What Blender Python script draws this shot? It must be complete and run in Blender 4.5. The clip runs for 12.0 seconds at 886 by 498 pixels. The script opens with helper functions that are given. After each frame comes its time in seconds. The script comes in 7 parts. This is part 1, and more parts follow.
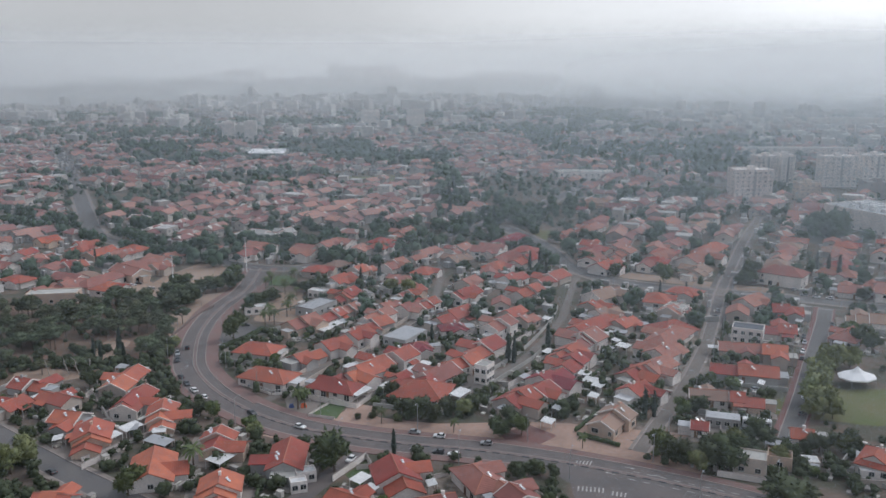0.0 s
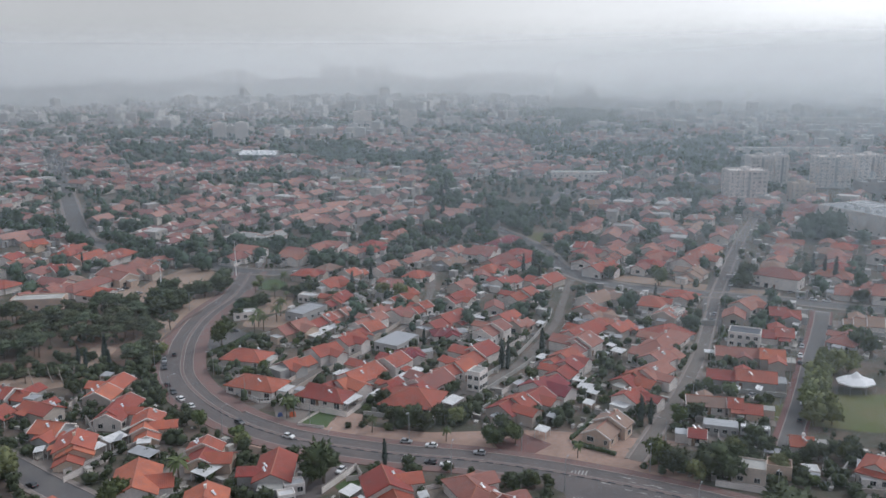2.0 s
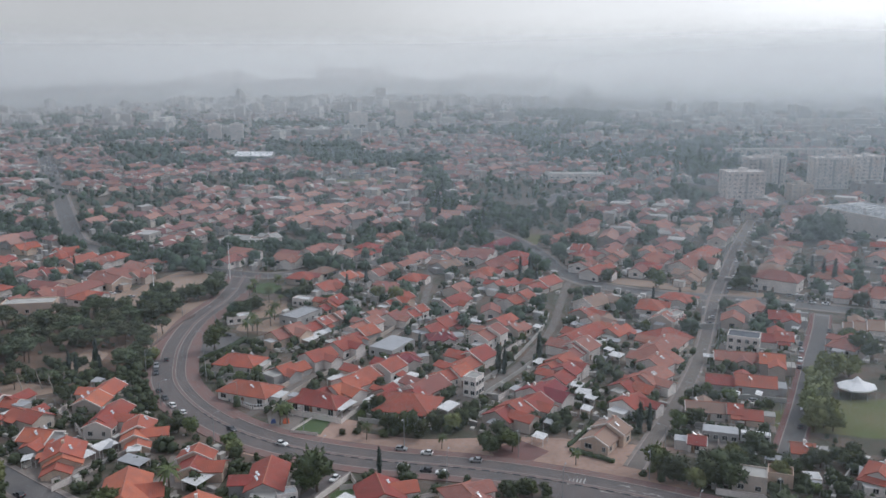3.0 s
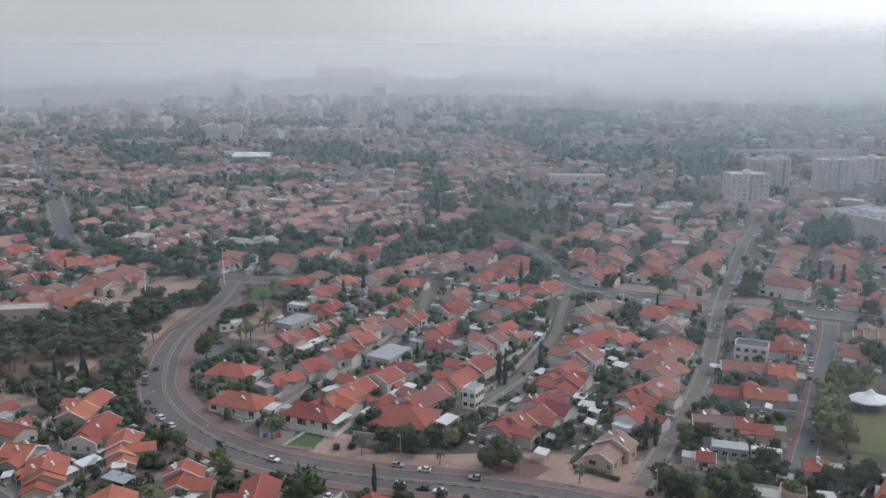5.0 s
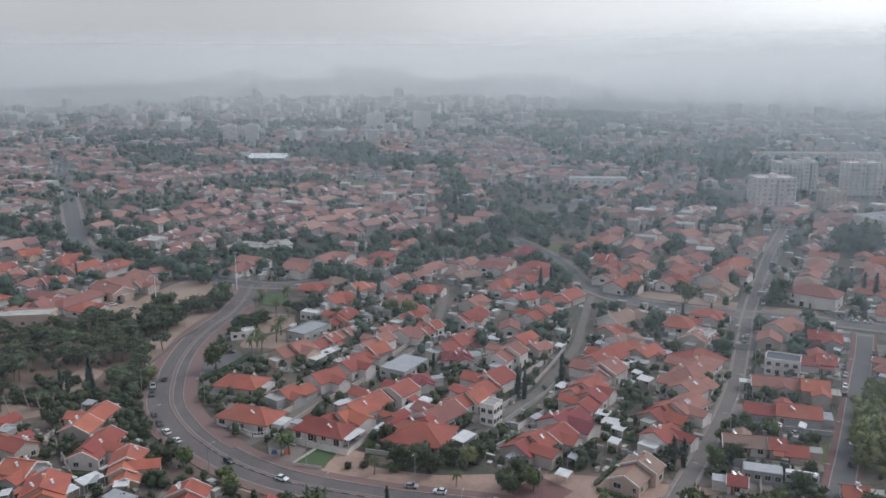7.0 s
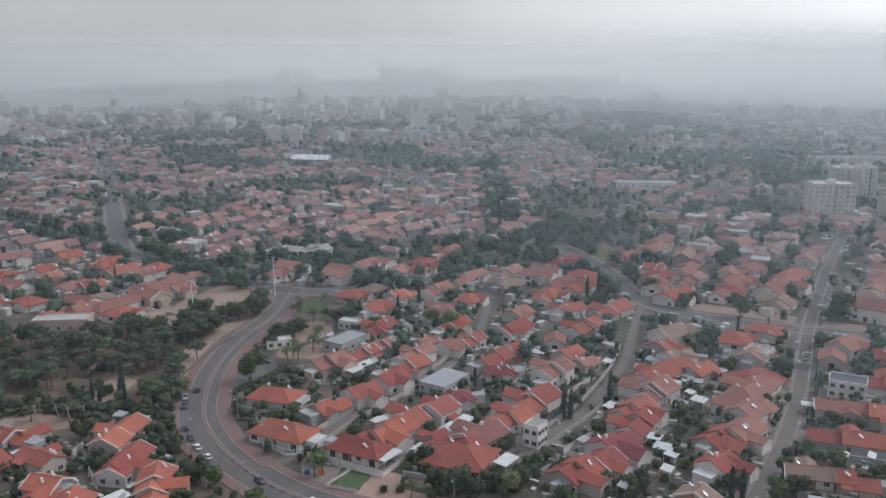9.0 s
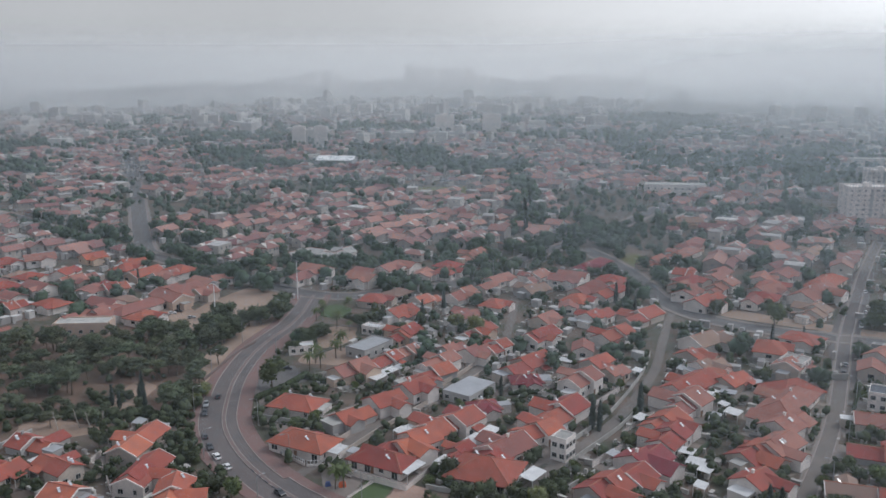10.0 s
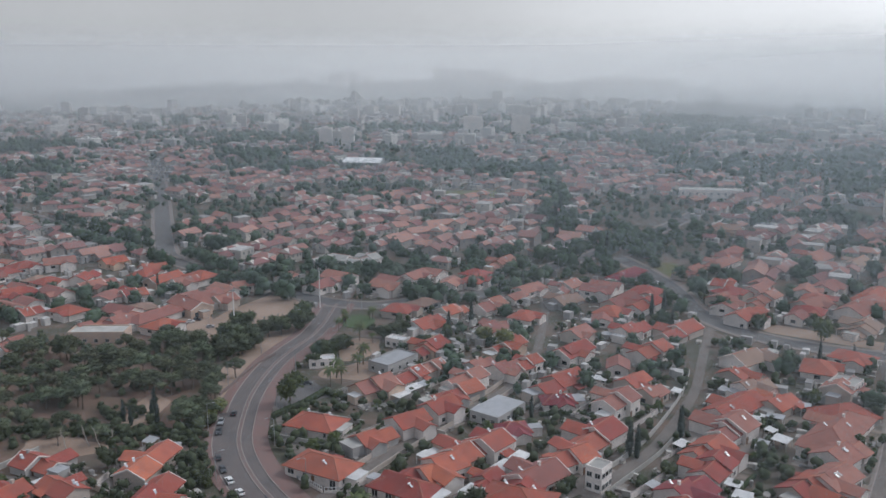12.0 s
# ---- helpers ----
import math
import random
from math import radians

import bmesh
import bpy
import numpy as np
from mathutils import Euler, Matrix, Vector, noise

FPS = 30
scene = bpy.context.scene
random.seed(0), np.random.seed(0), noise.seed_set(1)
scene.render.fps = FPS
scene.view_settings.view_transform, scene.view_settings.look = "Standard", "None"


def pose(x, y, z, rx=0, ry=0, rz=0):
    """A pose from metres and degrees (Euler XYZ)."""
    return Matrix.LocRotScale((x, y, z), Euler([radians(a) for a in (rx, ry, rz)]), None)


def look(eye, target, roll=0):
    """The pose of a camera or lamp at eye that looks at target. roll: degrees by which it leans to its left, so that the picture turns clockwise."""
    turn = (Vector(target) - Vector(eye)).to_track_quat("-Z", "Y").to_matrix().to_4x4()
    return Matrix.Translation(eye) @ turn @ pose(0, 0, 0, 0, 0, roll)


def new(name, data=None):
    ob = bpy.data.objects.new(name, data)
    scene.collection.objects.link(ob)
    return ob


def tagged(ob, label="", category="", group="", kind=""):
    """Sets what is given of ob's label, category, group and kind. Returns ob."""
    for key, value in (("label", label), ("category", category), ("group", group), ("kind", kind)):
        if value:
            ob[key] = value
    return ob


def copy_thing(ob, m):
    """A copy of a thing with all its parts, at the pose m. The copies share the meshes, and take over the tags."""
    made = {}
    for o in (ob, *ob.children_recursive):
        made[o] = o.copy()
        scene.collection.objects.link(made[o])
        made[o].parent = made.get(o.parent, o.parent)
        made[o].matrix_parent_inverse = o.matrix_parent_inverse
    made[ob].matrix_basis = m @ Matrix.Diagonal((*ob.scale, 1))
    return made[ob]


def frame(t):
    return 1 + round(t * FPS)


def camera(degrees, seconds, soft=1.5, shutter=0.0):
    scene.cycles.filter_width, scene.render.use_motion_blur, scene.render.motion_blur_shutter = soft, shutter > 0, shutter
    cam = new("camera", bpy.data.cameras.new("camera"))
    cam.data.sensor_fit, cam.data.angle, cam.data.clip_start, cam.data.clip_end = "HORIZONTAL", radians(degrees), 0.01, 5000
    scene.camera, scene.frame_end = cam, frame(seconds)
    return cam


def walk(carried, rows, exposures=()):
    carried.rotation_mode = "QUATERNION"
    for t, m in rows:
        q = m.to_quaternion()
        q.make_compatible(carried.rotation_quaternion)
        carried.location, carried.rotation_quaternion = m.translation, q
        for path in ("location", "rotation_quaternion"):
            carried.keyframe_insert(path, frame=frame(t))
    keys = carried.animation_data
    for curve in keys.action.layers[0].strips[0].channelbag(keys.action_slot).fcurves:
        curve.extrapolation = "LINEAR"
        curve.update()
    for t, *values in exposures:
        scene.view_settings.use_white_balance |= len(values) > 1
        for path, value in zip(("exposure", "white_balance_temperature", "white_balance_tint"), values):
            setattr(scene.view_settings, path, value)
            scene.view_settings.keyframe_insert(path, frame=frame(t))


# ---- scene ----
cam = camera(54.0, 12.0, soft=1.5)
PATH = [
    (0, (-0.234, 3.933, 104.519), (-0.257, 5.885, 104.082), -0.1),
    (0.5, (-0.073, 5.093, 104.526), (-0.093, 7.045, 104.089), -0.1),
    (1, (0.041, 6.395, 104.529), (0.025, 8.347, 104.093), -0.1),
    (1.5, (0.14, 7.848, 104.54), (0.128, 9.8, 104.104), -0.2),
    (2, (0.255, 9.549, 104.558), (0.247, 11.501, 104.122), -0.2),
    (2.5, (0.395, 11.417, 104.564), (0.391, 13.369, 104.128), -0.2),
    (3, (0.507, 13.5, 104.567), (0.507, 15.452, 104.133), -0.2),
    (5, (0.936, 23.124, 104.74), (0.936, 25.076, 104.305), -0.1),
    (5.5, (1.047, 25.691, 104.746), (1.034, 27.643, 104.312), -0.2),
    (6, (1.093, 28.442, 104.754), (1.071, 30.394, 104.32), -0.1),
    (6.5, (1.066, 31.321, 104.769), (1.036, 33.273, 104.334), -0.1),
    (7, (1.009, 34.36, 104.784), (0.968, 36.312, 104.35), -0.1),
    (9, (0.554, 47.108, 105.087), (0.415, 49.056, 104.654), -0.1),
    (9.5, (0.258, 50.455, 105.135), (0.092, 52.401, 104.703), -0.1),
    (10, (-0.136, 53.983, 105.176), (-0.332, 55.926, 104.744), -0.2),
    (10.5, (-0.585, 57.601, 105.191), (-0.801, 59.542, 104.76), -0.1),
    (11, (-1.042, 61.335, 105.183), (-1.273, 63.275, 104.753), -0.1),
    (11.5, (-1.488, 65.167, 105.144), (-1.733, 67.105, 104.713), -0.1),
    (12, (-1.986, 69.099, 105.117), (-2.244, 71.035, 104.687), -0.1),
]
walk(cam, [(t, look(eye, target, roll)) for t, eye, target, roll in PATH], [(0, -0.03), (6, -0.05), (12, -0.1)])

# ---- world, sun, exposure ----
SUN_AZ, SUN_EL = 66.0, 46.0  # degrees right of ahead, and up
world = bpy.data.worlds.new("overcast_sky")
scene.world = world
world.use_nodes = True
wn, wl = world.node_tree.nodes, world.node_tree.links
wn.clear()
w_out, w_bg = wn.new("ShaderNodeOutputWorld"), wn.new("ShaderNodeBackground")
w_sky = wn.new("ShaderNodeTexSky")
w_sky.sky_type, w_sky.sun_disc = "NISHITA", False
w_sky.sun_elevation, w_sky.sun_rotation = radians(SUN_EL), radians(SUN_AZ)
w_sky.air_density, w_sky.dust_density = 1.0, 6.0
w_gain = wn.new("ShaderNodeVectorMath")
w_gain.operation = "SCALE"
w_gain.inputs["Scale"].default_value = 0.09
w_co = wn.new("ShaderNodeTexCoord")
w_sep = wn.new("ShaderNodeSeparateXYZ")
w_ramp = wn.new("ShaderNodeValToRGB")
els = w_ramp.color_ramp.elements
els[0].position, els[0].color = 0.0, (0.595, 0.612, 0.638, 1)
els[1].position, els[1].color = 1.0, (0.545, 0.60, 0.705, 1)
mid = els.new(0.10)
mid.color = (0.572, 0.605, 0.65, 1)
mid = els.new(0.25)
mid.color = (0.555, 0.595, 0.665, 1)
# the cloud is thinner and brighter towards the sun
w_dot = wn.new("ShaderNodeVectorMath")
w_dot.operation = "DOT_PRODUCT"
w_dot.inputs[1].default_value = (math.sin(radians(SUN_AZ)), math.cos(radians(SUN_AZ)), 0.35)
w_glow = wn.new("ShaderNodeMapRange")
w_glow.interpolation_type = "SMOOTHSTEP"
for key, val in (("From Min", 0.10), ("From Max", 1.05), ("To Min", 0.97), ("To Max", 2.25)):
    w_glow.inputs[key].default_value = val
w_noise = wn.new("ShaderNodeTexNoise")
w_noise.inputs["Scale"].default_value, w_noise.inputs["Detail"].default_value = 3.0, 4.0
w_cloud = wn.new("ShaderNodeMapRange")
for key, val in (("From Min", 0.3), ("From Max", 0.7), ("To Min", 0.94), ("To Max", 1.06)):
    w_cloud.inputs[key].default_value = val
w_mul = wn.new("ShaderNodeMath")
w_mul.operation = "MULTIPLY"
w_scale = wn.new("ShaderNodeVectorMath")
w_scale.operation = "SCALE"
w_mix = wn.new("ShaderNodeMix")
w_mix.data_type = "RGBA"
w_mix.inputs["Factor"].default_value = 0.9  # cloud cover
wl.new(w_co.outputs["Generated"], w_sep.inputs[0])
wl.new(w_co.outputs["Generated"], w_dot.inputs[0])
wl.new(w_co.outputs["Generated"], w_noise.inputs["Vector"])
wl.new(w_sep.outputs["Z"], w_ramp.inputs["Fac"])
wl.new(w_dot.outputs["Value"], w_glow.inputs["Value"])
wl.new(w_noise.outputs["Fac"], w_cloud.inputs["Value"])
wl.new(w_glow.outputs[0], w_mul.inputs[0])
wl.new(w_cloud.outputs[0], w_mul.inputs[1])
wl.new(w_ramp.outputs["Color"], w_scale.inputs[0])
wl.new(w_mul.outputs[0], w_scale.inputs["Scale"])
wl.new(w_sky.outputs["Color"], w_gain.inputs[0])
wl.new(w_gain.outputs[0], w_mix.inputs["A"])
wl.new(w_scale.outputs[0], w_mix.inputs["B"])
wl.new(w_mix.outputs["Result"], w_bg.inputs["Color"])
wl.new(w_bg.outputs[0], w_out.inputs["Surface"])

sun = new("sun", bpy.data.lights.new("sun", "SUN"))
sun.data.energy, sun.data.angle, sun.data.color = 1.0, radians(14), (1.0, 0.98, 0.95)
az, el = radians(SUN_AZ), radians(SUN_EL)
sun_way = Vector((math.sin(az) * math.cos(el), math.cos(az) * math.cos(el), math.sin(el)))
sun.matrix_world = look(sun_way * 900, (0, 0, 0))

# ---- materials ----


def material(name, colour, rough=0.8, second=None, scale=0.6, amount=0.5, fine=6.0, bump=0.0, vary=0.0, metal=0.0, island=False, waves=0.0):
    """colour and second mix by a broad noise, a fine noise adds grain; vary shifts the value from object to object or island to island."""
    m = bpy.data.materials.new(name)
    m.use_nodes = True
    n, l = m.node_tree.nodes, m.node_tree.links
    bsdf = n["Principled BSDF"]
    bsdf.inputs["Roughness"].default_value, bsdf.inputs["Metallic"].default_value = rough, metal
    co = n.new("ShaderNodeNewGeometry")
    broad, grain = n.new("ShaderNodeTexNoise"), n.new("ShaderNodeTexNoise")
    broad.inputs["Scale"].default_value, broad.inputs["Detail"].default_value = scale, 5.0
    grain.inputs["Scale"].default_value, grain.inputs["Detail"].default_value = fine, 3.0
    l.new(co.outputs["Position"], broad.inputs["Vector"])
    l.new(co.outputs["Position"], grain.inputs["Vector"])
    ramp = n.new("ShaderNodeMapRange")
    for key, val in (("From Min", 0.36), ("From Max", 0.64), ("To Min", 0.0), ("To Max", amount)):
        ramp.inputs[key].default_value = val
    l.new(broad.outputs["Fac"], ramp.inputs["Value"])
    mix = n.new("ShaderNodeMix")
    mix.data_type = "RGBA"
    second = second or tuple(c * 0.72 for c in colour)
    mix.inputs["A"].default_value, mix.inputs["B"].default_value = (*colour, 1), (*second, 1)
    l.new(ramp.outputs[0], mix.inputs["Factor"])
    hsv = n.new("ShaderNodeHueSaturation")
    l.new(mix.outputs["Result"], hsv.inputs["Color"])
    value = n.new("ShaderNodeMapRange")
    for key, val in (("From Min", 0.3), ("From Max", 0.7), ("To Min", 0.88), ("To Max", 1.12)):
        value.inputs[key].default_value = val
    l.new(grain.outputs["Fac"], value.inputs["Value"])
    last = value.outputs[0]
    if vary:
        rnd = co.outputs["Random Per Island"] if island else n.new("ShaderNodeObjectInfo").outputs["Random"]
        spread = n.new("ShaderNodeMapRange")
        spread.inputs["To Min"].default_value, spread.inputs["To Max"].default_value = 1 - vary, 1 + vary
        l.new(rnd, spread.inputs["Value"])
        both = n.new("ShaderNodeMath")
        both.operation = "MULTIPLY"
        l.new(last, both.inputs[0])
        l.new(spread.outputs[0], both.inputs[1])
        last = both.outputs[0]
        turn = n.new("ShaderNodeMapRange")
        turn.inputs["To Min"].default_value, turn.inputs["To Max"].default_value = 0.5 - vary * 0.05, 0.5 + vary * 0.05
        l.new(rnd, turn.inputs["Value"])
        l.new(turn.outputs[0], hsv.inputs["Hue"])
    if waves:
        oc, wv, rows = n.new("ShaderNodeTexCoord"), n.new("ShaderNodeTexWave"), n.new("ShaderNodeMapRange")
        wv.inputs["Scale"].default_value, wv.inputs["Distortion"].default_value, wv.inputs["Detail Scale"].default_value = 0.7, 1.5, 0.6
        rows.inputs["To Min"].default_value, rows.inputs["To Max"].default_value = 0.90, 1.07
        l.new(oc.outputs["Object"], wv.inputs["Vector"])
        l.new(wv.outputs["Fac"], rows.inputs["Value"])
        lined = n.new("ShaderNodeMath")
        lined.operation = "MULTIPLY"
        l.new(last, lined.inputs[0])
        l.new(rows.outputs[0], lined.inputs[1])
        last = lined.outputs[0]
    l.new(last, hsv.inputs["Value"])
    l.new(hsv.outputs[0], bsdf.inputs["Base Color"])
    if bump or waves:
        b = n.new("ShaderNodeBump")
        b.inputs["Strength"].default_value, b.inputs["Distance"].default_value = max(bump, waves), 0.08
        if waves:
            l.new(wv.outputs["Fac"], b.inputs["Height"])
        else:
            l.new(grain.outputs["Fac"], b.inputs["Height"])
        l.new(b.outputs[0], bsdf.inputs["Normal"])
    return m


ROOFS = [
    material("roof_tiles_orange", (0.47, 0.135, 0.085), 0.85, (0.33, 0.105, 0.08), 0.35, 0.8, 3.0, vary=0.12, waves=0.5),
    material("roof_tiles_red", (0.37, 0.092, 0.068), 0.85, (0.25, 0.078, 0.062), 0.35, 0.8, 3.0, vary=0.16, waves=0.5),
    # greyed red, with the pinkish cast of haze mixed into the colour
    material("roof_tiles_muted", (0.345, 0.148, 0.122), 0.88, (0.25, 0.115, 0.098), 0.35, 0.8, 3.0, vary=0.16, waves=0.5),
    material("roof_tiles_maroon", (0.26, 0.05, 0.06), 0.8, (0.20, 0.05, 0.055), 0.35, 0.8, 3.0, vary=0.12, waves=0.5),
    material("roof_tiles_tan", (0.31, 0.205, 0.165), 0.88, (0.25, 0.17, 0.14), 0.35, 0.8, 3.0, vary=0.12, waves=0.5),
]
ROOFS.append(material("roof_tiles_pale", (0.44, 0.43, 0.41), 0.85, (0.34, 0.33, 0.32), 0.35, 0.8, 3.0, vary=0.1, waves=0.5))
RIDGE = material("ridge_tiles", (0.40, 0.16, 0.115), 0.85, fine=2.0, vary=0.1)
WALLS = [
    material("plaster_white", (0.76, 0.705, 0.675), 0.9, (0.58, 0.53, 0.50), 0.25, 0.7, 2.0, vary=0.12),
    material("plaster_cream", (0.52, 0.45, 0.40), 0.9, (0.41, 0.355, 0.315), 0.25, 0.7, 2.0, vary=0.12),
    material("plaster_grey", (0.40, 0.39, 0.385), 0.9, (0.31, 0.30, 0.295), 0.25, 0.7, 2.0, vary=0.15),
    material("plaster_peach", (0.60, 0.46, 0.37), 0.9, (0.50, 0.38, 0.31), 0.25, 0.7, 2.0, vary=0.12),
]
CONCRETE = material("concrete", (0.44, 0.43, 0.41), 0.9, (0.33, 0.32, 0.30), 0.3, 0.8, 3.0, vary=0.15)
WHITE_SHEET = material("white_sheet_metal", (0.66, 0.66, 0.66), 0.5, (0.50, 0.50, 0.50), 0.5, 0.6, 4.0, vary=0.08)
BRIGHT_SHEET = material("bright_roof_sheet", (0.90, 0.90, 0.90), 0.4, (0.84, 0.84, 0.84), 0.5, 0.6, 4.0)
GREY_SHEET = material("grey_sheet_metal", (0.38, 0.39, 0.41), 0.5, (0.30, 0.30, 0.31), 0.5, 0.6, 4.0, vary=0.15)
BLACK_SHEET = material("dark_roofing", (0.07, 0.08, 0.10), 0.6, fine=3.0)
GLASS = material("window_glass", (0.03, 0.035, 0.04), 0.12, fine=2.0)
FRAME = material("window_frame", (0.62, 0.61, 0.59), 0.6, fine=4.0)
SHUTTER = material("wood_brown", (0.20, 0.11, 0.07), 0.7, fine=8.0, vary=0.2)
# the panels' white glare is put into this pale base colour
SOLAR = material("solar_glass_glare", (0.62, 0.63, 0.65), 0.25, metal=0.5, fine=2.0)
TANK = material("tank_white", (0.80, 0.80, 0.80), 0.4, fine=5.0)
ASPHALT = material("asphalt", (0.118, 0.113, 0.115), 0.9, (0.155, 0.145, 0.14), 0.12, 0.9, 2.5, bump=0.1)
LANE = material("lane_asphalt", (0.118, 0.108, 0.108), 0.92, (0.160, 0.135, 0.13), 0.15, 0.9, 2.5)
BRICK_PAVE = material("red_paving", (0.22, 0.13, 0.118), 0.9, (0.19, 0.135, 0.125), 0.3, 0.9, 2.0)
RED_WALK = material("dark_red_paving", (0.20, 0.10, 0.094), 0.9, (0.165, 0.092, 0.085), 0.3, 0.9, 2.0)
DUSTY = material("dusty_lane", (0.155, 0.137, 0.127), 0.92, (0.20, 0.172, 0.155), 0.2, 0.9, 2.0)
PALE_PAVE = material("pale_paving", (0.26, 0.225, 0.205), 0.9, (0.20, 0.17, 0.152), 0.3, 0.9, 2.0)
MEDIAN = material("median_paving", (0.20, 0.145, 0.135), 0.9, (0.165, 0.135, 0.125), 0.3, 0.9, 2.0)
KERB = material("kerb_stone", (0.34, 0.30, 0.285), 0.9, (0.26, 0.215, 0.20), 0.6, 0.9, 2.0)
PAINT = material("road_paint", (0.46, 0.44, 0.42), 0.8, (0.24, 0.23, 0.22), 0.8, 0.8, 5.0)
YARD = material("yard_tiles", (0.25, 0.20, 0.175), 0.9, (0.09, 0.078, 0.062), 0.35, 1.0, 1.5, vary=0.25)
EARTH = material("bare_earth", (0.42, 0.285, 0.23), 0.95, (0.28, 0.19, 0.155), 0.08, 0.9, 0.8, bump=0.3)
SAND = material("sandy_earth", (0.36, 0.265, 0.21), 0.95, (0.27, 0.19, 0.145), 0.06, 0.9, 0.7, bump=0.3)
LAWN = material("lawn", (0.112, 0.132, 0.046), 0.95, (0.155, 0.140, 0.068), 0.07, 0.9, 3.0, bump=0.3)
LUSH = material("watered_grass", (0.062, 0.105, 0.042), 0.95, (0.085, 0.115, 0.05), 0.3, 0.8, 3.0, bump=0.3)
FOREST_FLOOR = material("forest_floor", (0.20, 0.125, 0.098), 0.95, (0.105, 0.078, 0.056), 0.09, 0.9, 0.5, bump=0.3)
LEAF = [
    material("leaves_dark", (0.040, 0.054, 0.026), 0.85, (0.066, 0.080, 0.034), 0.5, 0.9, 2.5, vary=0.25),
    material("leaves_mid", (0.068, 0.092, 0.034), 0.85, (0.104, 0.124, 0.046), 0.5, 0.9, 2.5, vary=0.25),
    material("leaves_light", (0.185, 0.200, 0.085), 0.85, (0.145, 0.165, 0.072), 0.5, 0.9, 2.5, vary=0.2),
    material("needles_pine", (0.074, 0.096, 0.058), 0.88, (0.104, 0.118, 0.068), 0.4, 0.9, 2.0, vary=0.3),
    material("needles_cypress", (0.027, 0.040, 0.034), 0.88, (0.038, 0.053, 0.040), 0.5, 0.9, 2.0, vary=0.2),
]
LEAF.append(material("needles_olive", (0.084, 0.096, 0.056), 0.88, (0.112, 0.114, 0.066), 0.4, 0.9, 2.0, vary=0.3))
HEDGE = material("hedge_leaves", (0.044, 0.063, 0.032), 0.9, (0.070, 0.090, 0.044), 0.8, 0.9, 3.0, vary=0.25, bump=0.4)
BARK = material("bark", (0.14, 0.105, 0.08), 0.95, fine=6.0, vary=0.15)
STEEL = material("galvanised_steel", (0.36, 0.37, 0.38), 0.5, metal=0.4, fine=5.0)
FABRIC = material("tent_fabric", (0.82, 0.82, 0.83), 0.7, (0.72, 0.72, 0.74), 0.4, 0.6, 3.0)
TYRE = material("rubber", (0.03, 0.03, 0.03), 0.85)
CAR_GLASS = material("car_glass", (0.03, 0.035, 0.04), 0.08)
LAMP_RED = material("rear_light", (0.35, 0.02, 0.02), 0.3)
LAMP_CLEAR = material("headlight_glass", (0.6, 0.6, 0.6), 0.2)
PAINTS = [
    material("car_white", (0.76, 0.76, 0.76), 0.3, (0.70, 0.70, 0.70)),
    material("car_silver", (0.42, 0.43, 0.45), 0.3, metal=0.4),
    material("car_dark", (0.05, 0.055, 0.065), 0.3),
    material("car_red", (0.36, 0.04, 0.03), 0.3),
    material("car_blue", (0.05, 0.10, 0.25), 0.3),
]
BLUE_TARP = material("blue_tarp", (0.06, 0.10, 0.26), 0.7, fine=3.0)
ORANGE_PLASTIC = material("orange_plastic", (0.62, 0.12, 0.04), 0.5, fine=3.0)
# distant set: roofs, windows and leaves muted, some haze put into their colour
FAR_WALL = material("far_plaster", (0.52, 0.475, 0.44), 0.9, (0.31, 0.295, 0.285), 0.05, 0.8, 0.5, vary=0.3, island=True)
FAR_ROOF = material("far_roof_tiles_hazed", (0.33, 0.165, 0.148), 0.88, (0.25, 0.145, 0.135), 0.05, 0.9, 0.6, vary=0.3, island=True)
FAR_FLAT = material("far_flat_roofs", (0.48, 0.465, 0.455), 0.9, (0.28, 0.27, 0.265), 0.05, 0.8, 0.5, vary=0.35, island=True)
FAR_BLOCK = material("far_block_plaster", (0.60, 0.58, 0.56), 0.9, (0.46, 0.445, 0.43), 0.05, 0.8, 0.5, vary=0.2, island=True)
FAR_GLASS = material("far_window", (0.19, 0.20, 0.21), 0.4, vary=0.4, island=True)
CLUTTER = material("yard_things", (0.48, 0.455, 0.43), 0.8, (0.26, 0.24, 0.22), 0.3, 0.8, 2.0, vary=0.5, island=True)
FAR_LEAF = material("far_leaves_hazed", (0.052, 0.084, 0.056), 0.9, (0.078, 0.108, 0.070), 0.06, 0.9, 0.5, vary=0.35, island=True)


def ground_material():
    """Town ground: trodden earth, dry grass and pale paving in patches."""
    m = material("town_ground", (0.175, 0.125, 0.10), 0.95, (0.125, 0.10, 0.085), 0.03, 1.0, 0.6, bump=0.2)
    n, l = m.node_tree.nodes, m.node_tree.links
    hsv = n["Hue/Saturation/Value"]
    patch = n.new("ShaderNodeTexNoise")
    patch.inputs["Scale"].default_value, patch.inputs["Detail"].default_value = 0.09, 6.0
    l.new(n["Geometry"].outputs["Position"], patch.inputs["Vector"])
    edge = n.new("ShaderNodeMapRange")
    for key, val in (("From Min", 0.44), ("From Max", 0.56), ("To Min", 0.0), ("To Max", 0.9)):
        edge.inputs[key].default_value = val
    l.new(patch.outputs["Fac"], edge.inputs["Value"])
    grass = n.new("ShaderNodeMix")
    grass.data_type = "RGBA"
    grass.inputs["B"].default_value = (0.072, 0.074, 0.052, 1)
    l.new(hsv.outputs[0], grass.inputs["A"])
    l.new(edge.outputs[0], grass.inputs["Factor"])
    l.new(grass.outputs["Result"], n["Principled BSDF"].inputs["Base Color"])
    return m


GROUND = ground_material()


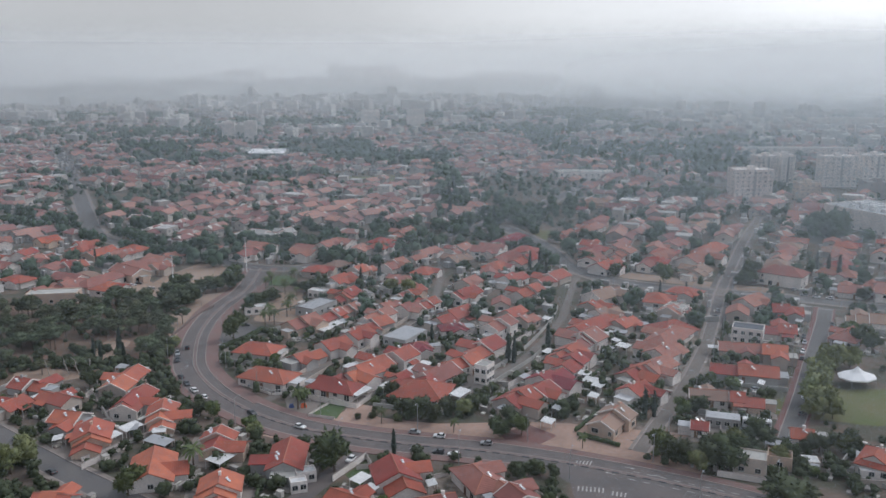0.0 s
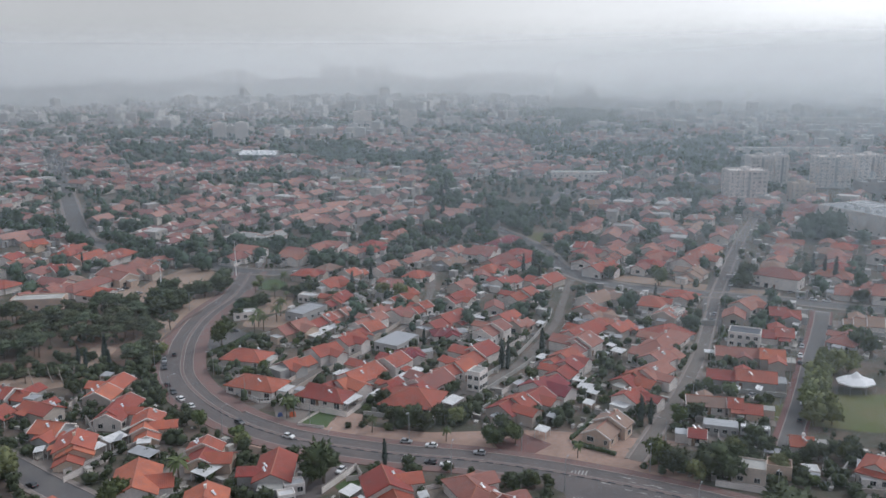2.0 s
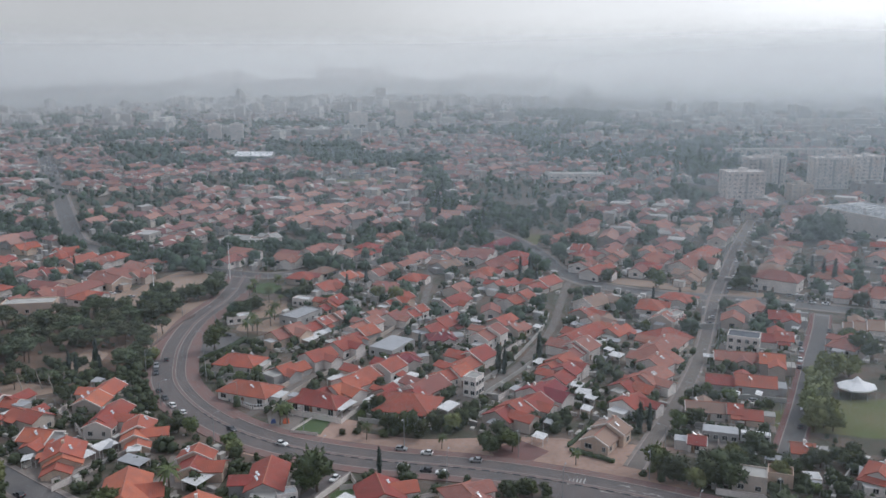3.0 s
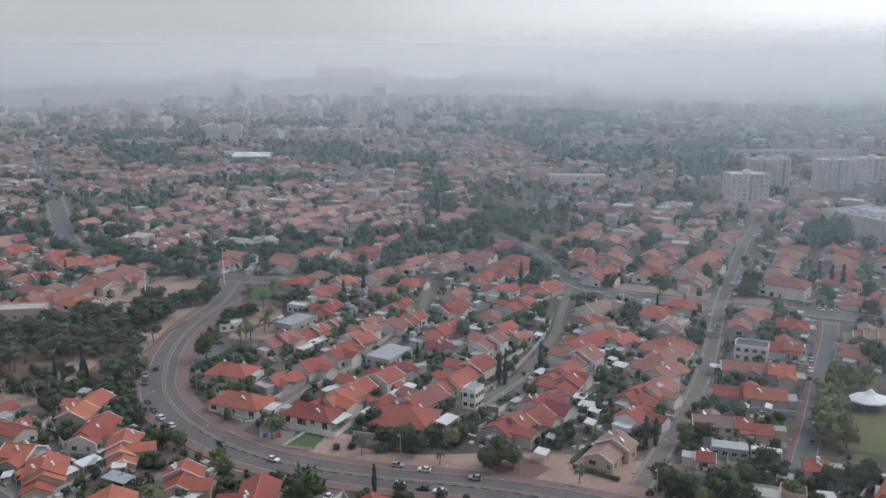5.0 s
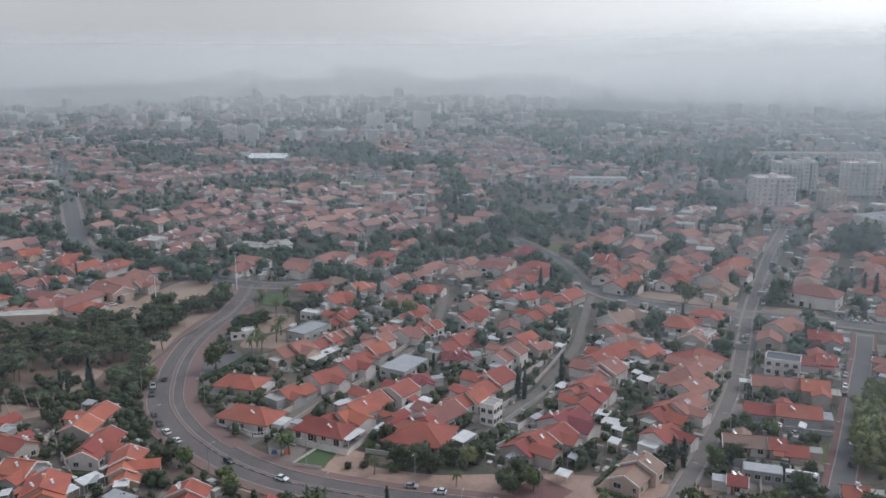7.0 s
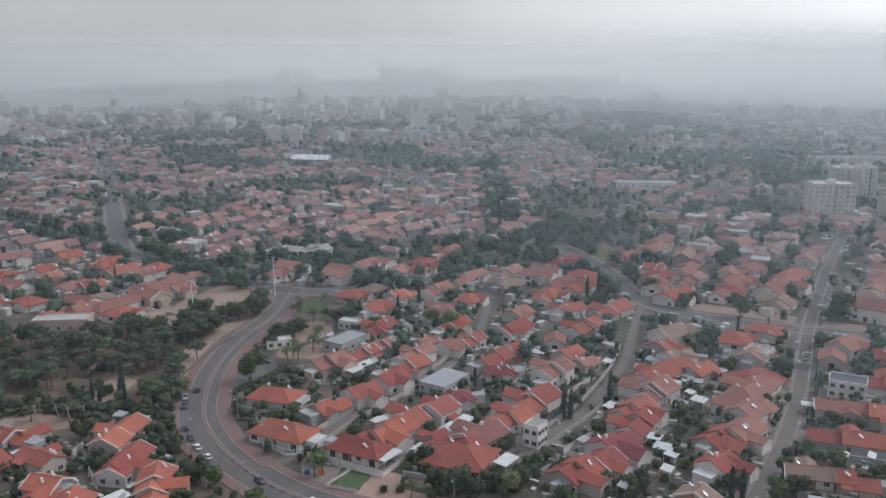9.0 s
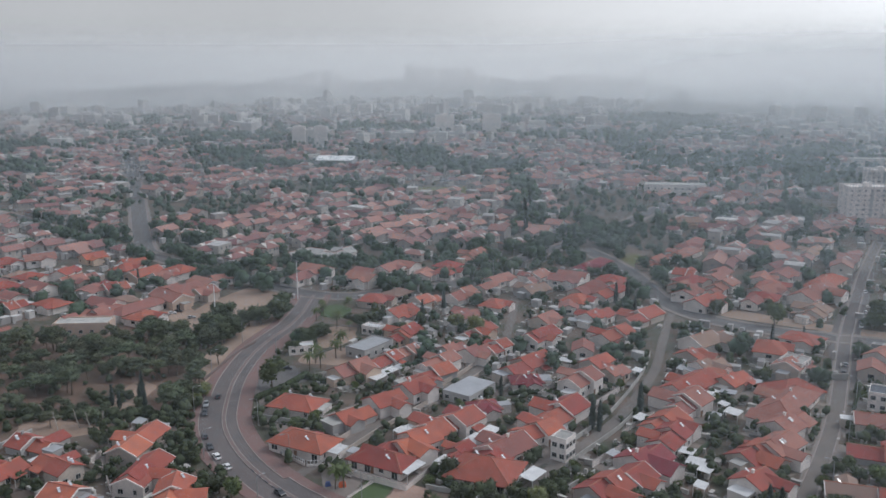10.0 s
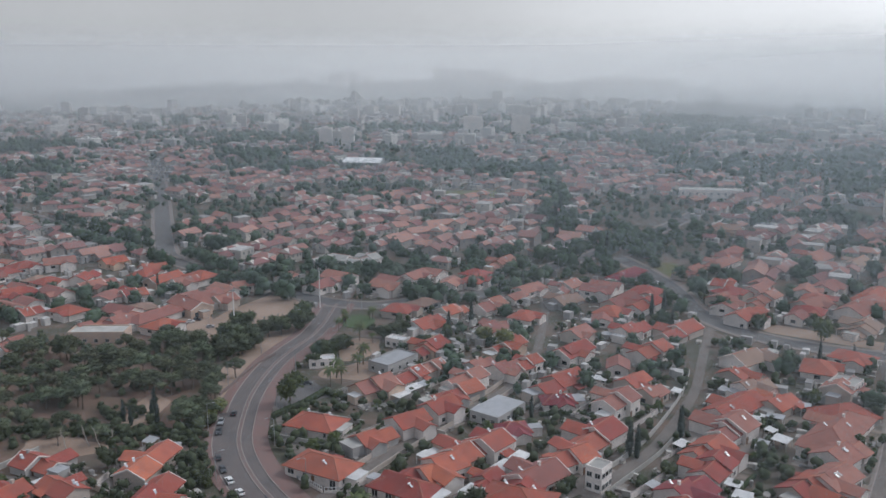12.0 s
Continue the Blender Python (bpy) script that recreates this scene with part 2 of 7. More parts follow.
def haze_material(tint, opacity=0.0, reach=600.0, lo=15.0, hi=155.0):
    """A lit stand-in for haze, mostly translucent; tint and opacity carry the haze."""
    m = bpy.data.materials.new("haze_sheet")
    m.use_nodes = True
    n, l = m.node_tree.nodes, m.node_tree.links
    n.clear()
    out, scatter = n.new("ShaderNodeOutputMaterial"), n.new("ShaderNodeMixShader")
    front, back = n.new("ShaderNodeBsdfDiffuse"), n.new("ShaderNodeBsdfTranslucent")
    for b in (front, back):
        b.inputs["Color"].default_value = (*tint, 1)
    scatter.inputs[0].default_value = 0.85
    l.new(front.outputs[0], scatter.inputs[1])
    l.new(back.outputs[0], scatter.inputs[2])
    if not opacity:
        l.new(scatter.outputs[0], out.inputs["Surface"])
        return m
    # unbroken far sheet, fading with height; denser eastward to imitate brighter sun side
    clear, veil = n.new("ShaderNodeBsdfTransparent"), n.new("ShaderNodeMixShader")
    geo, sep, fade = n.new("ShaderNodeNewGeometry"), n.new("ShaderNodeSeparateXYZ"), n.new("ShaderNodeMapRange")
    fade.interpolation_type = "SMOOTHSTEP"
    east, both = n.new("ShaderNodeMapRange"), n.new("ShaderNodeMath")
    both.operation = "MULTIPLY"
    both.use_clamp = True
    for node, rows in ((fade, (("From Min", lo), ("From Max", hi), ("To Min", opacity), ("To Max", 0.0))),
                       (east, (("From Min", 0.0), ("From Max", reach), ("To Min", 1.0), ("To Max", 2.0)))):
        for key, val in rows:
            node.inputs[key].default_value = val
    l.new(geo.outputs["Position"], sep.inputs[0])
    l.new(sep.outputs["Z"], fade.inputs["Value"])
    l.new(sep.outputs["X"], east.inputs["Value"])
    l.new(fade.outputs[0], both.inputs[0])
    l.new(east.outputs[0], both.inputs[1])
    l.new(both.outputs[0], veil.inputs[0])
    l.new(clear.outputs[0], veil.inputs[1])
    l.new(scatter.outputs[0], veil.inputs[2])
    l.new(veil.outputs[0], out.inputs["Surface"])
    return m


# ---- helpers for meshes ----


class Geo:
    """Collects vertices and faces of one mesh."""

    def __init__(self):
        self.v, self.f, self.m = [], [], []

    def add(self, verts, faces, mat=0):
        k = len(self.v)
        self.v.extend(verts)
        self.f.extend([tuple(i + k for i in f) for f in faces])
        self.m.extend([mat] * len(faces))

    def box(self, x0, x1, y0, y1, z0, z1, mat=0):
        self.add([(x0, y0, z0), (x1, y0, z0), (x1, y1, z0), (x0, y1, z0), (x0, y0, z1), (x1, y0, z1), (x1, y1, z1), (x0, y1, z1)],
                 [(3, 2, 1, 0), (4, 5, 6, 7), (0, 1, 5, 4), (1, 2, 6, 5), (2, 3, 7, 6), (3, 0, 4, 7)], mat)

    def tube(self, a, b, r0, r1, sides=7, mat=0):
        a, b = Vector(a), Vector(b)
        q = (b - a).to_track_quat("Z", "Y")
        ring = []
        for p, r in ((a, r0), (b, r1)):
            for i in range(sides):
                w = 2 * math.pi * i / sides
                ring.append(tuple(p + q @ Vector((r * math.cos(w), r * math.sin(w), 0))))
        faces = [(i, (i + 1) % sides, sides + (i + 1) % sides, sides + i) for i in range(sides)]
        faces += [tuple(range(sides))[::-1], tuple(range(sides, 2 * sides))]
        self.add(ring, faces, mat)

    def moved(self, m):
        self.v = [tuple(m @ Vector(p)) for p in self.v]
        return self

    def mesh(self, name, *mats):
        me = bpy.data.meshes.new(name)
        me.from_pydata(self.v, [], self.f)
        for mt in mats:
            me.materials.append(mt)
        if len(mats) > 1:
            me.polygons.foreach_set("material_index", self.m)
        me.update()
        return me


def part(name, mesh, parent, label="", m=None):
    ob = new(name, mesh)
    ob.parent = parent
    if m is not None:
        ob.matrix_local = m
    return tagged(ob, label) if label else ob


def smooth(points, step=4.0):
    """A Catmull-Rom curve through plan points, sampled about every step metres."""
    p = [Vector((x, y)) for x, y in points]
    p = [2 * p[0] - p[1], *p, 2 * p[-1] - p[-2]]
    out = []
    for i in range(1, len(p) - 2):
        n = max(1, round((p[i + 1] - p[i]).length / step))
        for k in range(n):
            t = k / n
            out.append(0.5 * (2 * p[i] + (p[i + 1] - p[i - 1]) * t + (2 * p[i - 1] - 5 * p[i] + 4 * p[i + 1] - p[i + 2]) * t * t
                              + (3 * p[i] - p[i - 1] - 3 * p[i + 1] + p[i + 2]) * t ** 3))
    out.append(p[-2])
    return out


def normals(line):
    out = []
    for i in range(len(line)):
        d = line[min(i + 1, len(line) - 1)] - line[max(i - 1, 0)]
        d.normalize()
        out.append(Vector((d.y, -d.x)))  # to the right of the way
    return out


def ribbon(g, line, a, b, z, depth=0.4, lo=0, hi=None, mat=0):
    """A slab along a line, between the offsets a and b to its right, its top at z."""
    nn = normals(line)
    hi = len(line) if hi is None else hi
    v, f = [], []
    for p, n in list(zip(line, nn))[lo:hi]:
        l, r = p + n * a, p + n * b
        v += [(l.x, l.y, z), (r.x, r.y, z), (l.x, l.y, z - depth), (r.x, r.y, z - depth)]
    for i in range(len(v) // 4 - 1):
        k = 4 * i
        f += [(k, k + 1, k + 5, k + 4), (k + 1, k + 3, k + 7, k + 5), (k + 2, k, k + 4, k + 6)]
    e = len(v) - 4
    f += [(0, 2, 3, 1), (e, e + 1, e + 3, e + 2)]
    g.add(v, f, mat)


def slab(name, outline, z, mat, label, category):
    """A flat piece of ground with the plan outline given."""
    g = Geo()
    n = len(outline)
    v = [(x, y, z) for x, y in outline] + [(x, y, z - 0.4) for x, y in outline]
    g.add(v, [tuple(range(n))] + [(i, n + i, n + (i + 1) % n, (i + 1) % n) for i in range(n)])
    return tagged(new(name, g.mesh(name, mat)), label, category, kind="structure")


def blob(cx, cy, rx, ry, seed, n=26, rough=0.18):
    r = random.Random(seed)
    ph = [r.uniform(0, 6.28) for _ in range(3)]
    out = []
    for i in range(n):
        w = 2 * math.pi * i / n
        k = 1 + rough * (math.sin(2 * w + ph[0]) + 0.6 * math.sin(3 * w + ph[1]) + 0.5 * math.sin(5 * w + ph[2]))
        out.append((cx + rx * k * math.cos(w), cy + ry * k * math.sin(w)))
    return out


# ---- ground and roads ----
g = Geo()
g.add([(-4800, -900, 0), (4800, -900, 0), (4800, 4800, 0), (-4800, 4800, 0)], [(0, 1, 2, 3)])
tagged(new("ground", g.mesh("ground", GROUND)), "dusty town ground of trodden earth, grass and paving", "ground", kind="structure")

MAIN = smooth([(165, 135), (120, 165), (79, 190), (56, 203), (29, 215), (7, 222), (-16, 226.5), (-39, 234), (-54, 242.5), (-66.5, 253.5), (-78, 267.5), (-87.5, 284), (-93, 302),
               (-97, 322), (-98.5, 346), (-97, 364), (-94.5, 379), (-94, 396), (-95, 412), (-96, 426)])
AVENUE = smooth([(-420, 660), (-300, 566), (-230, 515), (-164, 468), (-136, 451), (-106, 431), (-84, 425), (-64, 434), (-32, 454), (-8, 500), (30, 557), (75, 640), (130, 760)])
ALLEY_W = smooth([(-60, 252), (-54, 264), (-44, 286), (-31, 310), (-19, 331), (-10, 358), (-7, 390), (-6, 425), (-8, 470)])
ALLEY_E = smooth([(0, 252), (10, 271), (25, 295), (36, 320), (44, 343), (49, 365), (58, 404), (62, 414)])
CURVED = smooth([(30, 535), (42, 505), (52, 472), (57, 437), (66, 414), (78, 400), (98, 389), (117, 383), (149, 372), (182, 357), (230, 335), (300, 300)])
STREET_A = smooth([(50, 221), (59, 238.5), (71, 261.5), (82, 284.5), (94, 312.5), (105.5, 343), (117.5, 375.5), (121.5, 386), (149, 452), (171.5, 504), (202, 570)])
STREET_B = smooth([(90, 222), (95.5, 233), (110, 261), (127, 295.5), (145.5, 332.5), (157, 357)])
LEFT_ST = smooth([(-195, 490), (-205, 500), (-224, 530), (-297, 681), (-372, 834), (-430, 950)])
LOW_ST = smooth([(-170, 262), (-127, 229), (-102, 210), (-82, 196), (-50, 174)])
SIDE_ST = smooth([(-45, 178), (-35, 200), (-27, 216), (-24, 230)])
JUNCTION = smooth([(39, 211), (38, 201), (38, 190), (41, 170), (46, 150)])
ROADS = [(JUNCTION, 9.0), (MAIN, 8.2), (AVENUE, 6.5), (ALLEY_W, 3.2), (ALLEY_E, 3.4), (CURVED, 6.5), (STREET_A, 3.4), (STREET_B, 6.5), (LEFT_ST, 7.0), (LOW_ST, 5.0), (SIDE_ST, 4.0)]


def road(name, line, half, label, z=0.06, walk_mat=None, walk_l=0.0, walk_r=0.0, mat=ASPHALT, dashes=True, category="road", right=None, mouth=None):
    right = right or half
    g = Geo()
    ribbon(g, line, -half, right, z)
    tagged(new(name, g.mesh(name, mat)), label, category, kind="structure")
    for width, side, half in ((walk_l, -1, half), (walk_r, 1, right)):
        if width:
            spans = [(0, len(line))]
            if mouth and side < 0:  # the kerb and footway stop where a side road joins
                out = [i for i, p in enumerate(line) if mouth[0] < p.x < mouth[1]]
                spans = [(0, out[0]), (out[-1] + 1, len(line))]
            a, b = sorted((side * half, side * (half + 0.3)))
            g = Geo()
            for lo, hi in spans:
                ribbon(g, line, a, b, z + 0.15, 0.4, lo, hi)
            tagged(new("kerb", g.mesh("kerb", KERB)), "pale worn kerb stones along the road", "kerb", kind="structure")
            a, b = sorted((side * (half + 0.3), side * (half + 0.3 + width)))
            g = Geo()
            for lo, hi in spans:
                ribbon(g, line, a, b, z + 0.14, 0.4, lo, hi)
            tagged(new("pavement", g.mesh("pavement", walk_mat)), "pale paved footway beside the road" if walk_mat is PALE_PAVE else "reddish paved footway beside the road" if walk_mat is BRICK_PAVE else "dark red paved footway beside the street" if walk_mat is RED_WALK else "pale paved footway beside the road",
                   "pavement", kind="structure")
    if dashes:
        g = Geo()
        for i in range(2, len(line) - 2, 3):
            ribbon(g, line, -0.08, 0.08, z + 0.008, 0.005, i, i + 2)
        tagged(new("lane_marking", g.mesh("lane_marking", PAINT)), "worn white dashed line on the asphalt", "road marking", kind="structure")


road("road_main", MAIN, 5.6, "curving grey asphalt road round the houses", walk_mat=BRICK_PAVE, walk_l=3.0, walk_r=2.8, mat=LANE, dashes=False, right=4.6, mouth=(25, 60))
KERB_BLOCKS = smooth([(p.x, p.y) for p in MAIN[::3]], 1.0)
g = Geo()
for off in (-0.95, 0.15):
    ribbon(g, MAIN, off - 0.1, off + 0.1, 0.22, 0.3)
tagged(new("kerb", g.mesh("kerb", KERB)), "pale kerb stones along the median", "kerb", kind="structure")
g = Geo()
for i in range(0, len(KERB_BLOCKS) - 2, 4):
    if KERB_BLOCKS[i].x > -70:
        ribbon(g, KERB_BLOCKS, -1.07, -0.83, 0.226, 0.3, i, i + 3)
tagged(new("kerb", g.mesh("kerb", BLACK_SHEET)), "black painted kerb blocks along the median", "kerb", kind="structure")
g = Geo()
ribbon(g, MAIN, -0.85, 0.05, 0.2)
tagged(new("median_strip", g.mesh("median_strip", MEDIAN)), "low reddish brick median strip of the road", "median", kind="structure")
bend = [i for i, p in enumerate(MAIN) if p.x < -62]
for a, b, mat, name, z, label in ((3.2, 3.45, KERB, "kerb", 0.21, "pale kerb stones inside the bend"), (3.45, 5.0, BRICK_PAVE, "pavement", 0.217, "wide reddish paved footway inside the bend")):
    g = Geo()
    ribbon(g, MAIN, a, b, z, 0.3, bend[0], bend[-1] - 8)
    tagged(new(name, g.mesh(name, mat)), label, name, kind="structure")
bay = [i for i, p in enumerate(MAIN) if p.x < -68 and p.y < 312]
g = Geo()
ribbon(g, MAIN, -7.6, -5.5, 0.224, 0.3, bay[0], bay[-1])
tagged(new("parking_bay", g.mesh("parking_bay", LANE)), "asphalt parking strip outside the bend", "parking bay", kind="structure")
g = Geo()
ribbon(g, MAIN, -7.85, -7.6, 0.25, 0.3, bay[0], bay[-1])
tagged(new("kerb", g.mesh("kerb", KERB)), "pale kerb stones along the parking strip", "kerb", kind="structure")
road("road_avenue", AVENUE, 4.6, "tree-lined asphalt avenue", z=0.053, walk_mat=PALE_PAVE, walk_l=1.6, walk_r=1.6)
road("road_alley", ALLEY_W, 1.6, "narrow pale lane between the houses", z=0.045, mat=DUSTY, dashes=False)
road("road_alley", ALLEY_E, 1.6, "narrow pale lane between the houses", z=0.05, mat=DUSTY, dashes=False)
road("road_curved", CURVED, 4.5, "curving asphalt side street", z=0.065, walk_mat=PALE_PAVE, walk_l=2.0, walk_r=1.8)
road("road_street", STREET_A, 2.0, "narrow pale street between house rows", z=0.07, walk_mat=PALE_PAVE, walk_l=0.8, walk_r=0.5, mat=DUSTY, dashes=False)
road("road_street", STREET_B, 3.1, "asphalt street beside the park", z=0.075, walk_mat=RED_WALK, walk_l=1.6, walk_r=0.8, dashes=False, right=2.3)
road("road_street", LEFT_ST, 5.0, "straight asphalt street into the old quarter", z=0.047, walk_mat=PALE_PAVE, walk_l=2.0, walk_r=2.0)
road("road_lane", LOW_ST, 3.6, "asphalt residential lane", walk_mat=PALE_PAVE, walk_l=1.2, walk_r=1.2, dashes=False)
road("road_lane", SIDE_ST, 2.8, "asphalt residential lane", z=0.04, mat=LANE, dashes=False)

slab("road_junction", [(24, 210.5), (29, 203), (29.5, 190), (31, 165), (52, 160), (49, 185), (51, 194), (64, 196), (60, 202)], 0.056, LANE, "wide asphalt mouth of a side road", "road")
slab("traffic_island", [(37.2, 193), (38.6, 193), (38.9, 178), (37.6, 178)], 0.2, MEDIAN, "narrow brick traffic island in the side road", "median")
slab("earth_patch", [(52, 196), (64, 197.5), (82, 190), (90, 180), (80, 172), (58, 180)], 0.05, EARTH, "bare reddish earth corner beside the junction", "earth")
slab("pavement", [(13, 232), (22, 238), (29, 231), (22, 223.5), (15, 226)], 0.058, RED_WALK, "dark red paved forecourt beside the road", "pavement")
verge = [i for i, p in enumerate(MAIN) if -40 < p.x < 62]
g = Geo()
ribbon(g, MAIN, 7.6, 14.5, 0.033, 0.3, verge[0], verge[-1] + 1)
tagged(new("earth_patch", g.mesh("earth_patch", EARTH)), "long strip of bare reddish earth beside the road", "earth", kind="structure")
slab("pavement", [(-53, 259), (-46, 260), (-40.5, 255.8), (-42.7, 244.6), (-46, 245), (-50, 248.5)], 0.052, PALE_PAVE, "pale paved corner under palms", "pavement")
slab("pavement", [(-94.1, 270.1), (-98.4, 284.6), (-101.0, 292.9), (-99.4, 295.3), (-91.9, 277.8), (-84.9, 263.6), (-77.9, 254.2), (-78.9, 252.8), (-85.7, 260.8)], 0.212, BRICK_PAVE, "wide red paved footway outside the bend", "pavement")
slab("lawn", [(-27.6, 207.2), (-23.0, 214.8), (-21.3, 210.0), (-23.0, 200.1)], 0.05, LUSH, "small green garden lawn inside white walls", "lawn")
slab("earth_patch", [(-32, 254.5), (-23.5, 251), (-22, 241), (-26, 238.6), (-33.5, 241.6)], 0.046, EARTH, "bare brown earth garden beside the lawn", "earth")
slab("earth_patch", blob(6, 233, 48, 7.5, 3), 0.035, EARTH, "bare reddish earth verge above the road", "earth")
slab("earth_patch", blob(44, 223.5, 8, 5, 57), 0.056, EARTH, "bare brown earth corner beside the lane mouth", "earth")
slab("earth_patch", blob(33, 225, 18, 8.5, 5), 0.04, EARTH, "bare reddish building plot", "earth")
slab("earth_patch", [(-142, 384), (-141, 398), (-140, 410), (-135, 424), (-130, 437), (-115, 430), (-99, 421), (-96, 408), (-95, 395), (-97, 375), (-106, 362), (-113, 343), (-120, 356), (-133, 373)], 0.03, SAND, "open sandy lot beside the avenue", "earth")
slab("earth_patch", blob(-147, 391, 9, 12, 47), 0.028, SAND, "dusty parking ground at the end of the lot", "earth")
slab("earth_patch", blob(-109, 340, 7, 24, 9), 0.035, SAND, "sandy bank beside the road", "earth")
slab("forest_ground", blob(-122, 296, 19, 16, 31), 0.022, FOREST_FLOOR, "reddish brown forest floor beside the houses", "ground")
slab("forest_ground", blob(-158, 276, 30, 16, 33), 0.021, FOREST_FLOOR, "brown trodden ground at the edge of the wood", "ground")
slab("earth_patch", blob(-125, 304, 6, 11, 37), 0.034, SAND, "bare red earth clearing in the pine wood", "earth")
slab("earth_patch", blob(-137, 277, 11, 8, 41), 0.034, SAND, "trodden brown yard beside the wood", "earth")
slab("pavement", [(-88, 312), (-84, 304), (-78, 290), (-70, 279), (-68, 283), (-75, 296), (-79, 309), (-83, 318)], 0.033, PALE_PAVE, "pale dusty verge inside the bend of the road", "pavement")
slab("earth_patch", blob(-72, 371, 7, 10, 53), 0.03, SAND, "brown earth slope below the grassy island", "earth")
slab("earth_patch", blob(-70, 345, 10, 9, 43), 0.032, SAND, "pale dusty plot among the houses", "earth")
slab("forest_ground", blob(-165, 325, 62, 46, 11), 0.025, FOREST_FLOOR, "reddish brown forest floor under pines", "ground")
slab("lawn", blob(124, 252, 22, 17, 13), 0.03, LAWN, "mown green park lawn", "lawn")
slab("lawn", [(-39.8, 255.6), (-32.2, 254.7), (-34.4, 242.3), (-42.1, 244.8)], 0.05, LUSH, "small green front lawn", "lawn")
slab("lawn", blob(-81.5, 401.5, 7.5, 9, 17, 26, 0.08), 0.2, LUSH, "grassy traffic island with palms", "lawn")
slab("lawn", blob(54, 506, 9, 16, 19), 0.03, LAWN, "green playing lawn among trees", "lawn")
slab("earth_patch", [(76, 414), (84, 420), (117, 402), (150, 387), (148, 381), (116, 391), (82, 407)], 0.045, SAND, "dry grassy verge above the side street", "earth")
slab("parking_lot", [(-93, 330), (-81, 335), (-72, 322), (-84, 309), (-90, 316)], 0.04, ASPHALT, "small asphalt parking lot beside the road", "parking lot")
slab("earth_patch", blob(-73, 364, 7, 8, 23), 0.035, SAND, "sandy plot with palms", "earth")
slab("street_plaza", [(112, 378.6), (125.8, 378.7), (115.4, 352.4), (105.0, 329.0), (99.5, 329.0), (104, 347.5)], 0.079, LANE, "wide asphalt mouth of the narrow street", "road")
slab("street_plaza", [(116.5, 388), (161, 492), (172, 492), (127.5, 388)], 0.081, LANE, "wide asphalt street with parked cars", "road")
slab("street_plaza", [(113.5, 384), (128, 385), (121, 362), (115, 350), (107, 332), (101.5, 334), (104, 344), (109, 362)], 0.068, LANE, "wide asphalt street corner", "road")
slab("earth_patch", [(122, 353), (127, 372), (144, 368), (142, 355)], 0.03, EARTH, "bare brown plot behind a house", "earth")
slab("field", blob(-76, 742, 36, 24, 21), 0.03, LAWN, "dry grassy sports field", "field")

# ---- houses ----
WING_BOXES = []  # the same for wings and annexes
HOUSE_BOXES = []  # plan rectangles: x, y, turn, half length, half width


def clear_of(x, y, r, houses=True):
    for line, half in ROADS:
        for p in line[::2]:
            if (p.x - x) ** 2 + (p.y - y) ** 2 < (half + r) ** 2:
                return False
    if houses:
        for hx, hy, c, s, a, b in HOUSE_BOXES + WING_BOXES:
            dx, dy = x - hx, y - hy
            if abs(dx * c + dy * s) < a + r and abs(dy * c - dx * s) < b + r:
                return False
    return True


def window_mesh(w, h):
    g = Geo()
    g.box(-w / 2 - 0.1, w / 2 + 0.1, -0.06, 0.04, -0.12, 0)
    g.box(-w / 2 - 0.1, w / 2 + 0.1, -0.05, 0.04, h, h + 0.1)
    for x in (-w / 2 - 0.1, w / 2, -0.03):
        g.box(x, x + (0.1 if abs(x) > 0.1 else 0.06), -0.05, 0.04, 0, h)
    frame_me = g.mesh("window", FRAME)
    g = Geo()
    g.box(-w / 2, w / 2, -0.015, 0.03, 0, h)
    return frame_me, g.mesh("pane", GLASS)


WINDOWS = [window_mesh(1.3, 1.2), window_mesh(0.8, 1.2), window_mesh(1.9, 1.3), window_mesh(1.7, 2.1)]
g = Geo()
g.box(-0.5, 0.5, -0.05, 0.04, 0, 2.05)
g.box(0.34, 0.40, -0.11, -0.05, 0.95, 1.1)
DOOR = g.mesh("door", SHUTTER)


def gable_roof(L, w, eave, rise, over=0.55, thick=0.22):
    """Two sloping slabs that meet at the ridge, which runs along x."""
    g = Geo()
    a, b = L / 2 + over, w / 2 + over
    k = rise / (w / 2)
    lo, top = eave - over * k, eave + rise
    for s in (-1, 1):
        v = [(-a, s * b, lo), (a, s * b, lo), (a, 0, top), (-a, 0, top)]
        v = [(x, y, z + thick) for x, y, z in v] + v
        f = [(0, 1, 2, 3), (7, 6, 5, 4), (0, 4, 5, 1), (1, 5, 6, 2), (2, 6, 7, 3), (3, 7, 4, 0)]
        g.add(v, f if s < 0 else [q[::-1] for q in f])
    return g


def hip_roof(L, w, eave, rise, over=0.6, thick=0.22):
    g = Geo()
    a, b = L / 2 + over, w / 2 + over
    k = rise / (w / 2)
    lo, top = eave - over * k, eave + rise + thick
    c = max(0.15, L / 2 - w / 2)
    v = [(-a, -b, lo), (a, -b, lo), (a, b, lo), (-a, b, lo), (-a, -b, lo + thick), (a, -b, lo + thick), (a, b, lo + thick), (-a, b, lo + thick), (-c, 0, top), (c, 0, top)]
    g.add(v, [(3, 2, 1, 0), (0, 1, 5, 4), (1, 2, 6, 5), (2, 3, 7, 6), (3, 0, 4, 7), (4, 5, 9, 8), (6, 7, 8, 9), (5, 6, 9), (7, 4, 8)])
    return g


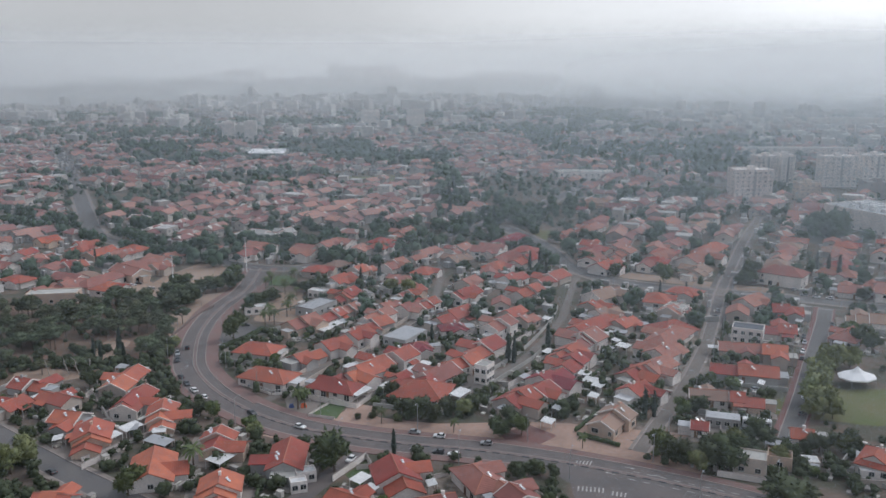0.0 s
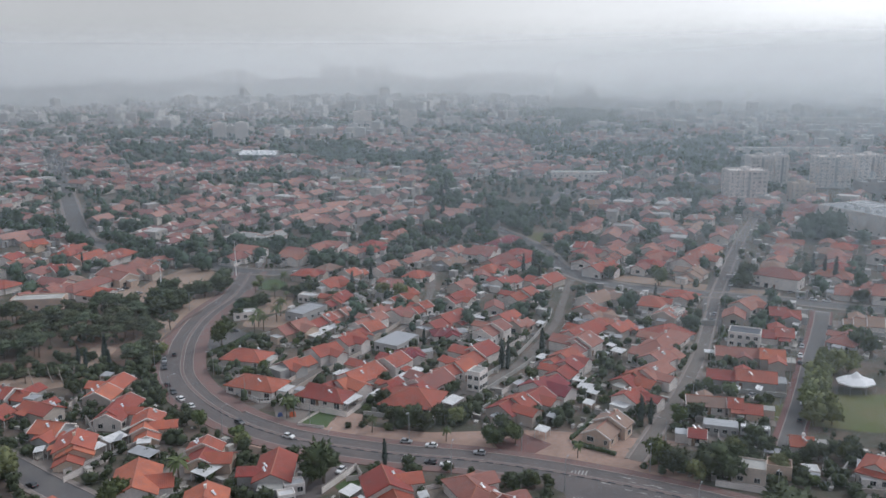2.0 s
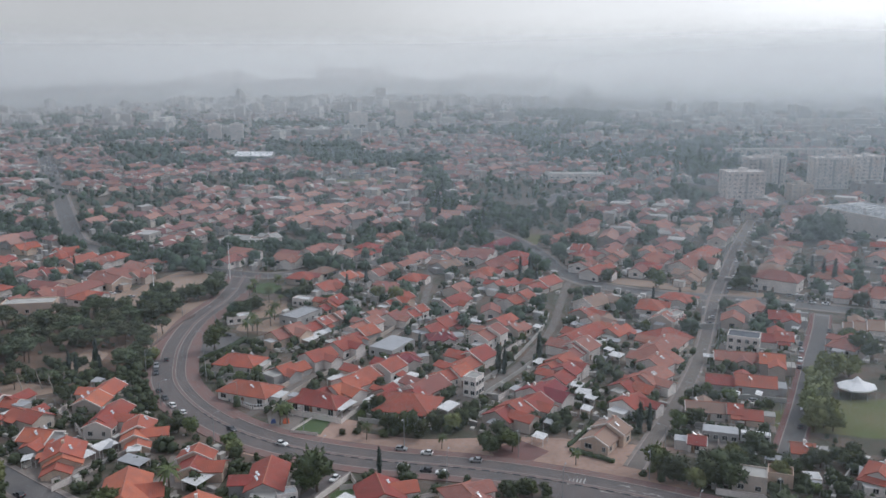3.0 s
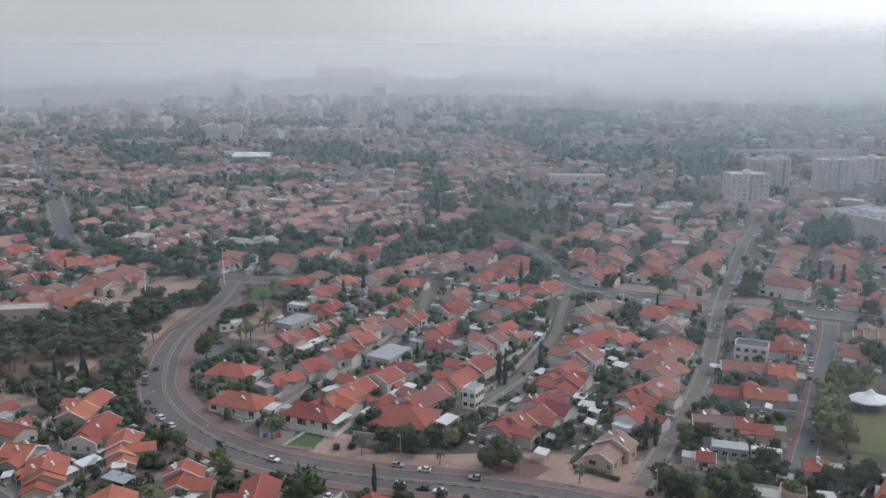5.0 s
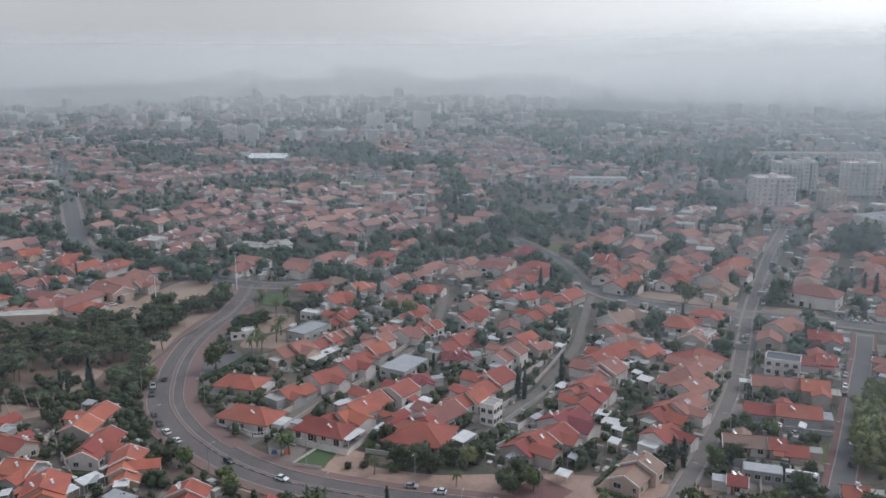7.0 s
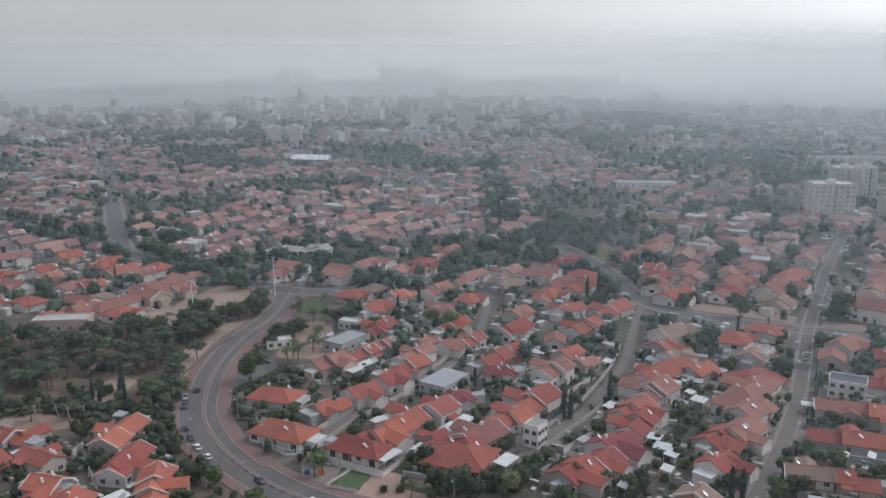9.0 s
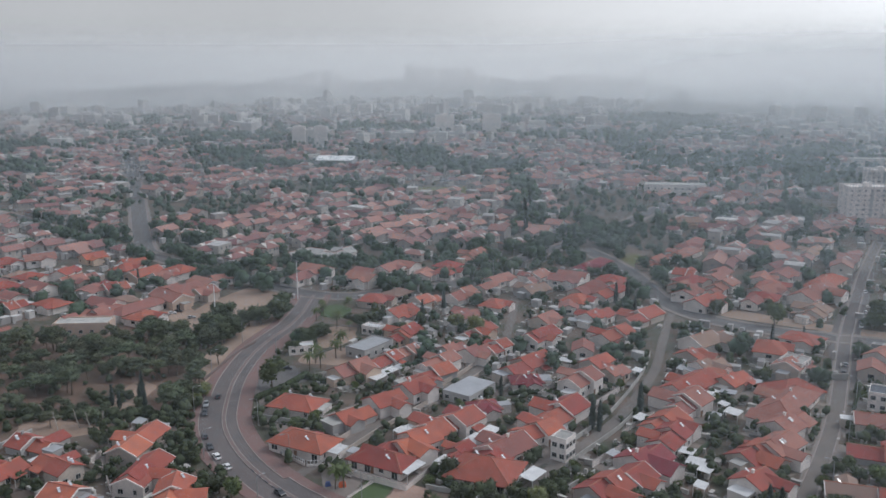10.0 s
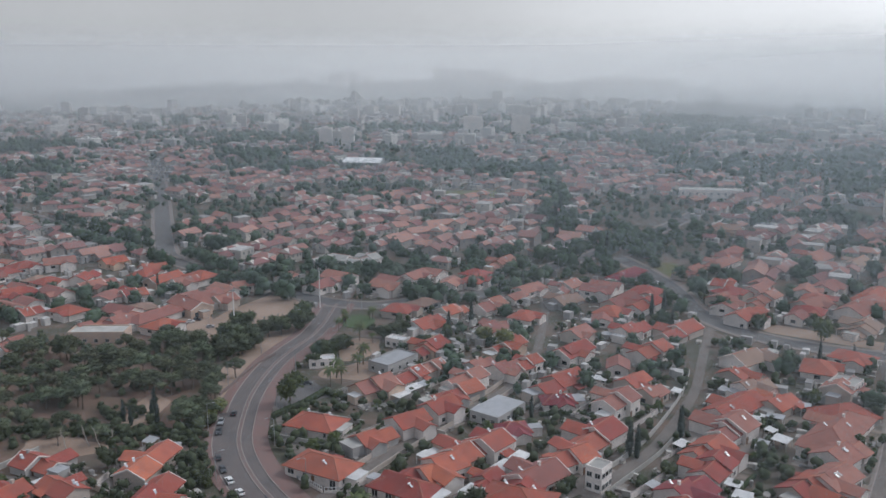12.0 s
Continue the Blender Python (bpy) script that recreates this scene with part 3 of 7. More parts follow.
def gable_walls(L, w, eave, rise, z0=-0.3):
    g = Geo()
    a, b = L / 2, w / 2
    v = []
    for x in (-a, a):
        v += [(x, -b, z0), (x, b, z0), (x, b, eave), (x, 0, eave + rise), (x, -b, eave)]
    g.add(v, [(4, 3, 2, 1, 0), (5, 6, 7, 8, 9), (0, 5, 9, 4), (1, 2, 7, 6), (0, 1, 6, 5), (4, 9, 8, 3), (2, 3, 8, 7)])
    return g


def ridge_caps(L, w, eave, rise, kind, thick=0.22):
    g = Geo()
    top = eave + rise + thick
    if kind == "g":
        g.tube((-L / 2 - 0.5, 0, top), (L / 2 + 0.5, 0, top), 0.16, 0.16, 6)
    else:
        c = max(0.15, L / 2 - w / 2)
        lo = eave - 0.6 * rise / (w / 2) + thick
        g.tube((-c, 0, top), (c, 0, top), 0.16, 0.16, 6)
        for sx in (-1, 1):
            for sy in (-1, 1):
                g.tube((sx * c, 0, top), (sx * (L / 2 + 0.6), sy * (w / 2 + 0.6), lo), 0.15, 0.15, 5)
    return g


def verge_board(L, w, eave, rise, sx, over=0.45, thick=0.22):
    """A pale band along the sloping edges of one gable."""
    g = Geo()
    b, k = w / 2 + over, rise / (w / 2)
    lo, top = eave - over * k + thick, eave + rise + thick
    xs = sorted((sx * (L / 2 + over - 0.16), sx * (L / 2 + over + 0.06)))
    line = [(-b, lo), (0, top), (b, lo)]
    g.add([(x, y, z + d) for d in (-0.3, 0.09) for y, z in line for x in xs],
          [(0, 2, 3, 1), (2, 4, 5, 3), (6, 7, 9, 8), (8, 9, 11, 10), (0, 6, 8, 2), (2, 8, 10, 4), (1, 3, 9, 7), (3, 5, 11, 9), (0, 1, 7, 6), (4, 10, 11, 5)])
    return g


g = Geo()
g.add([(-0.5, -0.8, -0.1), (0.5, -0.8, -0.1), (0.5, 0.8, 0.8), (-0.5, 0.8, 0.8), (-0.5, -0.8, -0.18), (0.5, -0.8, -0.18), (0.5, 0.8, 0.72), (-0.5, 0.8, 0.72)],
      [(0, 1, 2, 3), (7, 6, 5, 4), (0, 4, 5, 1), (1, 5, 6, 2), (2, 6, 7, 3), (3, 7, 4, 0)])
SOLAR_ME = g.mesh("solar_panel", SOLAR)
g = Geo()
g.tube((-0.55, 1.0, 0.95), (0.55, 1.0, 0.95), 0.24, 0.24, 10)
for sx in (-0.4, 0.4):
    g.tube((sx, 1.0, -0.4), (sx, 1.0, 0.8), 0.04, 0.04, 5)
TANK_ME = g.mesh("water_tank", TANK)

ROOF_WORDS = ["orange", "red", "muted red", "maroon", "tan", "pale grey"]
WALL_WORDS = ["white", "cream", "grey", "peach"]


def house(x, y, turn, L, w, kind, ridge, seed, roof=None, wall=None, wing=True, annex=True):
    """A detached house with its ridge along the local x axis."""
    r = random.Random(seed)
    # muted roofs come oftener farther off, imitating haze by colour
    roof = r.choices(range(5), (0.3, 2.6, 6, 0.4, 1.0) if y > 330 else (0.5 if y > 250 else 2.5, 5, 4.5, 0.5, 0.5 if y > 300 else 0))[0] if roof is None else roof
    wall = r.choices(range(4), (6, 2.5, 1.5, 1.2))[0] if wall is None else wall
    rm, wm = ROOFS[roof], WALLS[wall]
    L, w = L * (1.06 if y > 255 else 0.95), w * (1.0 if y > 255 else 0.9)
    if kind == "h":
        L += w * 0.75
    rise = w * 0.235
    eave = max(2.5, ridge * 0.86 - rise)
    # many houses step in plan and height along the ridge: (from, to, shift, drop, breadth)
    r3 = random.Random(str(seed) + "plan")
    runs = [(-L / 2, L / 2, 0.0, 0.0, 1.0)]
    if kind == "g" and L > 8.8 and r3.random() < 0.8:
        cut, sgn = r3.uniform(-0.12, 0.16) * L, r3.choice((-1, 1))
        runs = [(-L / 2, cut, 0.0, 0.0, 1.0), (cut, L / 2, sgn * r3.uniform(0.5, 1.3), r3.uniform(0.45, 0.95), r3.uniform(0.8, 0.95))]
        if L > 13 and r3.random() < 0.6:
            end = L / 2 - r3.uniform(0.24, 0.3) * L
            runs = [runs[0], (cut, end, *runs[1][2:]), (end, L / 2, -sgn * r3.uniform(0.2, 0.8), r3.uniform(1.0, 1.5), r3.uniform(0.66, 0.8))]
        if r3.random() < 0.5:
            runs = [(-b, -a, *q) for a, b, *q in runs]
    root = new("house")
    root.matrix_world = pose(x, y, 0, 0, 0, turn)
    tagged(root, f"{WALL_WORDS[wall]} plastered house with {'hipped' if kind == 'h' else 'gabled'} {ROOF_WORDS[roof]} tile roof", "house", "houses of the quarter")
    c, s = math.cos(radians(turn)), math.sin(radians(turn))
    HOUSE_BOXES.append((x, y, c, s, L / 2 + 0.6, w / 2 + 0.6))
    if kind == "h":
        g = Geo()
        g.box(-L / 2, L / 2, -w / 2, w / 2, -0.3, eave)
        part("wall", g.mesh("wall", wm), root)
        part("roof", hip_roof(L, w, eave, rise).mesh("roof", rm), root)
        part("ridge_cap", ridge_caps(L, w, eave, rise, kind).mesh("ridge_cap", RIDGE), root)
    else:
        board = r3.random() < 0.4
        for x0, x1, dy, drop, broad in runs:
            m, sl, sw, se, sr = Matrix.Translation(((x0 + x1) / 2, dy, 0)), x1 - x0, w * broad, eave - drop, rise * broad
            part("wall", gable_walls(sl, sw, se, sr).mesh("wall", wm), root, "", m)
            part("roof", gable_roof(sl, sw, se, sr, 0.45).mesh("roof", rm), root, "", m)
            part("ridge_cap", ridge_caps(sl, sw, se, sr, kind).mesh("ridge_cap", RIDGE), root, "", m)
            if board:
                for sx in (-1, 1):
                    part("verge_board", verge_board(sl, sw, se, sr, sx).mesh("verge_board", WALLS[0]), root, "pale rendered verge", m)
    near = y < 300
    storeys = [0.95] if eave < 4.6 else [0.95, 3.75]
    # windows on all four walls
    for side in range(4):
        length, off = ((L, w / 2), (w, L / 2))[side % 2]
        m0 = Matrix.Rotation(radians((0, 90, 180, 270)[side]), 4, "Z")
        n = max(1, int(length / 3.6))
        for sill in storeys:
            for i in range(n):
                if r.random() < (0.22 if y < 290 else 0.62):
                    continue
                px = (i + 0.5) * length / n - length / 2 + r.uniform(-0.3, 0.3)
                fm, pm = r.choice(WINDOWS[:3]) if r.random() < 0.8 else WINDOWS[3]
                z = sill if fm is not WINDOWS[3][0] else sill - 0.85
                if z + 2.1 > eave + 0.25:
                    z, (fm, pm) = min(sill, eave - 1.5), WINDOWS[0]
                if len(runs) > 1:
                    z, (fm, pm) = (z, (fm, pm)) if fm is not WINDOWS[3][0] and z + 1.4 < eave - 1.3 else (min(sill, eave - 2.9), WINDOWS[0])
                    if z < 0.5:
                        continue
                    lx = px if side == 0 else -px
                    run = next((q for q in runs if q[0] <= lx <= q[1]), runs[0])
                    if side % 2 == 0:
                        off = w * run[4] / 2 + run[2] * (-1 if side == 0 else 1)
                m = m0 @ Matrix.Translation((px, -off - 0.03, z))
                if near:
                    part("pane", pm, part("window", fm, root, "", m))
                else:
                    part("window", pm, root, "", m)
    door_x = r.uniform(-1, 1)
    run = next(q for q in runs if q[0] <= door_x <= q[1])
    part("door", DOOR, root, "brown entrance door", Matrix.Translation((door_x, run[2] - w * run[4] / 2 - 0.03, 0)))
    if r3.random() < 0.4:
        # a lean-to porch roof on two posts
        pl, pd, sgn = r3.uniform(2.6, 4.5), r3.uniform(1.8, 2.8), r3.choice((-1, 1))
        x0, x1, dy, _, broad = r3.choice(runs)
        m = Matrix.Translation(((x0 + x1) / 2, dy + sgn * w * broad / 2, 0)) @ Matrix.Rotation(0 if sgn > 0 else math.pi, 4, "Z")
        g = Geo()
        g.add([(-pl / 2, -0.1, 2.95), (pl / 2, -0.1, 2.95), (pl / 2, pd, 2.35), (-pl / 2, pd, 2.35), (-pl / 2, -0.1, 2.8), (pl / 2, -0.1, 2.8), (pl / 2, pd, 2.2), (-pl / 2, pd, 2.2)],
              [(0, 1, 2, 3), (7, 6, 5, 4), (0, 4, 5, 1), (1, 5, 6, 2), (2, 6, 7, 3), (3, 7, 4, 0)])
        part("porch_roof", g.mesh("porch_roof", rm), root, "", m)
        for px in (-pl / 2 + 0.2, pl / 2 - 0.2):
            g = Geo()
            g.box(px - 0.08, px + 0.08, pd - 0.3, pd - 0.14, -0.2, 2.25)
            part("porch_post", g.mesh("porch_post", FRAME), root, "", m)
    # a lower wing with its own ridge across the house
    if wing and r.random() < 0.8 and L > 7:
        ww, wl = w * r.uniform(0.5, 0.7), w * r.uniform(0.25, 0.5)
        sgn, pos = r.choice((-1, 1)), r.uniform(-0.25, 0.25) * L
        wr = ww * 0.24
        we = max(2.3, eave + rise - wr - r.uniform(0.5, 1.1))
        m = Matrix.Translation((pos, sgn * (w / 2 + wl / 2 - 1.6), 0)) @ Matrix.Rotation(radians(90), 4, "Z")
        at = root.matrix_world @ m.translation
        WING_BOXES.append((at.x, at.y, c, s, ww / 2, wl / 2 + 1.6))
        part("wing_wall", gable_walls(wl + 3.2, ww, we, wr).mesh("wing_wall", wm), root, "", m)
        part("wing_roof", gable_roof(wl + 3.2, ww, we, wr, 0.4).mesh("wing_roof", rm), root, "", m)
    # a raised middle part whose roof steps above the rest
    r2 = random.Random(str(seed) + "step")
    if r2.random() < 0.5 and L > 8.5 and len(runs) == 1:
        ul, uw, up = L * r2.uniform(0.34, 0.5), w * r2.uniform(0.66, 0.8), r2.uniform(0.5, 1.0)
        m = Matrix.Translation((r2.choice((-1, 1)) * L * r2.uniform(0.08, 0.2), r2.uniform(-0.06, 0.06) * w, 0))
        part("upper_wall", gable_walls(ul, uw, eave + up, rise * 0.85).mesh("upper_wall", wm), root, "", m)
        part("upper_roof", gable_roof(ul, uw, eave + up, rise * 0.85, 0.3).mesh("upper_roof", rm), root, "", m)
    # a flat-roofed annex
    if annex and r.random() < 0.9:
        aw, al, ah = r.uniform(2.5, 4), r.uniform(3, min(6, w)), r.uniform(2.4, 3.0)
        sgn = r.choice((-1, 1))
        g = Geo()
        x0 = sgn * (L / 2 + aw / 2)
        g.box(x0 - aw / 2, x0 + aw / 2, -al / 2, al / 2, -0.3, ah)
        at = root.matrix_world @ Vector((x0, 0, 0))
        WING_BOXES.append((at.x, at.y, c, s, aw / 2, al / 2))
        part("annex", g.mesh("annex", wm), root)
        g = Geo()
        g.box(x0 - aw / 2 - 0.15, x0 + aw / 2 + 0.15, -al / 2 - 0.15, al / 2 + 0.15, ah, ah + 0.14)
        part("annex_roof", g.mesh("annex_roof", r.choice((WHITE_SHEET, CONCRETE, GREY_SHEET))), root)
    # a solar water heater on the slope
    for _ in range(r.choice((0, 1, 1)) + (y < 345 and r3.random() < 0.6)):
        sgn = r.choice((-1, 1))
        x0, x1 = runs[0][:2]
        px, py = (x0 + x1) / 2 + r.uniform(-0.3, 0.3) * (x1 - x0), sgn * w * 0.22
        z = eave + rise * (1 - 0.44) + 0.4
        m = Matrix.Translation((px, py, z)) @ Matrix.Rotation(radians(46 - turn + r.uniform(-12, 12)), 4, "Z") @ Matrix.Diagonal((0.6, 0.68, 0.62, 1))
        part("solar_panel", SOLAR_ME, root, "glossy tilted solar panel with white glare in its pale colour", m)
        part("water_tank", TANK_ME, root, "white water tank", m)
    if r.random() < 0.3:
        g = Geo()
        g.box(-0.35, 0.35, -0.3, 0.3, -1.2, 1.0)
        g.box(-0.42, 0.42, -0.37, 0.37, 1.0, 1.12)
        part("chimney", g.mesh("chimney", wm), root, "", Matrix.Translation(((runs[0][0] + runs[0][1]) / 2 + r.uniform(-0.2, 0.2) * L * (runs[0][1] - runs[0][0]) / L, 0, eave + rise)))
    return root


QUARTERS = {
    "lower west": [
        (-105, 266, 83, 18, 9, "g", 6),
        (-96, 248, 86, 17, 9, "g", 6),
        (-84, 237, -77, 16, 9.5, "g", 6),
        (-99, 223, -76, 16, 11, "g", 6),
        (-110, 235, -14, 9, 9, "g", 6),
        (-120, 249, -28, 14, 8, "g", 6),
        (-132, 246, 70, 9, 8, "g", 4.5),
        (-134, 262, -20, 11, 8, "g", 4.2),
        (-76, 205, -77, 16, 12, "g", 6),
        (-64, 220, 89, 12, 10, "g", 6),
        (-43, 211, -87, 15, 10, "g", 6),
    ],
    "lower middle": [
        (-56, 193, -81, 15, 11, "g", 6),
        (-93, 187, -7, 9, 9, "g", 6),
        (-14, 201, -75, 16, 12, "g", 6),
        (6, 200, -65, 8, 9, "h", 6),
        (14, 192, -60, 11, 9, "g", 6),
        (-25, 188, -32, 9, 9, "g", 6),
        (-4, 187, 20, 9, 8, "g", 6),
    ],
    "front row west": [
        (-60, 270, -22, 9, 10, "h", 6.2),
        (-69, 296, -15, 7, 10, "h", 6),
        (-37, 262, -24, 9, 9, "h", 5),
        (-18, 268, 59, 9, 6, "g", 4),
        (-10, 258, -16, 6, 14, "h", 7),
    ],
    "front row east": [
        (45, 235, 56, 13, 10.5, "g", 7),
        (79, 311, 56, 17, 11, "h", 6),
        (89, 343, 57, 13, 9, "g", 7),
        (66, 328, 50, 12, 9, "g", 6),
    ],
    "east": [
        (162, 333, -21, 13, 10, "g", 6),
        (146, 312, 49, 8, 9, "h", 6),
        (176, 376, -24, 11, 9, "g", 6),
        (189, 381, -16, 10, 9, "g", 6),
        (183, 407, -38, 9, 10, "h", 6),
        (153, 397, -37, 10, 12, "h", 10),
        (109, 211, 52, 6, 9, "h", 6),
    ],
    "west lane": [
        (-43, 344, 56, 9, 8, "g", 6),
        (-27, 349, 57, 9, 8, "g", 6),
        (-11, 353, 49, 9, 7, "g", 6),
        (-52, 395, 60, 15, 10, "g", 6),
        (-44, 414, 57, 13, 9, "g", 6),
        (-30, 424, 53, 14, 10, "g", 6),
        (-25, 393, 54, 14, 9, "g", 6),
    ],
    "middle": [
        (7, 389, 57, 10, 9, "g", 6),
        (3, 436, 50, 15, 11, "g", 6),
        (3, 458, 58, 15, 9, "g", 6),
        (32, 484, 57, 17, 9, "h", 6),
    ],
    "north east": [
        (58, 352, 55, 9, 9, "g", 6),
        (82, 515, 56, 18, 9, "h", 6),
        (63, 494, 55, 18, 9, "g", 6),
        (75, 470, -28, 9, 9, "g", 6),
        (90, 539, 59, 18, 9, "h", 6),
        (132, 534, 53, 18, 13, "g", 6),
        (116, 410, 52, 16, 11, "g", 6),
        (150, 523, 55, 18, 9, "g", 6),
        (137, 460, 54, 18, 11, "h", 6),
    ],
    "north west": [
        (-181, 372, 62, 9, 9, "g", 6),
        (-172, 382, 68, 11, 9, "h", 6),
        (-163, 391, 67, 17, 9, "h", 6),
        (-155, 406, -36, 18, 10, "g", 7),
        (-144, 417, 57, 9, 9, "g", 6),
        (-226, 449, -87, 18, 9, "g", 6),
        (-212, 434, 62, 18, 9, "g", 6),
        (-186, 448, 68, 17, 9, "g", 6),
        (-174, 444, 53, 11, 9, "g", 6),
        (-201, 469, 53, 12, 9, "g", 6),
        (-228, 479, 55, 11, 9, "g", 6),
        (-240, 415, 53, 10, 9, "h", 6),
        (-216, 388, 63, 9, 9, "g", 6),
        (-199, 349, 66, 9, 9, "g", 6),
        (-188, 422, 50, 10, 10, "g", 6),
        (-30, 502, 62, 18, 9, "g", 6),
    ],
    "central rows": [
        (-50.7, 288.7, 50, 10.5, 8, "g", 5.4),
        (-42.6, 299.3, 48, 10.5, 9, "g", 6.7),
        (-35.0, 311.0, 55, 10.7, 9, "g", 6.7),
        (-32.5, 324.4, 47, 16.7, 9, "g", 5.8),
        (-30.1, 333.7, 56, 14.1, 8, "g", 6.7),
        (-18.4, 347.1, 56, 9.9, 8, "g", 6.2),
        (-58.0, 324.1, 51, 11.8, 10, "g", 7.3),
        (-46.8, 364.7, 62, 13.5, 9, "g", 6.7),
        (-19.2, 370.5, 56, 13.2, 9, "g", 6.7),
        (-48.9, 335.0, 60, 10.9, 8, "g", 6.2),
        (-0.7, 335.4, 49, 18.8, 10, "g", 6.7),
        (4.6, 366.2, 56, 15.4, 9, "g", 6.7),
        (-0.2, 322.7, 13, 4.4, 7, "h", 4.7),
        (-12.8, 299.2, 21, 3.3, 7, "h", 5.0),
        (-24.0, 281.5, 53, 10.5, 10, "g", 6.7),
        (-17.9, 286.7, 56, 8.3, 9, "g", 7.3),
        (9.6, 295.8, 55, 18.2, 10, "g", 6.7),
        (17.4, 319.0, 57, 11.4, 9, "g", 8.4),
        (3.2, 281.4, 42, 11.1, 9, "g", 6.7),
        (-5.2, 270.1, 49, 12.5, 10, "g", 6.7),
        (-30.4, 272.5, 45, 11.6, 10, "g", 6.7),
        (28.3, 396.8, 56, 17.1, 9, "g", 6.7),
        (44.6, 396.4, 50, 20.5, 10, "g", 6.2),
        (32.2, 368.8, 51, 13.5, 9, "g", 7.6),
        (24.4, 338.8, 52, 10.9, 8, "g", 6.7),
        (28.5, 330.9, 53, 8.6, 7, "g", 6.2),
        (26.3, 434.3, 56, 18.3, 9, "g", 6.7),
        (35.8, 431.0, 57, 17.1, 9, "g", 6.7),
        (52.0, 321.6, 49, 19.9, 10, "g", 6.7),
        (47.9, 306.4, 52, 13.0, 11, "g", 7.3),
        (39.7, 290.4, 53, 11.5, 10, "g", 6.7),
        (83.5, 322.9, 24, 6.0, 12, "h", 6.2),
        (76.3, 422.5, 53, 21.3, 10, "g", 6.7),
        (124.9, 437.5, 51, 26.0, 12, "g", 7.3),
        (86.8, 445.7, 54, 20.1, 9, "g", 6.7),
        (60.8, 339.4, 40, 10.9, 8, "g", 6.7),
        (66.3, 369.0, 43, 19.1, 11, "g", 6.7),
        (31.0, 267.9, 52, 11.5, 11, "g", 6.7),
        (19.7, 250.2, 52, 11.2, 11, "g", 6.7),
        (27.2, 257.0, 52, 7.5, 9, "g", 6.2),
        (61.3, 274.6, 44, 12.7, 10, "g", 5.6),
        (56.7, 257.4, 47, 9.5, 9, "g", 6.5),
        (67.5, 278.3, 46, 11.8, 9, "g", 6.5),
        (74.4, 294.1, 48, 14.9, 10, "g", 6.7),
        (38.6, 280.5, 57, 11.7, 9, "g", 6.7),
    ],
    "east rows": [
        (95.6, 275.7, -17, 19.7, 9, "g", 5.8),
        (88.6, 251.4, -16, 9.7, 8, "g", 5.4),
        (78.0, 254.9, -12, 11.5, 8, "g", 4.7),
        (111.2, 291.3, -17, 7.2, 9, "g", 7.3),
        (101.6, 297.4, -14, 14.1, 8, "g", 5.6),
        (123.0, 318.5, -18, 10.5, 9, "g", 6.2),
        (134.8, 342.8, -14, 10.6, 9, "g", 6.7),
        (69.2, 232.3, -17, 4.7, 6, "g", 3.8),
        (95.6, 227.1, -14, 5.9, 7, "g", 4.5),
    ],
}
ROOF_OF = {  # roof colours told apart: 0 orange, 1 red, 2 muted, 3 maroon, 4 tan
    0: [(-99, 223), (-105, 266), (-84, 237), (-76, 205), (-56, 193), (-110, 235), (-69, 296), (3.2, 281.4), (-30.4, 272.5), (24.4, 338.8), (111.2, 291.3)],
    1: [(-10, 258), (-96, 248), (-60, 270), (-64, 220), (-43, 211), (-14, 201), (-37, 262), (-120, 249), (-50.7, 288.7), (-42.6, 299.3), (-35.0, 311.0), (-32.5, 324.4), (-46.8, 364.7), (-19.2, 370.5), (-48.9, 335.0), (-0.7, 335.4), (4.6, 366.2), (-24.0, 281.5), (-17.9, 286.7), (9.6, 295.8), (28.3, 396.8), (44.6, 396.4), (32.2, 368.8), (35.8, 431.0), (52.0, 321.6), (39.7, 290.4), (83.5, 322.9), (76.3, 422.5), (19.7, 250.2), (27.2, 257.0), (61.3, 274.6), (56.7, 257.4), (38.6, 280.5), (95.6, 275.7), (88.6, 251.4), (123.0, 318.5), (134.8, 342.8), (69.2, 232.3), (95.6, 227.1)],
    2: [(-30.1, 333.7), (-18.4, 347.1), (-58.0, 324.1), (17.4, 319.0), (-5.2, 270.1), (28.5, 330.9), (26.3, 434.3), (47.9, 306.4), (124.9, 437.5), (86.8, 445.7), (67.5, 278.3), (74.4, 294.1), (101.6, 297.4)],
    3: [(-0.2, 322.7), (-12.8, 299.2), (31.0, 267.9)],
    4: [(45, 235), (60.8, 339.4), (66.3, 369.0), (78.0, 254.9)],
}
SPECIAL = {place: roof for roof, places in ROOF_OF.items() for place in places}
seed = 100
for rows in QUARTERS.values():
    for hx, hy, turn, L, w, kind, ridge in rows:
        seed += 1
        house(hx, hy, turn, L, w, kind, ridge, seed, SPECIAL.get((hx, hy)), 0 if (hx, hy) in ((-60, 270), (17.4, 319.0), (32.2, 368.8), (-30.4, 272.5)) else None)


# ---- single buildings with a shape of their own ----


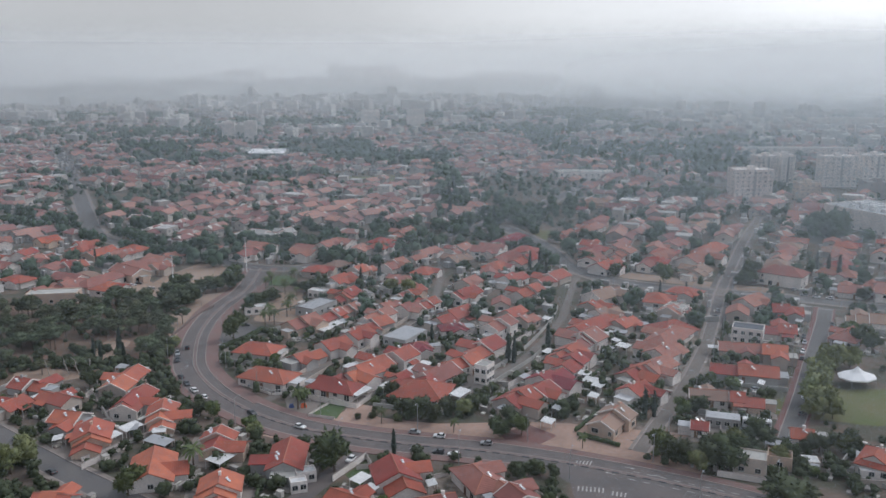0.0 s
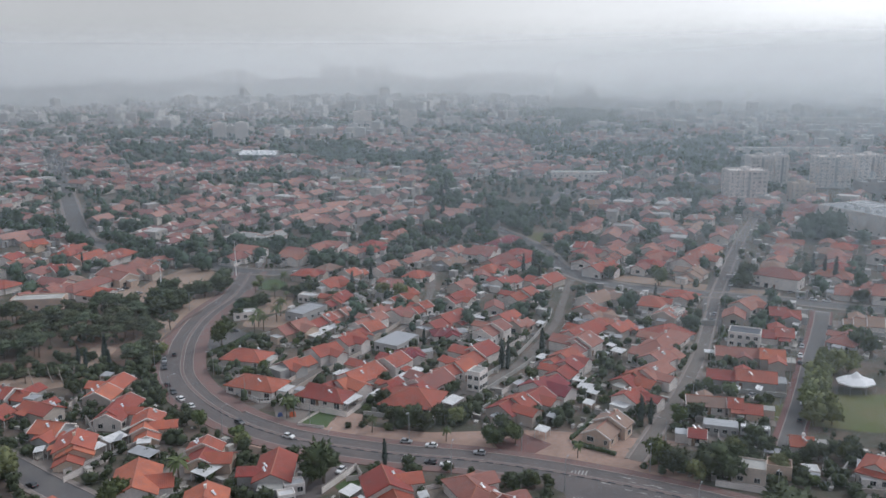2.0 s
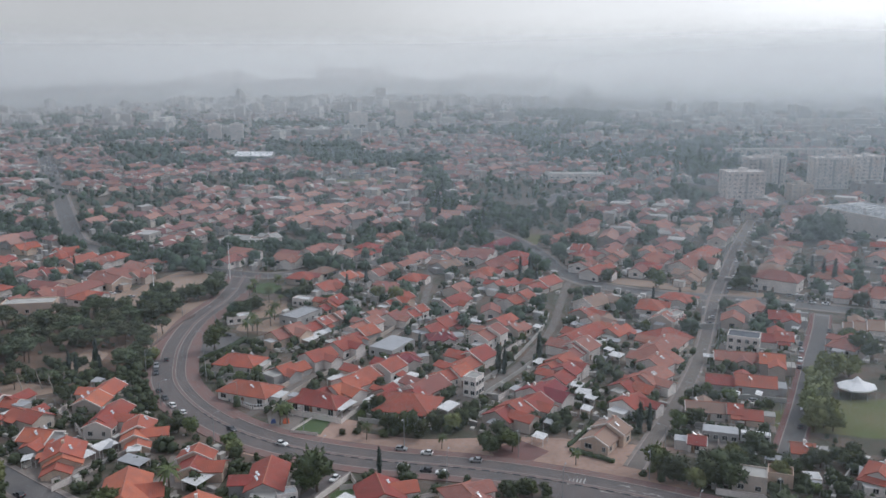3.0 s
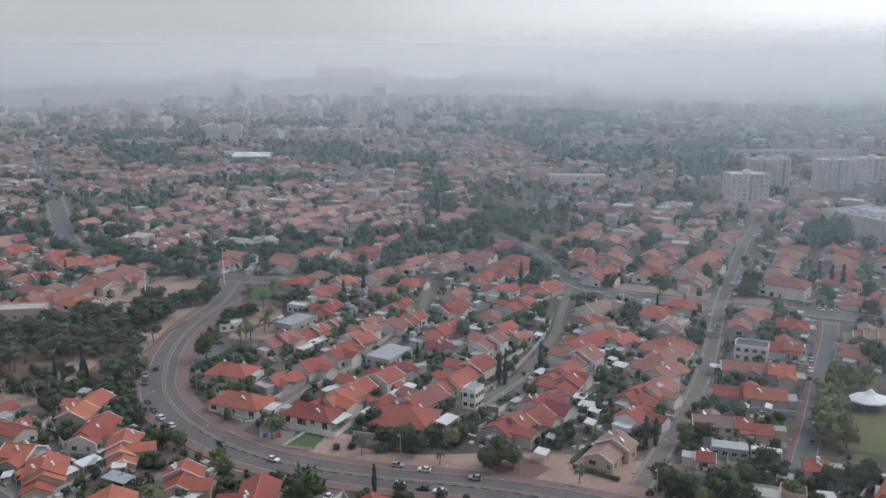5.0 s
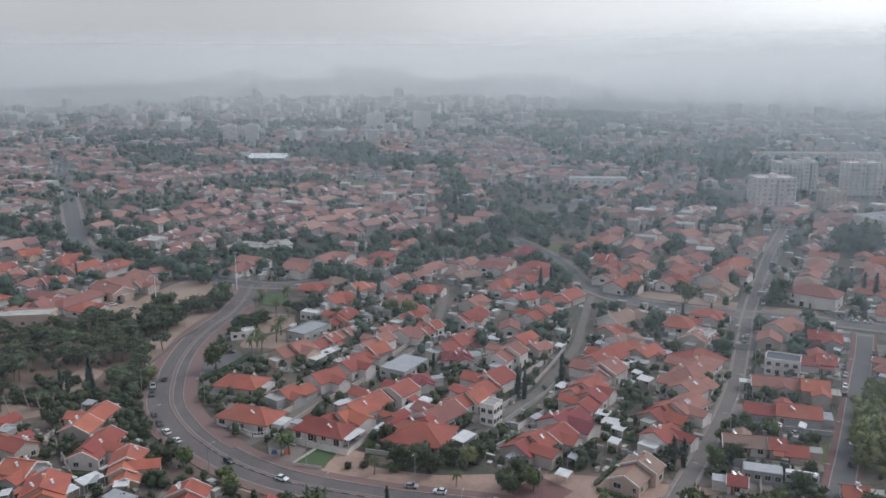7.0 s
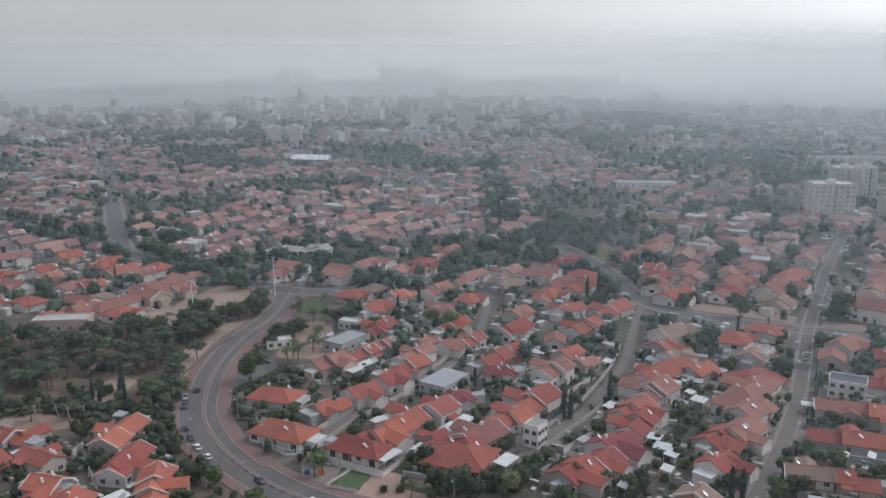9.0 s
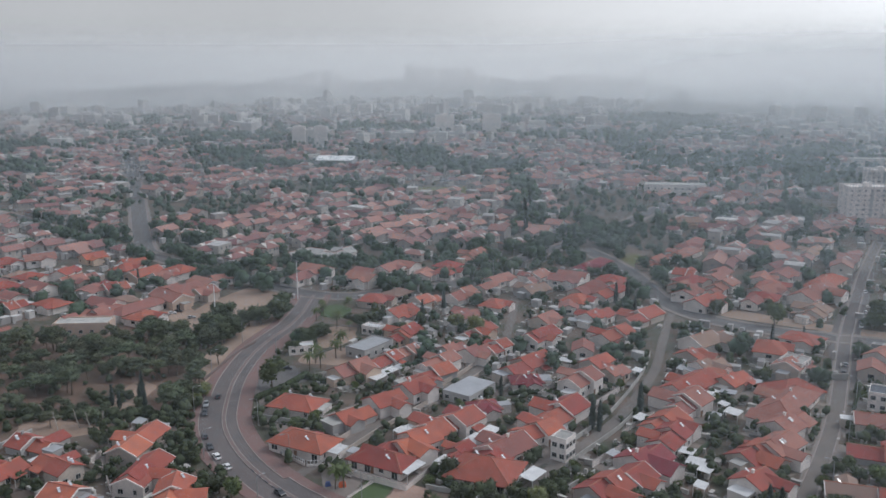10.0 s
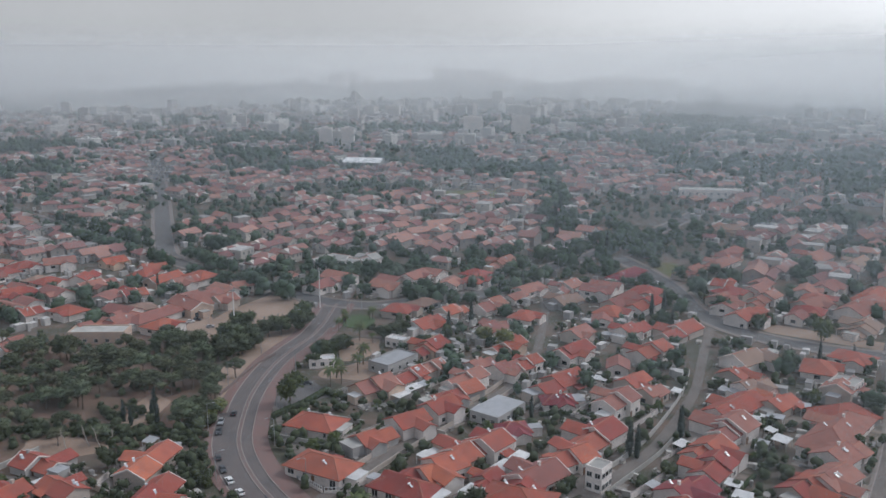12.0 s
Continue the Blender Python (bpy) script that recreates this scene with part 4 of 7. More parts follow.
def flat_building(x, y, turn, L, w, h, label, wall=0, roofing=CONCRETE, storeys=1, bays=3, category="house", name="house", parapet=0.5):
    """A flat-roofed building with a parapet and windows in rows."""
    root = new(name)
    root.matrix_world = pose(x, y, 0, 0, 0, turn)
    tagged(root, label, category)
    c, s = math.cos(radians(turn)), math.sin(radians(turn))
    HOUSE_BOXES.append((x, y, c, s, L / 2, w / 2))
    g = Geo()
    g.box(-L / 2, L / 2, -w / 2, w / 2, -0.3, h)
    part("wall", g.mesh("wall", WALLS[wall]), root)
    g = Geo()
    g.box(-L / 2 + 0.2, L / 2 - 0.2, -w / 2 + 0.2, w / 2 - 0.2, h, h + 0.06)
    part("roof", g.mesh("roof", roofing), root)
    if parapet:
        g = Geo()
        for y0, y1 in ((-w / 2, -w / 2 + 0.2), (w / 2 - 0.2, w / 2)):
            g.box(-L / 2, L / 2, y0, y1, h, h + parapet)
        for x0, x1 in ((-L / 2, -L / 2 + 0.2), (L / 2 - 0.2, L / 2)):
            g.box(x0, x1, -w / 2 + 0.2, w / 2 - 0.2, h, h + parapet)
        part("parapet", g.mesh("parapet", WALLS[wall]), root)
    for side, (length, off) in enumerate(((L, w / 2), (w, L / 2), (L, w / 2), (w, L / 2))):
        m0 = Matrix.Rotation(radians(90 * side), 4, "Z")
        n = bays if side % 2 == 0 else max(1, round(bays * w / L))
        for k in range(storeys):
            for i in range(n):
                win = part("window", WINDOWS[0][y > 500], root, "", m0 @ Matrix.Translation(((i + 0.5) * length / n - length / 2, -off - 0.03, 0.95 + k * (h - 0.2) / storeys)))
                if y < 500:
                    part("pane", WINDOWS[0][1], win)
    return root


flat_building(-59.5, 373, -22, 8, 5, 3.2, "low white house with a bright flat roof", 0, WHITE_SHEET, 1, 3)
flat_building(10, 272, 60, 5.5, 4.5, 6.2, "white modern cube house with a flat roof", 0, CONCRETE, 2, 3)
flat_building(109.5, 314, -24, 11, 8, 5.6, "white modern house with a dark flat roof", 0, BLACK_SHEET, 2, 4)
flat_building(76, 210.5, -20, 8, 6, 4.2, "beige cube house with a pale flat roof", 1, CONCRETE, 1, 2)
flat_building(84.5, 213, -20, 6, 5, 3.2, "brown hut beside the trees", 3, SHUTTER, 1, 1)
flat_building(-57, 351, 60, 16, 9, 3.4, "low grey flat-roofed workshop", 2, GREY_SHEET, 1, 4, "workshop", "workshop")
flat_building(-18, 313, 60, 15, 10, 3.4, "low yard building with pale sheet roofing", 2, GREY_SHEET, 1, 4, "workshop", "workshop", 0)
flat_building(-82, 349, 20, 9, 5, 2.8, "small white kiosk beside the palms", 0, WHITE_SHEET, 1, 3, "kiosk", "kiosk")
flat_building(77.5, 238.5, -17, 9.5, 5, 3.0, "long grey shed with a pale roof edge", 2, GREY_SHEET, 1, 4, "shed", "shed", 0)
flat_building(-173, 365, 9, 21, 9, 4.5, "long low hall with brown walls beside the wood", 3, CONCRETE, 1, 5, "hall", "hall")
flat_building(92, 212, -10, 4, 4, 2.6, "small white garden shed", 0, WHITE_SHEET, 1, 1, "shed", "shed", 0)
flat_building(105, 207, -10, 5, 3, 2.4, "white carport shed beside the yard", 0, WHITE_SHEET, 1, 1, "shed", "shed", 0)
flat_building(90, 343, 55, 9, 8, 5.0, "white two-storey house front with terraces", 0, CONCRETE, 2, 3)
for dx, dy, turn, L in ((-121, 492, 60, 13), (-109, 496, -24, 16), (-99, 499, 60, 12)):
    house(dx, dy, turn, L, 9, "g", 6.5, 900 + dx, roof=5, wall=0, wing=True, annex=False)
house(97, 604, 8, 20, 10, "g", 7, 951, roof=4, wall=3, annex=False)
flat_building(155, 398.5, 3, 17, 5, 3.4, "row of small shops with white fronts below a house", 0, WHITE_SHEET, 1, 6, "shop", "shop", 0)

# market tent in the park
tent = new("event_tent")
tent.matrix_world = pose(130, 270, 0, 0, 0, 12)
tagged(tent, "white peaked event tent on the park lawn", "tent")
g = Geo()
n = 8
ring = [(6.3 * math.cos(2 * math.pi * i / n), 5.2 * math.sin(2 * math.pi * i / n)) for i in range(n)]
v = [(0, 0, 6.4)] + [(0.35 * x, 0.35 * y, 4.6) for x, y in ring] + [(x, y, 3.2) for x, y in ring] + [(x, y, 2.8) for x, y in ring]
f = [(0, 1 + i, 1 + (i + 1) % n) for i in range(n)]
for k in (1, 9):
    f += [(k + i, k + 8 + i, k + 8 + (i + 1) % n, k + (i + 1) % n) for i in range(n)]
g.add(v, f)
part("canopy", g.mesh("canopy", FABRIC), tent)
for x, y in ring:
    g = Geo()
    g.tube((x, y, 0), (x, y, 3.1), 0.06, 0.06, 6)
    part("pole", g.mesh("pole", STEEL), tent)

# ---- trees ----


def ico(sub):
    bm = bmesh.new()
    bmesh.ops.create_icosphere(bm, subdivisions=sub, radius=1.0)
    bm.verts.index_update()
    out = np.array([v.co[:] for v in bm.verts]), [tuple(v.index for v in f.verts) for f in bm.faces]
    bm.free()
    return out


ICO1, ICO2 = ico(1), ico(2)


def lump(g, centre, radii, seed, shape=ICO2, rough=0.3, mat=0):
    v, f = shape
    c, out = Vector(centre), []
    for p in v:
        k = 1 + rough * noise.noise(Vector(p) * 1.7 + Vector((seed * 3.1, seed * 1.7, seed * 0.9))) * 1.6
        out.append((c.x + p[0] * radii[0] * k, c.y + p[1] * radii[1] * k, c.z + p[2] * radii[2] * k))
    g.add(out, f, mat)
    return out


def sprigs(g, points, r, count, size, centre):
    """Small leaf blades that stick out of the crown and break its outline."""
    c = Vector(centre)
    for _ in range(count):
        p = Vector(r.choice(points)) + Vector((r.gauss(0, 0.2), r.gauss(0, 0.2), r.gauss(0, 0.2)))
        out = (p - c).normalized()
        a = out.orthogonal().normalized()
        a.rotate(Matrix.Rotation(r.uniform(0, 6.28), 3, out))
        s = size * r.uniform(0.6, 1.4)
        tip = p + out * s * 0.9 + Vector((r.uniform(-s, s), r.uniform(-s, s), r.uniform(-s, s))) * 0.5
        g.add([tuple(p - a * s * 0.5 - out * 0.15), tuple(p + a * s * 0.5 - out * 0.15), tuple(tip)], [(0, 1, 2)])


def trunk_geo(h, r0, limbs, r, spread=1.4):
    g = Geo()
    bend = (r.uniform(-0.3, 0.3), r.uniform(-0.3, 0.3))
    mid_p = (bend[0], bend[1], h * 0.55)
    top = (bend[0] * 0.4, bend[1] * 0.4, h)
    g.tube((0, 0, -0.2), mid_p, r0, r0 * 0.75, 7)
    g.tube(mid_p, top, r0 * 0.75, r0 * 0.35, 6)
    for i in range(limbs):
        w = 6.28 * i / limbs + r.uniform(-0.4, 0.4)
        g.tube(mid_p, (spread * math.cos(w), spread * math.sin(w), h * r.uniform(0.85, 1.1)), r0 * 0.45, r0 * 0.18, 5)
    return g


def make_tree(kind, variant):
    """A tree of natural size at the origin, as an empty with trunk and crown."""
    r = random.Random(kind + str(variant))
    root, crown = new("tree"), Geo()
    if kind == "broad":
        trunk = trunk_geo(3.2, 0.2, 4, r)
        for i in range(9):
            w, d = r.uniform(0, 6.28), r.uniform(0.4, 2.0)
            c = (d * math.cos(w), d * math.sin(w), r.uniform(2.4, 5.0))
            rad = r.uniform(1.0, 1.7)
            pts = lump(crown, c, (rad * 0.9, rad * 0.9, rad * 0.75), variant * 20 + i, ICO2, 0.45)
            sprigs(crown, pts, r, 150, 0.42, c)
        label, mat = ("leafy garden tree with a rounded dark crown", "leafy street tree with a full green crown", "pale green leafy tree with an airy crown")[variant % 3], LEAF[variant % 3]
    elif kind == "pine":
        trunk = trunk_geo(5.2, 0.22, 4, r, 1.8)
        for i in range(11):
            w, d = r.uniform(0, 6.28), r.uniform(0.3, 2.8)
            c = (d * math.cos(w), d * math.sin(w), 5.6 - 0.18 * d * d + r.uniform(-0.5, 0.6))
            rad = r.uniform(0.9, 1.5)
            pts = lump(crown, c, (rad * 0.95, rad * 0.95, rad * 0.5), variant * 31 + i, ICO2, 0.45)
            sprigs(crown, pts, r, 110, 0.4, c)
        label, mat = "umbrella pine with a flat dusty green crown", LEAF[5 if variant == 1 else 3]
    elif kind == "cypress":
        trunk = trunk_geo(1.5, 0.16, 0, r)
        for i in range(10):
            z = 0.9 + i * 0.95
            rad = 1.0 * (1 - abs(i - 3) / 9.5)
            pts = lump(crown, (r.uniform(-0.12, 0.12), r.uniform(-0.12, 0.12), z), (rad, rad, 1.15), variant * 17 + i)
            sprigs(crown, pts, r, 40, 0.35, (0, 0, z))
        label, mat = "tall narrow dark cypress", LEAF[4]
    elif kind == "palm":
        trunk = Geo()
        trunk.tube((0, 0, -0.2), (0.15, 0, 3.0), 0.24, 0.2, 8)
        trunk.tube((0.15, 0, 3.0), (0.1, 0.1, 6.2), 0.2, 0.17, 8)
        for i in range(26):
            w, up = 6.28 * i / 26 + r.uniform(-0.1, 0.1), r.uniform(-0.2, 1.0)
            d, side = Vector((math.cos(w), math.sin(w), 0)), Vector((-math.sin(w), math.cos(w), 0))
            base = Vector((0.1, 0.1, 6.2))
            spine = [base + d * s + Vector((0, 0, up * s - 0.28 * s * s)) for s in (0, 0.7, 1.4, 2.1, 2.7)]
            wide = (0.06, 0.3, 0.36, 0.28, 0.03)
            v = [tuple(p + side * wd * e - Vector((0, 0, 0.12 * abs(e)))) for p, wd in zip(spine, wide) for e in (-1, 0, 1)]
            crown.add(v, [(3 * k + e, 3 * k + e + 1, 3 * k + e + 4, 3 * k + e + 3) for k in range(4) for e in (0, 1)])
        label, mat = "date palm with arching fronds", LEAF[1]
    else:
        trunk = trunk_geo(0.7, 0.08, 3, r, 0.5)
        for i in range(5):
            w, d = r.uniform(0, 6.28), r.uniform(0.1, 0.7)
            c = (d * math.cos(w), d * math.sin(w), r.uniform(0.5, 1.2))
            rad = r.uniform(0.5, 0.85)
            pts = lump(crown, c, (rad * 0.9, rad * 0.9, rad * 0.8), variant * 13 + i, ICO1, 0.4)
            sprigs(crown, pts, r, 60, 0.3, c)
        label, mat = ("dark rounded garden shrub", "fresh green garden shrub")[variant % 2], LEAF[variant % 2]
    part("trunk", trunk.mesh("trunk", BARK), root)
    crown_me = crown.mesh("crown", mat)
    crown_me.polygons.foreach_set("use_smooth", [True] * len(crown_me.polygons))
    part("crown", crown_me, root)
    return tagged(root, label, "shrub" if kind == "shrub" else "palm" if kind == "palm" else "tree", "shrubs of the gardens" if kind == "shrub" else "trees of the town")


TREES = {}


FAR_TREES = []  # those too far off to be told apart


def plant(kind, variant, x, y, s, turn=0.0, tall=1.0):
    if kind == "broad" and y > 415:
        FAR_TREES.append((x, y, s * 1.05, False))
        return None
    key = (kind, variant)
    m = pose(x, y, 0, 0, 0, turn) @ Matrix.Diagonal((s, s, s * tall, 1))
    if key not in TREES:
        TREES[key] = make_tree(kind, variant)
        TREES[key].matrix_world = pose(x, y, 0, 0, 0, turn)
        if kind == "shrub":
            TREES[key].name = "shrub"
        if kind == "palm":
            TREES[key].name = "palm_tree"
        return TREES[key]
    return copy_thing(TREES[key], m)


DEAD = material("dead_wood", (0.38, 0.34, 0.30), 0.9, fine=5.0)
rt = random.Random(42)
BROAD = [
    (-10, 242, 1.0), (-6, 240, 1.1), (-15, 244, 1.0), (-1, 246, 1.0), (6, 247, 0.9), (8, 254, 0.7), (13, 230, 1.0), (19, 231, 1.0), (16, 234, 1.1), (-19, 257, 0.9), (-75, 244, 0.9), (-71, 242, 0.8), (-78, 242, 0.8), (-58, 234, 0.8), (-117, 266, 0.9), (-115, 272, 0.6), (-97, 242, 0.7), (-100, 247, 0.6),
    (-79, 196, 1.2), (-78, 200, 1.0), (-45, 424, 1.4), (138.5, 399, 1.6), (134, 394, 1.3), (-82.5, 314, 1.5),
]
BROAD_EAST = [
    (55, 217, 1.2), (58, 215, 1.3), (68, 211.8, 1.5), (71, 210.5, 1.5), (67, 244, 0.9), (72, 247, 1.0), (73, 258, 0.7), (88, 264, 0.9), (84, 265, 0.7), (98, 257, 0.7),
    (19, 207, 0.7), (22, 206.5, 0.6), (25, 206, 0.6), (15.5, 208.5, 0.6), (89, 217, 0.9), (94, 218, 0.9), (98, 221, 0.9), (104, 221, 0.8), (107, 222, 0.9), (85, 230, 0.9), (86, 224, 0.9),
    (148, 309, 1.2), (151, 303, 1.2), (148, 318, 1.1),
]
PALE = [(63, 210.2, 1.6), (85, 214, 1.0), (3, 244, 0.9), (107.9, 252.7, 1.5), (114, 261, 1.5), (105.5, 243, 1.3), (111, 243, 1.2), (109.5, 246, 1.4), (117.7, 270, 1.4), (122, 277, 1.3), (135, 286, 1.3), (121, 280, 1.4), (128, 291, 1.2), (129, 283, 1.3), (-19, 372, 1.3), (-28, 381, 1.2),
        (-56, 231, 0.8), (72, 216, 1.4), (-113, 207, 1.3), (-111, 212, 1.2)]
for rows, variants in ((BROAD, (0, 1, 3)), (BROAD_EAST, (0, 1, 3, 4)), (PALE, (2, 5))):
    for x, y, s in rows:
        plant("broad", rt.choice(variants), x, y, s, rt.uniform(0, 360), rt.uniform(0.85, 1.15))
for x, y, s in [(34, 303, 1.0), (21, 290, 0.9), (19, 291, 0.8), (-8, 312, 0.7), (44, 406, 0.8), (91, 375, 0.7), (103, 377, 0.6), (-17, 389, 0.7), (-26, 436, 0.9), (-35, 402, 1.0), (-42, 386, 1.0),
                (43, 426, 1.0), (38, 425, 0.9), (1, 391, 0.6), (-120, 300, 0.9), (-72, 506, 0.8), (56, 243, 0.9), (59, 244, 0.8), (-16, 219, 0.7), (182, 404, 1.2), (179, 409, 1.1), (178, 420, 1.0),
                (-185, 439, 0.7), (-2, 561, 1.6), (-3, 604, 1.7), (0, 654, 1.6), (26, 550, 1.1)]:
    plant("cypress", rt.randrange(2), x, y, s, rt.uniform(0, 360))
for x, y, s in [(-74, 330, 1), (-71, 333, 0.9), (-74, 338, 1), (-68, 352, 1.1), (-86, 388, 0.8), (-86, 400, 0.7), (-76, 405, 0.8), (-76, 382, 0.9), (-68, 344, 1.0), (-66, 207, 1.2), (-47, 249, 0.9), (-45, 250, 0.9),
                (-21, 239, 0.7), (0, 233, 0.6), (13, 231, 0.6), (35, 223, 0.6)]:
    plant("palm", 0, x, y, s, rt.uniform(0, 360))

for _ in range(16):
    a, d = rt.uniform(0, 6.28), math.sqrt(rt.random())
    plant("broad", 0, 217 + 15 * d * math.cos(a), 505 + 11 * d * math.sin(a), rt.uniform(1.7, 2.3), rt.uniform(0, 360), rt.uniform(0.9, 1.2))

# the pine wood west of the road
count = 0
while count < 128:
    x, y = rt.uniform(-226, -101), rt.uniform(271, 368)
    if (((x + 165) / 62) ** 2 + ((y - 325) / 44) ** 2 > 1 and ((x + 119) / 18) ** 2 + ((y - 298) / 15) ** 2 > 1 and ((x + 148) / 30) ** 2 + ((y - 283) / 13) ** 2 > 1) or not clear_of(x, y, 1.5):
        continue
    if ((x + 127) / 9) ** 2 + ((y - 305) / 13) ** 2 < 1 or (((x + 140) / 13) ** 2 + ((y - 283) / 11) ** 2 < 1 and rt.random() < 0.4) or ((x + 110) / 9) ** 2 + ((y - 344) / 10) ** 2 < 1:
        continue
    if (y < 308 and x < -112 and rt.random() < 0.2) or (-188 < x < -158 and y > 348):
        continue
    plant("pine", rt.randrange(3), x, y, rt.uniform(0.75, 1.3), rt.uniform(0, 360), rt.uniform(0.85, 1.1))
    count += 1
for x, y, s in [(-111, 378, 1.3), (-109, 386, 1.2), (-103, 391, 1.9), (-101, 387, 1.4), (-107, 381, 1.4), (-116, 376, 1.2), (-127, 384, 1.2), (-123, 387, 1.3), (-118, 352, 1.4), (-114, 357, 1.5), (-120, 366, 1.3), (-116, 368, 1.4),
                (-112, 364, 1.3), (-124, 372, 1.2), (-122, 359, 1.3)]:
    plant("broad", 0, x, y, s, rt.uniform(0, 360), rt.uniform(0.75, 0.95))
for x, y, s in [(-85, 365, 0.9), (-82, 368, 0.9), (-78, 368.7, 0.9), (-101.7, 305.5, 0.9), (-102.7, 300, 0.8)]:
    plant("broad", 2 if y < 310 else 3, x, y, s, rt.uniform(0, 360), 0.75)
for x, y, s in [(-85, 348, 0.95), (-81.5, 357, 1.15), (-79.5, 362, 1.25), (-62, 383, 1.2), (-66, 381, 1.1), (-60, 387, 1.1), (-73.2, 389, 0.6), (-70, 387, 0.6)]:
    plant("broad", 0 if y > 379 else 3, x, y, s, rt.uniform(0, 360), 0.85)
for x, y, s in [(-88, 404.5, 0.6), (-84.5, 394.5, 0.75), (-75.2, 378, 0.9), (-77, 404, 0.6), (-69.6, 375.4, 0.6)]:
    plant("palm", 0, x, y, s, rt.uniform(0, 360))
for x, y, s in [(-127.5, 295, 0.8), (-124, 292.5, 0.7), (-118.5, 295, 0.85), (-116, 293, 0.7)]:
    plant("cypress", 1, x, y, s, rt.uniform(0, 360), 0.85)

# avenue trees
for line, off, step in ((AVENUE, 7.6, 2), (AVENUE, -7.6, 2), (LEFT_ST, 9.5, 7), (LEFT_ST, -9.5, 7), (CURVED, -8.5, 7)):
    nn = normals(line)
    for i in range(0, len(line), step):
        p = line[i] + nn[i] * (off + rt.uniform(-1.5, 2.5))
        if rt.random() < 0.85 and clear_of(p.x, p.y, -1.5 if line is AVENUE else 0.5) and p.y < 600 and not (-120 < p.x < -62 and p.y < 440):
            plant("broad", rt.choice((0, 0, 3, 1)), p.x, p.y, rt.uniform(1.0, 1.6), rt.uniform(0, 360), rt.uniform(0.85, 1.1))

# ---- houses behind the mapped rows, and the far town ----
BELTS = [(-162, 750, 46, 46), (-120, 945, 32, 85), (-47, 883, 50, 52), (-6, 735, 11, 120), (0, 640, 14, 60), (205, 1480, 90, 150), (114, 1100, 30, 120), (190, 933, 78, 55), (165, 645, 46, 19), (240, 829, 18, 100),
         (40, 565, 12, 34), (84, 608, 22, 8), (-196, 512, 16, 20), (-112, 474, 42, 12), (66, 472, 9, 18), (222, 503, 13, 20), (353, 868, 14, 40), (208, 498, 16, 14), (186, 668, 9, 36), (250, 674, 9, 12), (304, 790, 30, 26), (-205, 552, 30, 16), (-20, 515, 24, 12),
         (-330, 1000, 60, 40), (-420, 1180, 130, 70), (-250, 1330, 150, 60), (60, 1230, 90, 50), (-620, 1050, 90, 50), (-60, 1500, 160, 70), (290, 1250, 60, 50), (-480, 800, 50, 30), (-330, 760, 40, 20),
         (-560, 1500, 140, 60), (300, 1650, 160, 60), (320, 1010, 50, 40), (130, 770, 40, 18), (-240, 880, 40, 24)]
OPEN = [(70, 199, 26, 9), (112, 738, 26, 9), (358, 905, 60, 10), (97, 600, 12, 10), (155, 391, 12, 6), (-76, 742, 34, 22), (-116, 400, 24, 30), (-165, 325, 64, 48), (124, 262, 26, 30), (-79, 405, 12, 9), (-74, 377, 15, 22), (54, 506, 10, 17), (-191, 903, 24, 14), (262, 680, 90, 42), (265, 527, 36, 40), (20, 232, 60, 10),
        (36, 226, 14, 10), (-40, 244, 12, 8), (-108, 352, 12, 26), (-76, 342, 13, 13), (-80, 324, 10, 13), (-35, 250, 11, 10), (-44, 249, 5, 7), (-24, 208, 4, 8), (-135, 387, 13, 13), (-147, 391, 9, 11), (90, 410, 11, 7), (108, 402, 12, 7), (126, 395, 12, 7), (143, 388, 10, 7)]


def inside(zones, x, y, grow=0.0, rough=0.0):
    edge = 1 + rough * noise.noise(Vector((x * 0.03, y * 0.02, 3.0)))
    return any(((x - cx) / (rx + grow)) ** 2 + ((y - cy) / (ry + grow)) ** 2 < edge for cx, cy, rx, ry in zones)


hedge_spots = [(-81.3, 308, 61, 13), (-75.7, 320, 69, 12), (-67, 320, -27, 18), (-48, 300, 60, 8), (95, 300, 62, 10)]
c62, s62 = math.cos(radians(62)), math.sin(radians(62))
rf = random.Random(7)
spots = []
for i in range(-66, 275):
    for j in range(-170, 170):
        u = 250 + i * 11.8 + rf.uniform(-2.5, 2.5)
        v = j * 13.8 + (3.0 if j % 2 else -3.0) + rf.uniform(-1.5, 1.5)
        x, y = u * c62 + v * s62, u * s62 - v * c62
        if y < 335 or y > 2400 or x < -0.76 * y - 20 or x > 0.56 * y + 30:
            continue
        if (inside(BELTS, x, y, 0, 1.2) and rf.random() < 0.85) or inside(OPEN, x, y, 4):
            continue
        if y > 480 and noise.noise(Vector((x * 0.009, y * 0.007, 4.0))) > rf.uniform(0.12, 0.4):
            continue
        if (y > 620 and rf.random() < 0.2) or (y > 1000 and rf.random() < 0.35):
            continue
        spots.append((y, x))
spots.sort()
PROTO = []


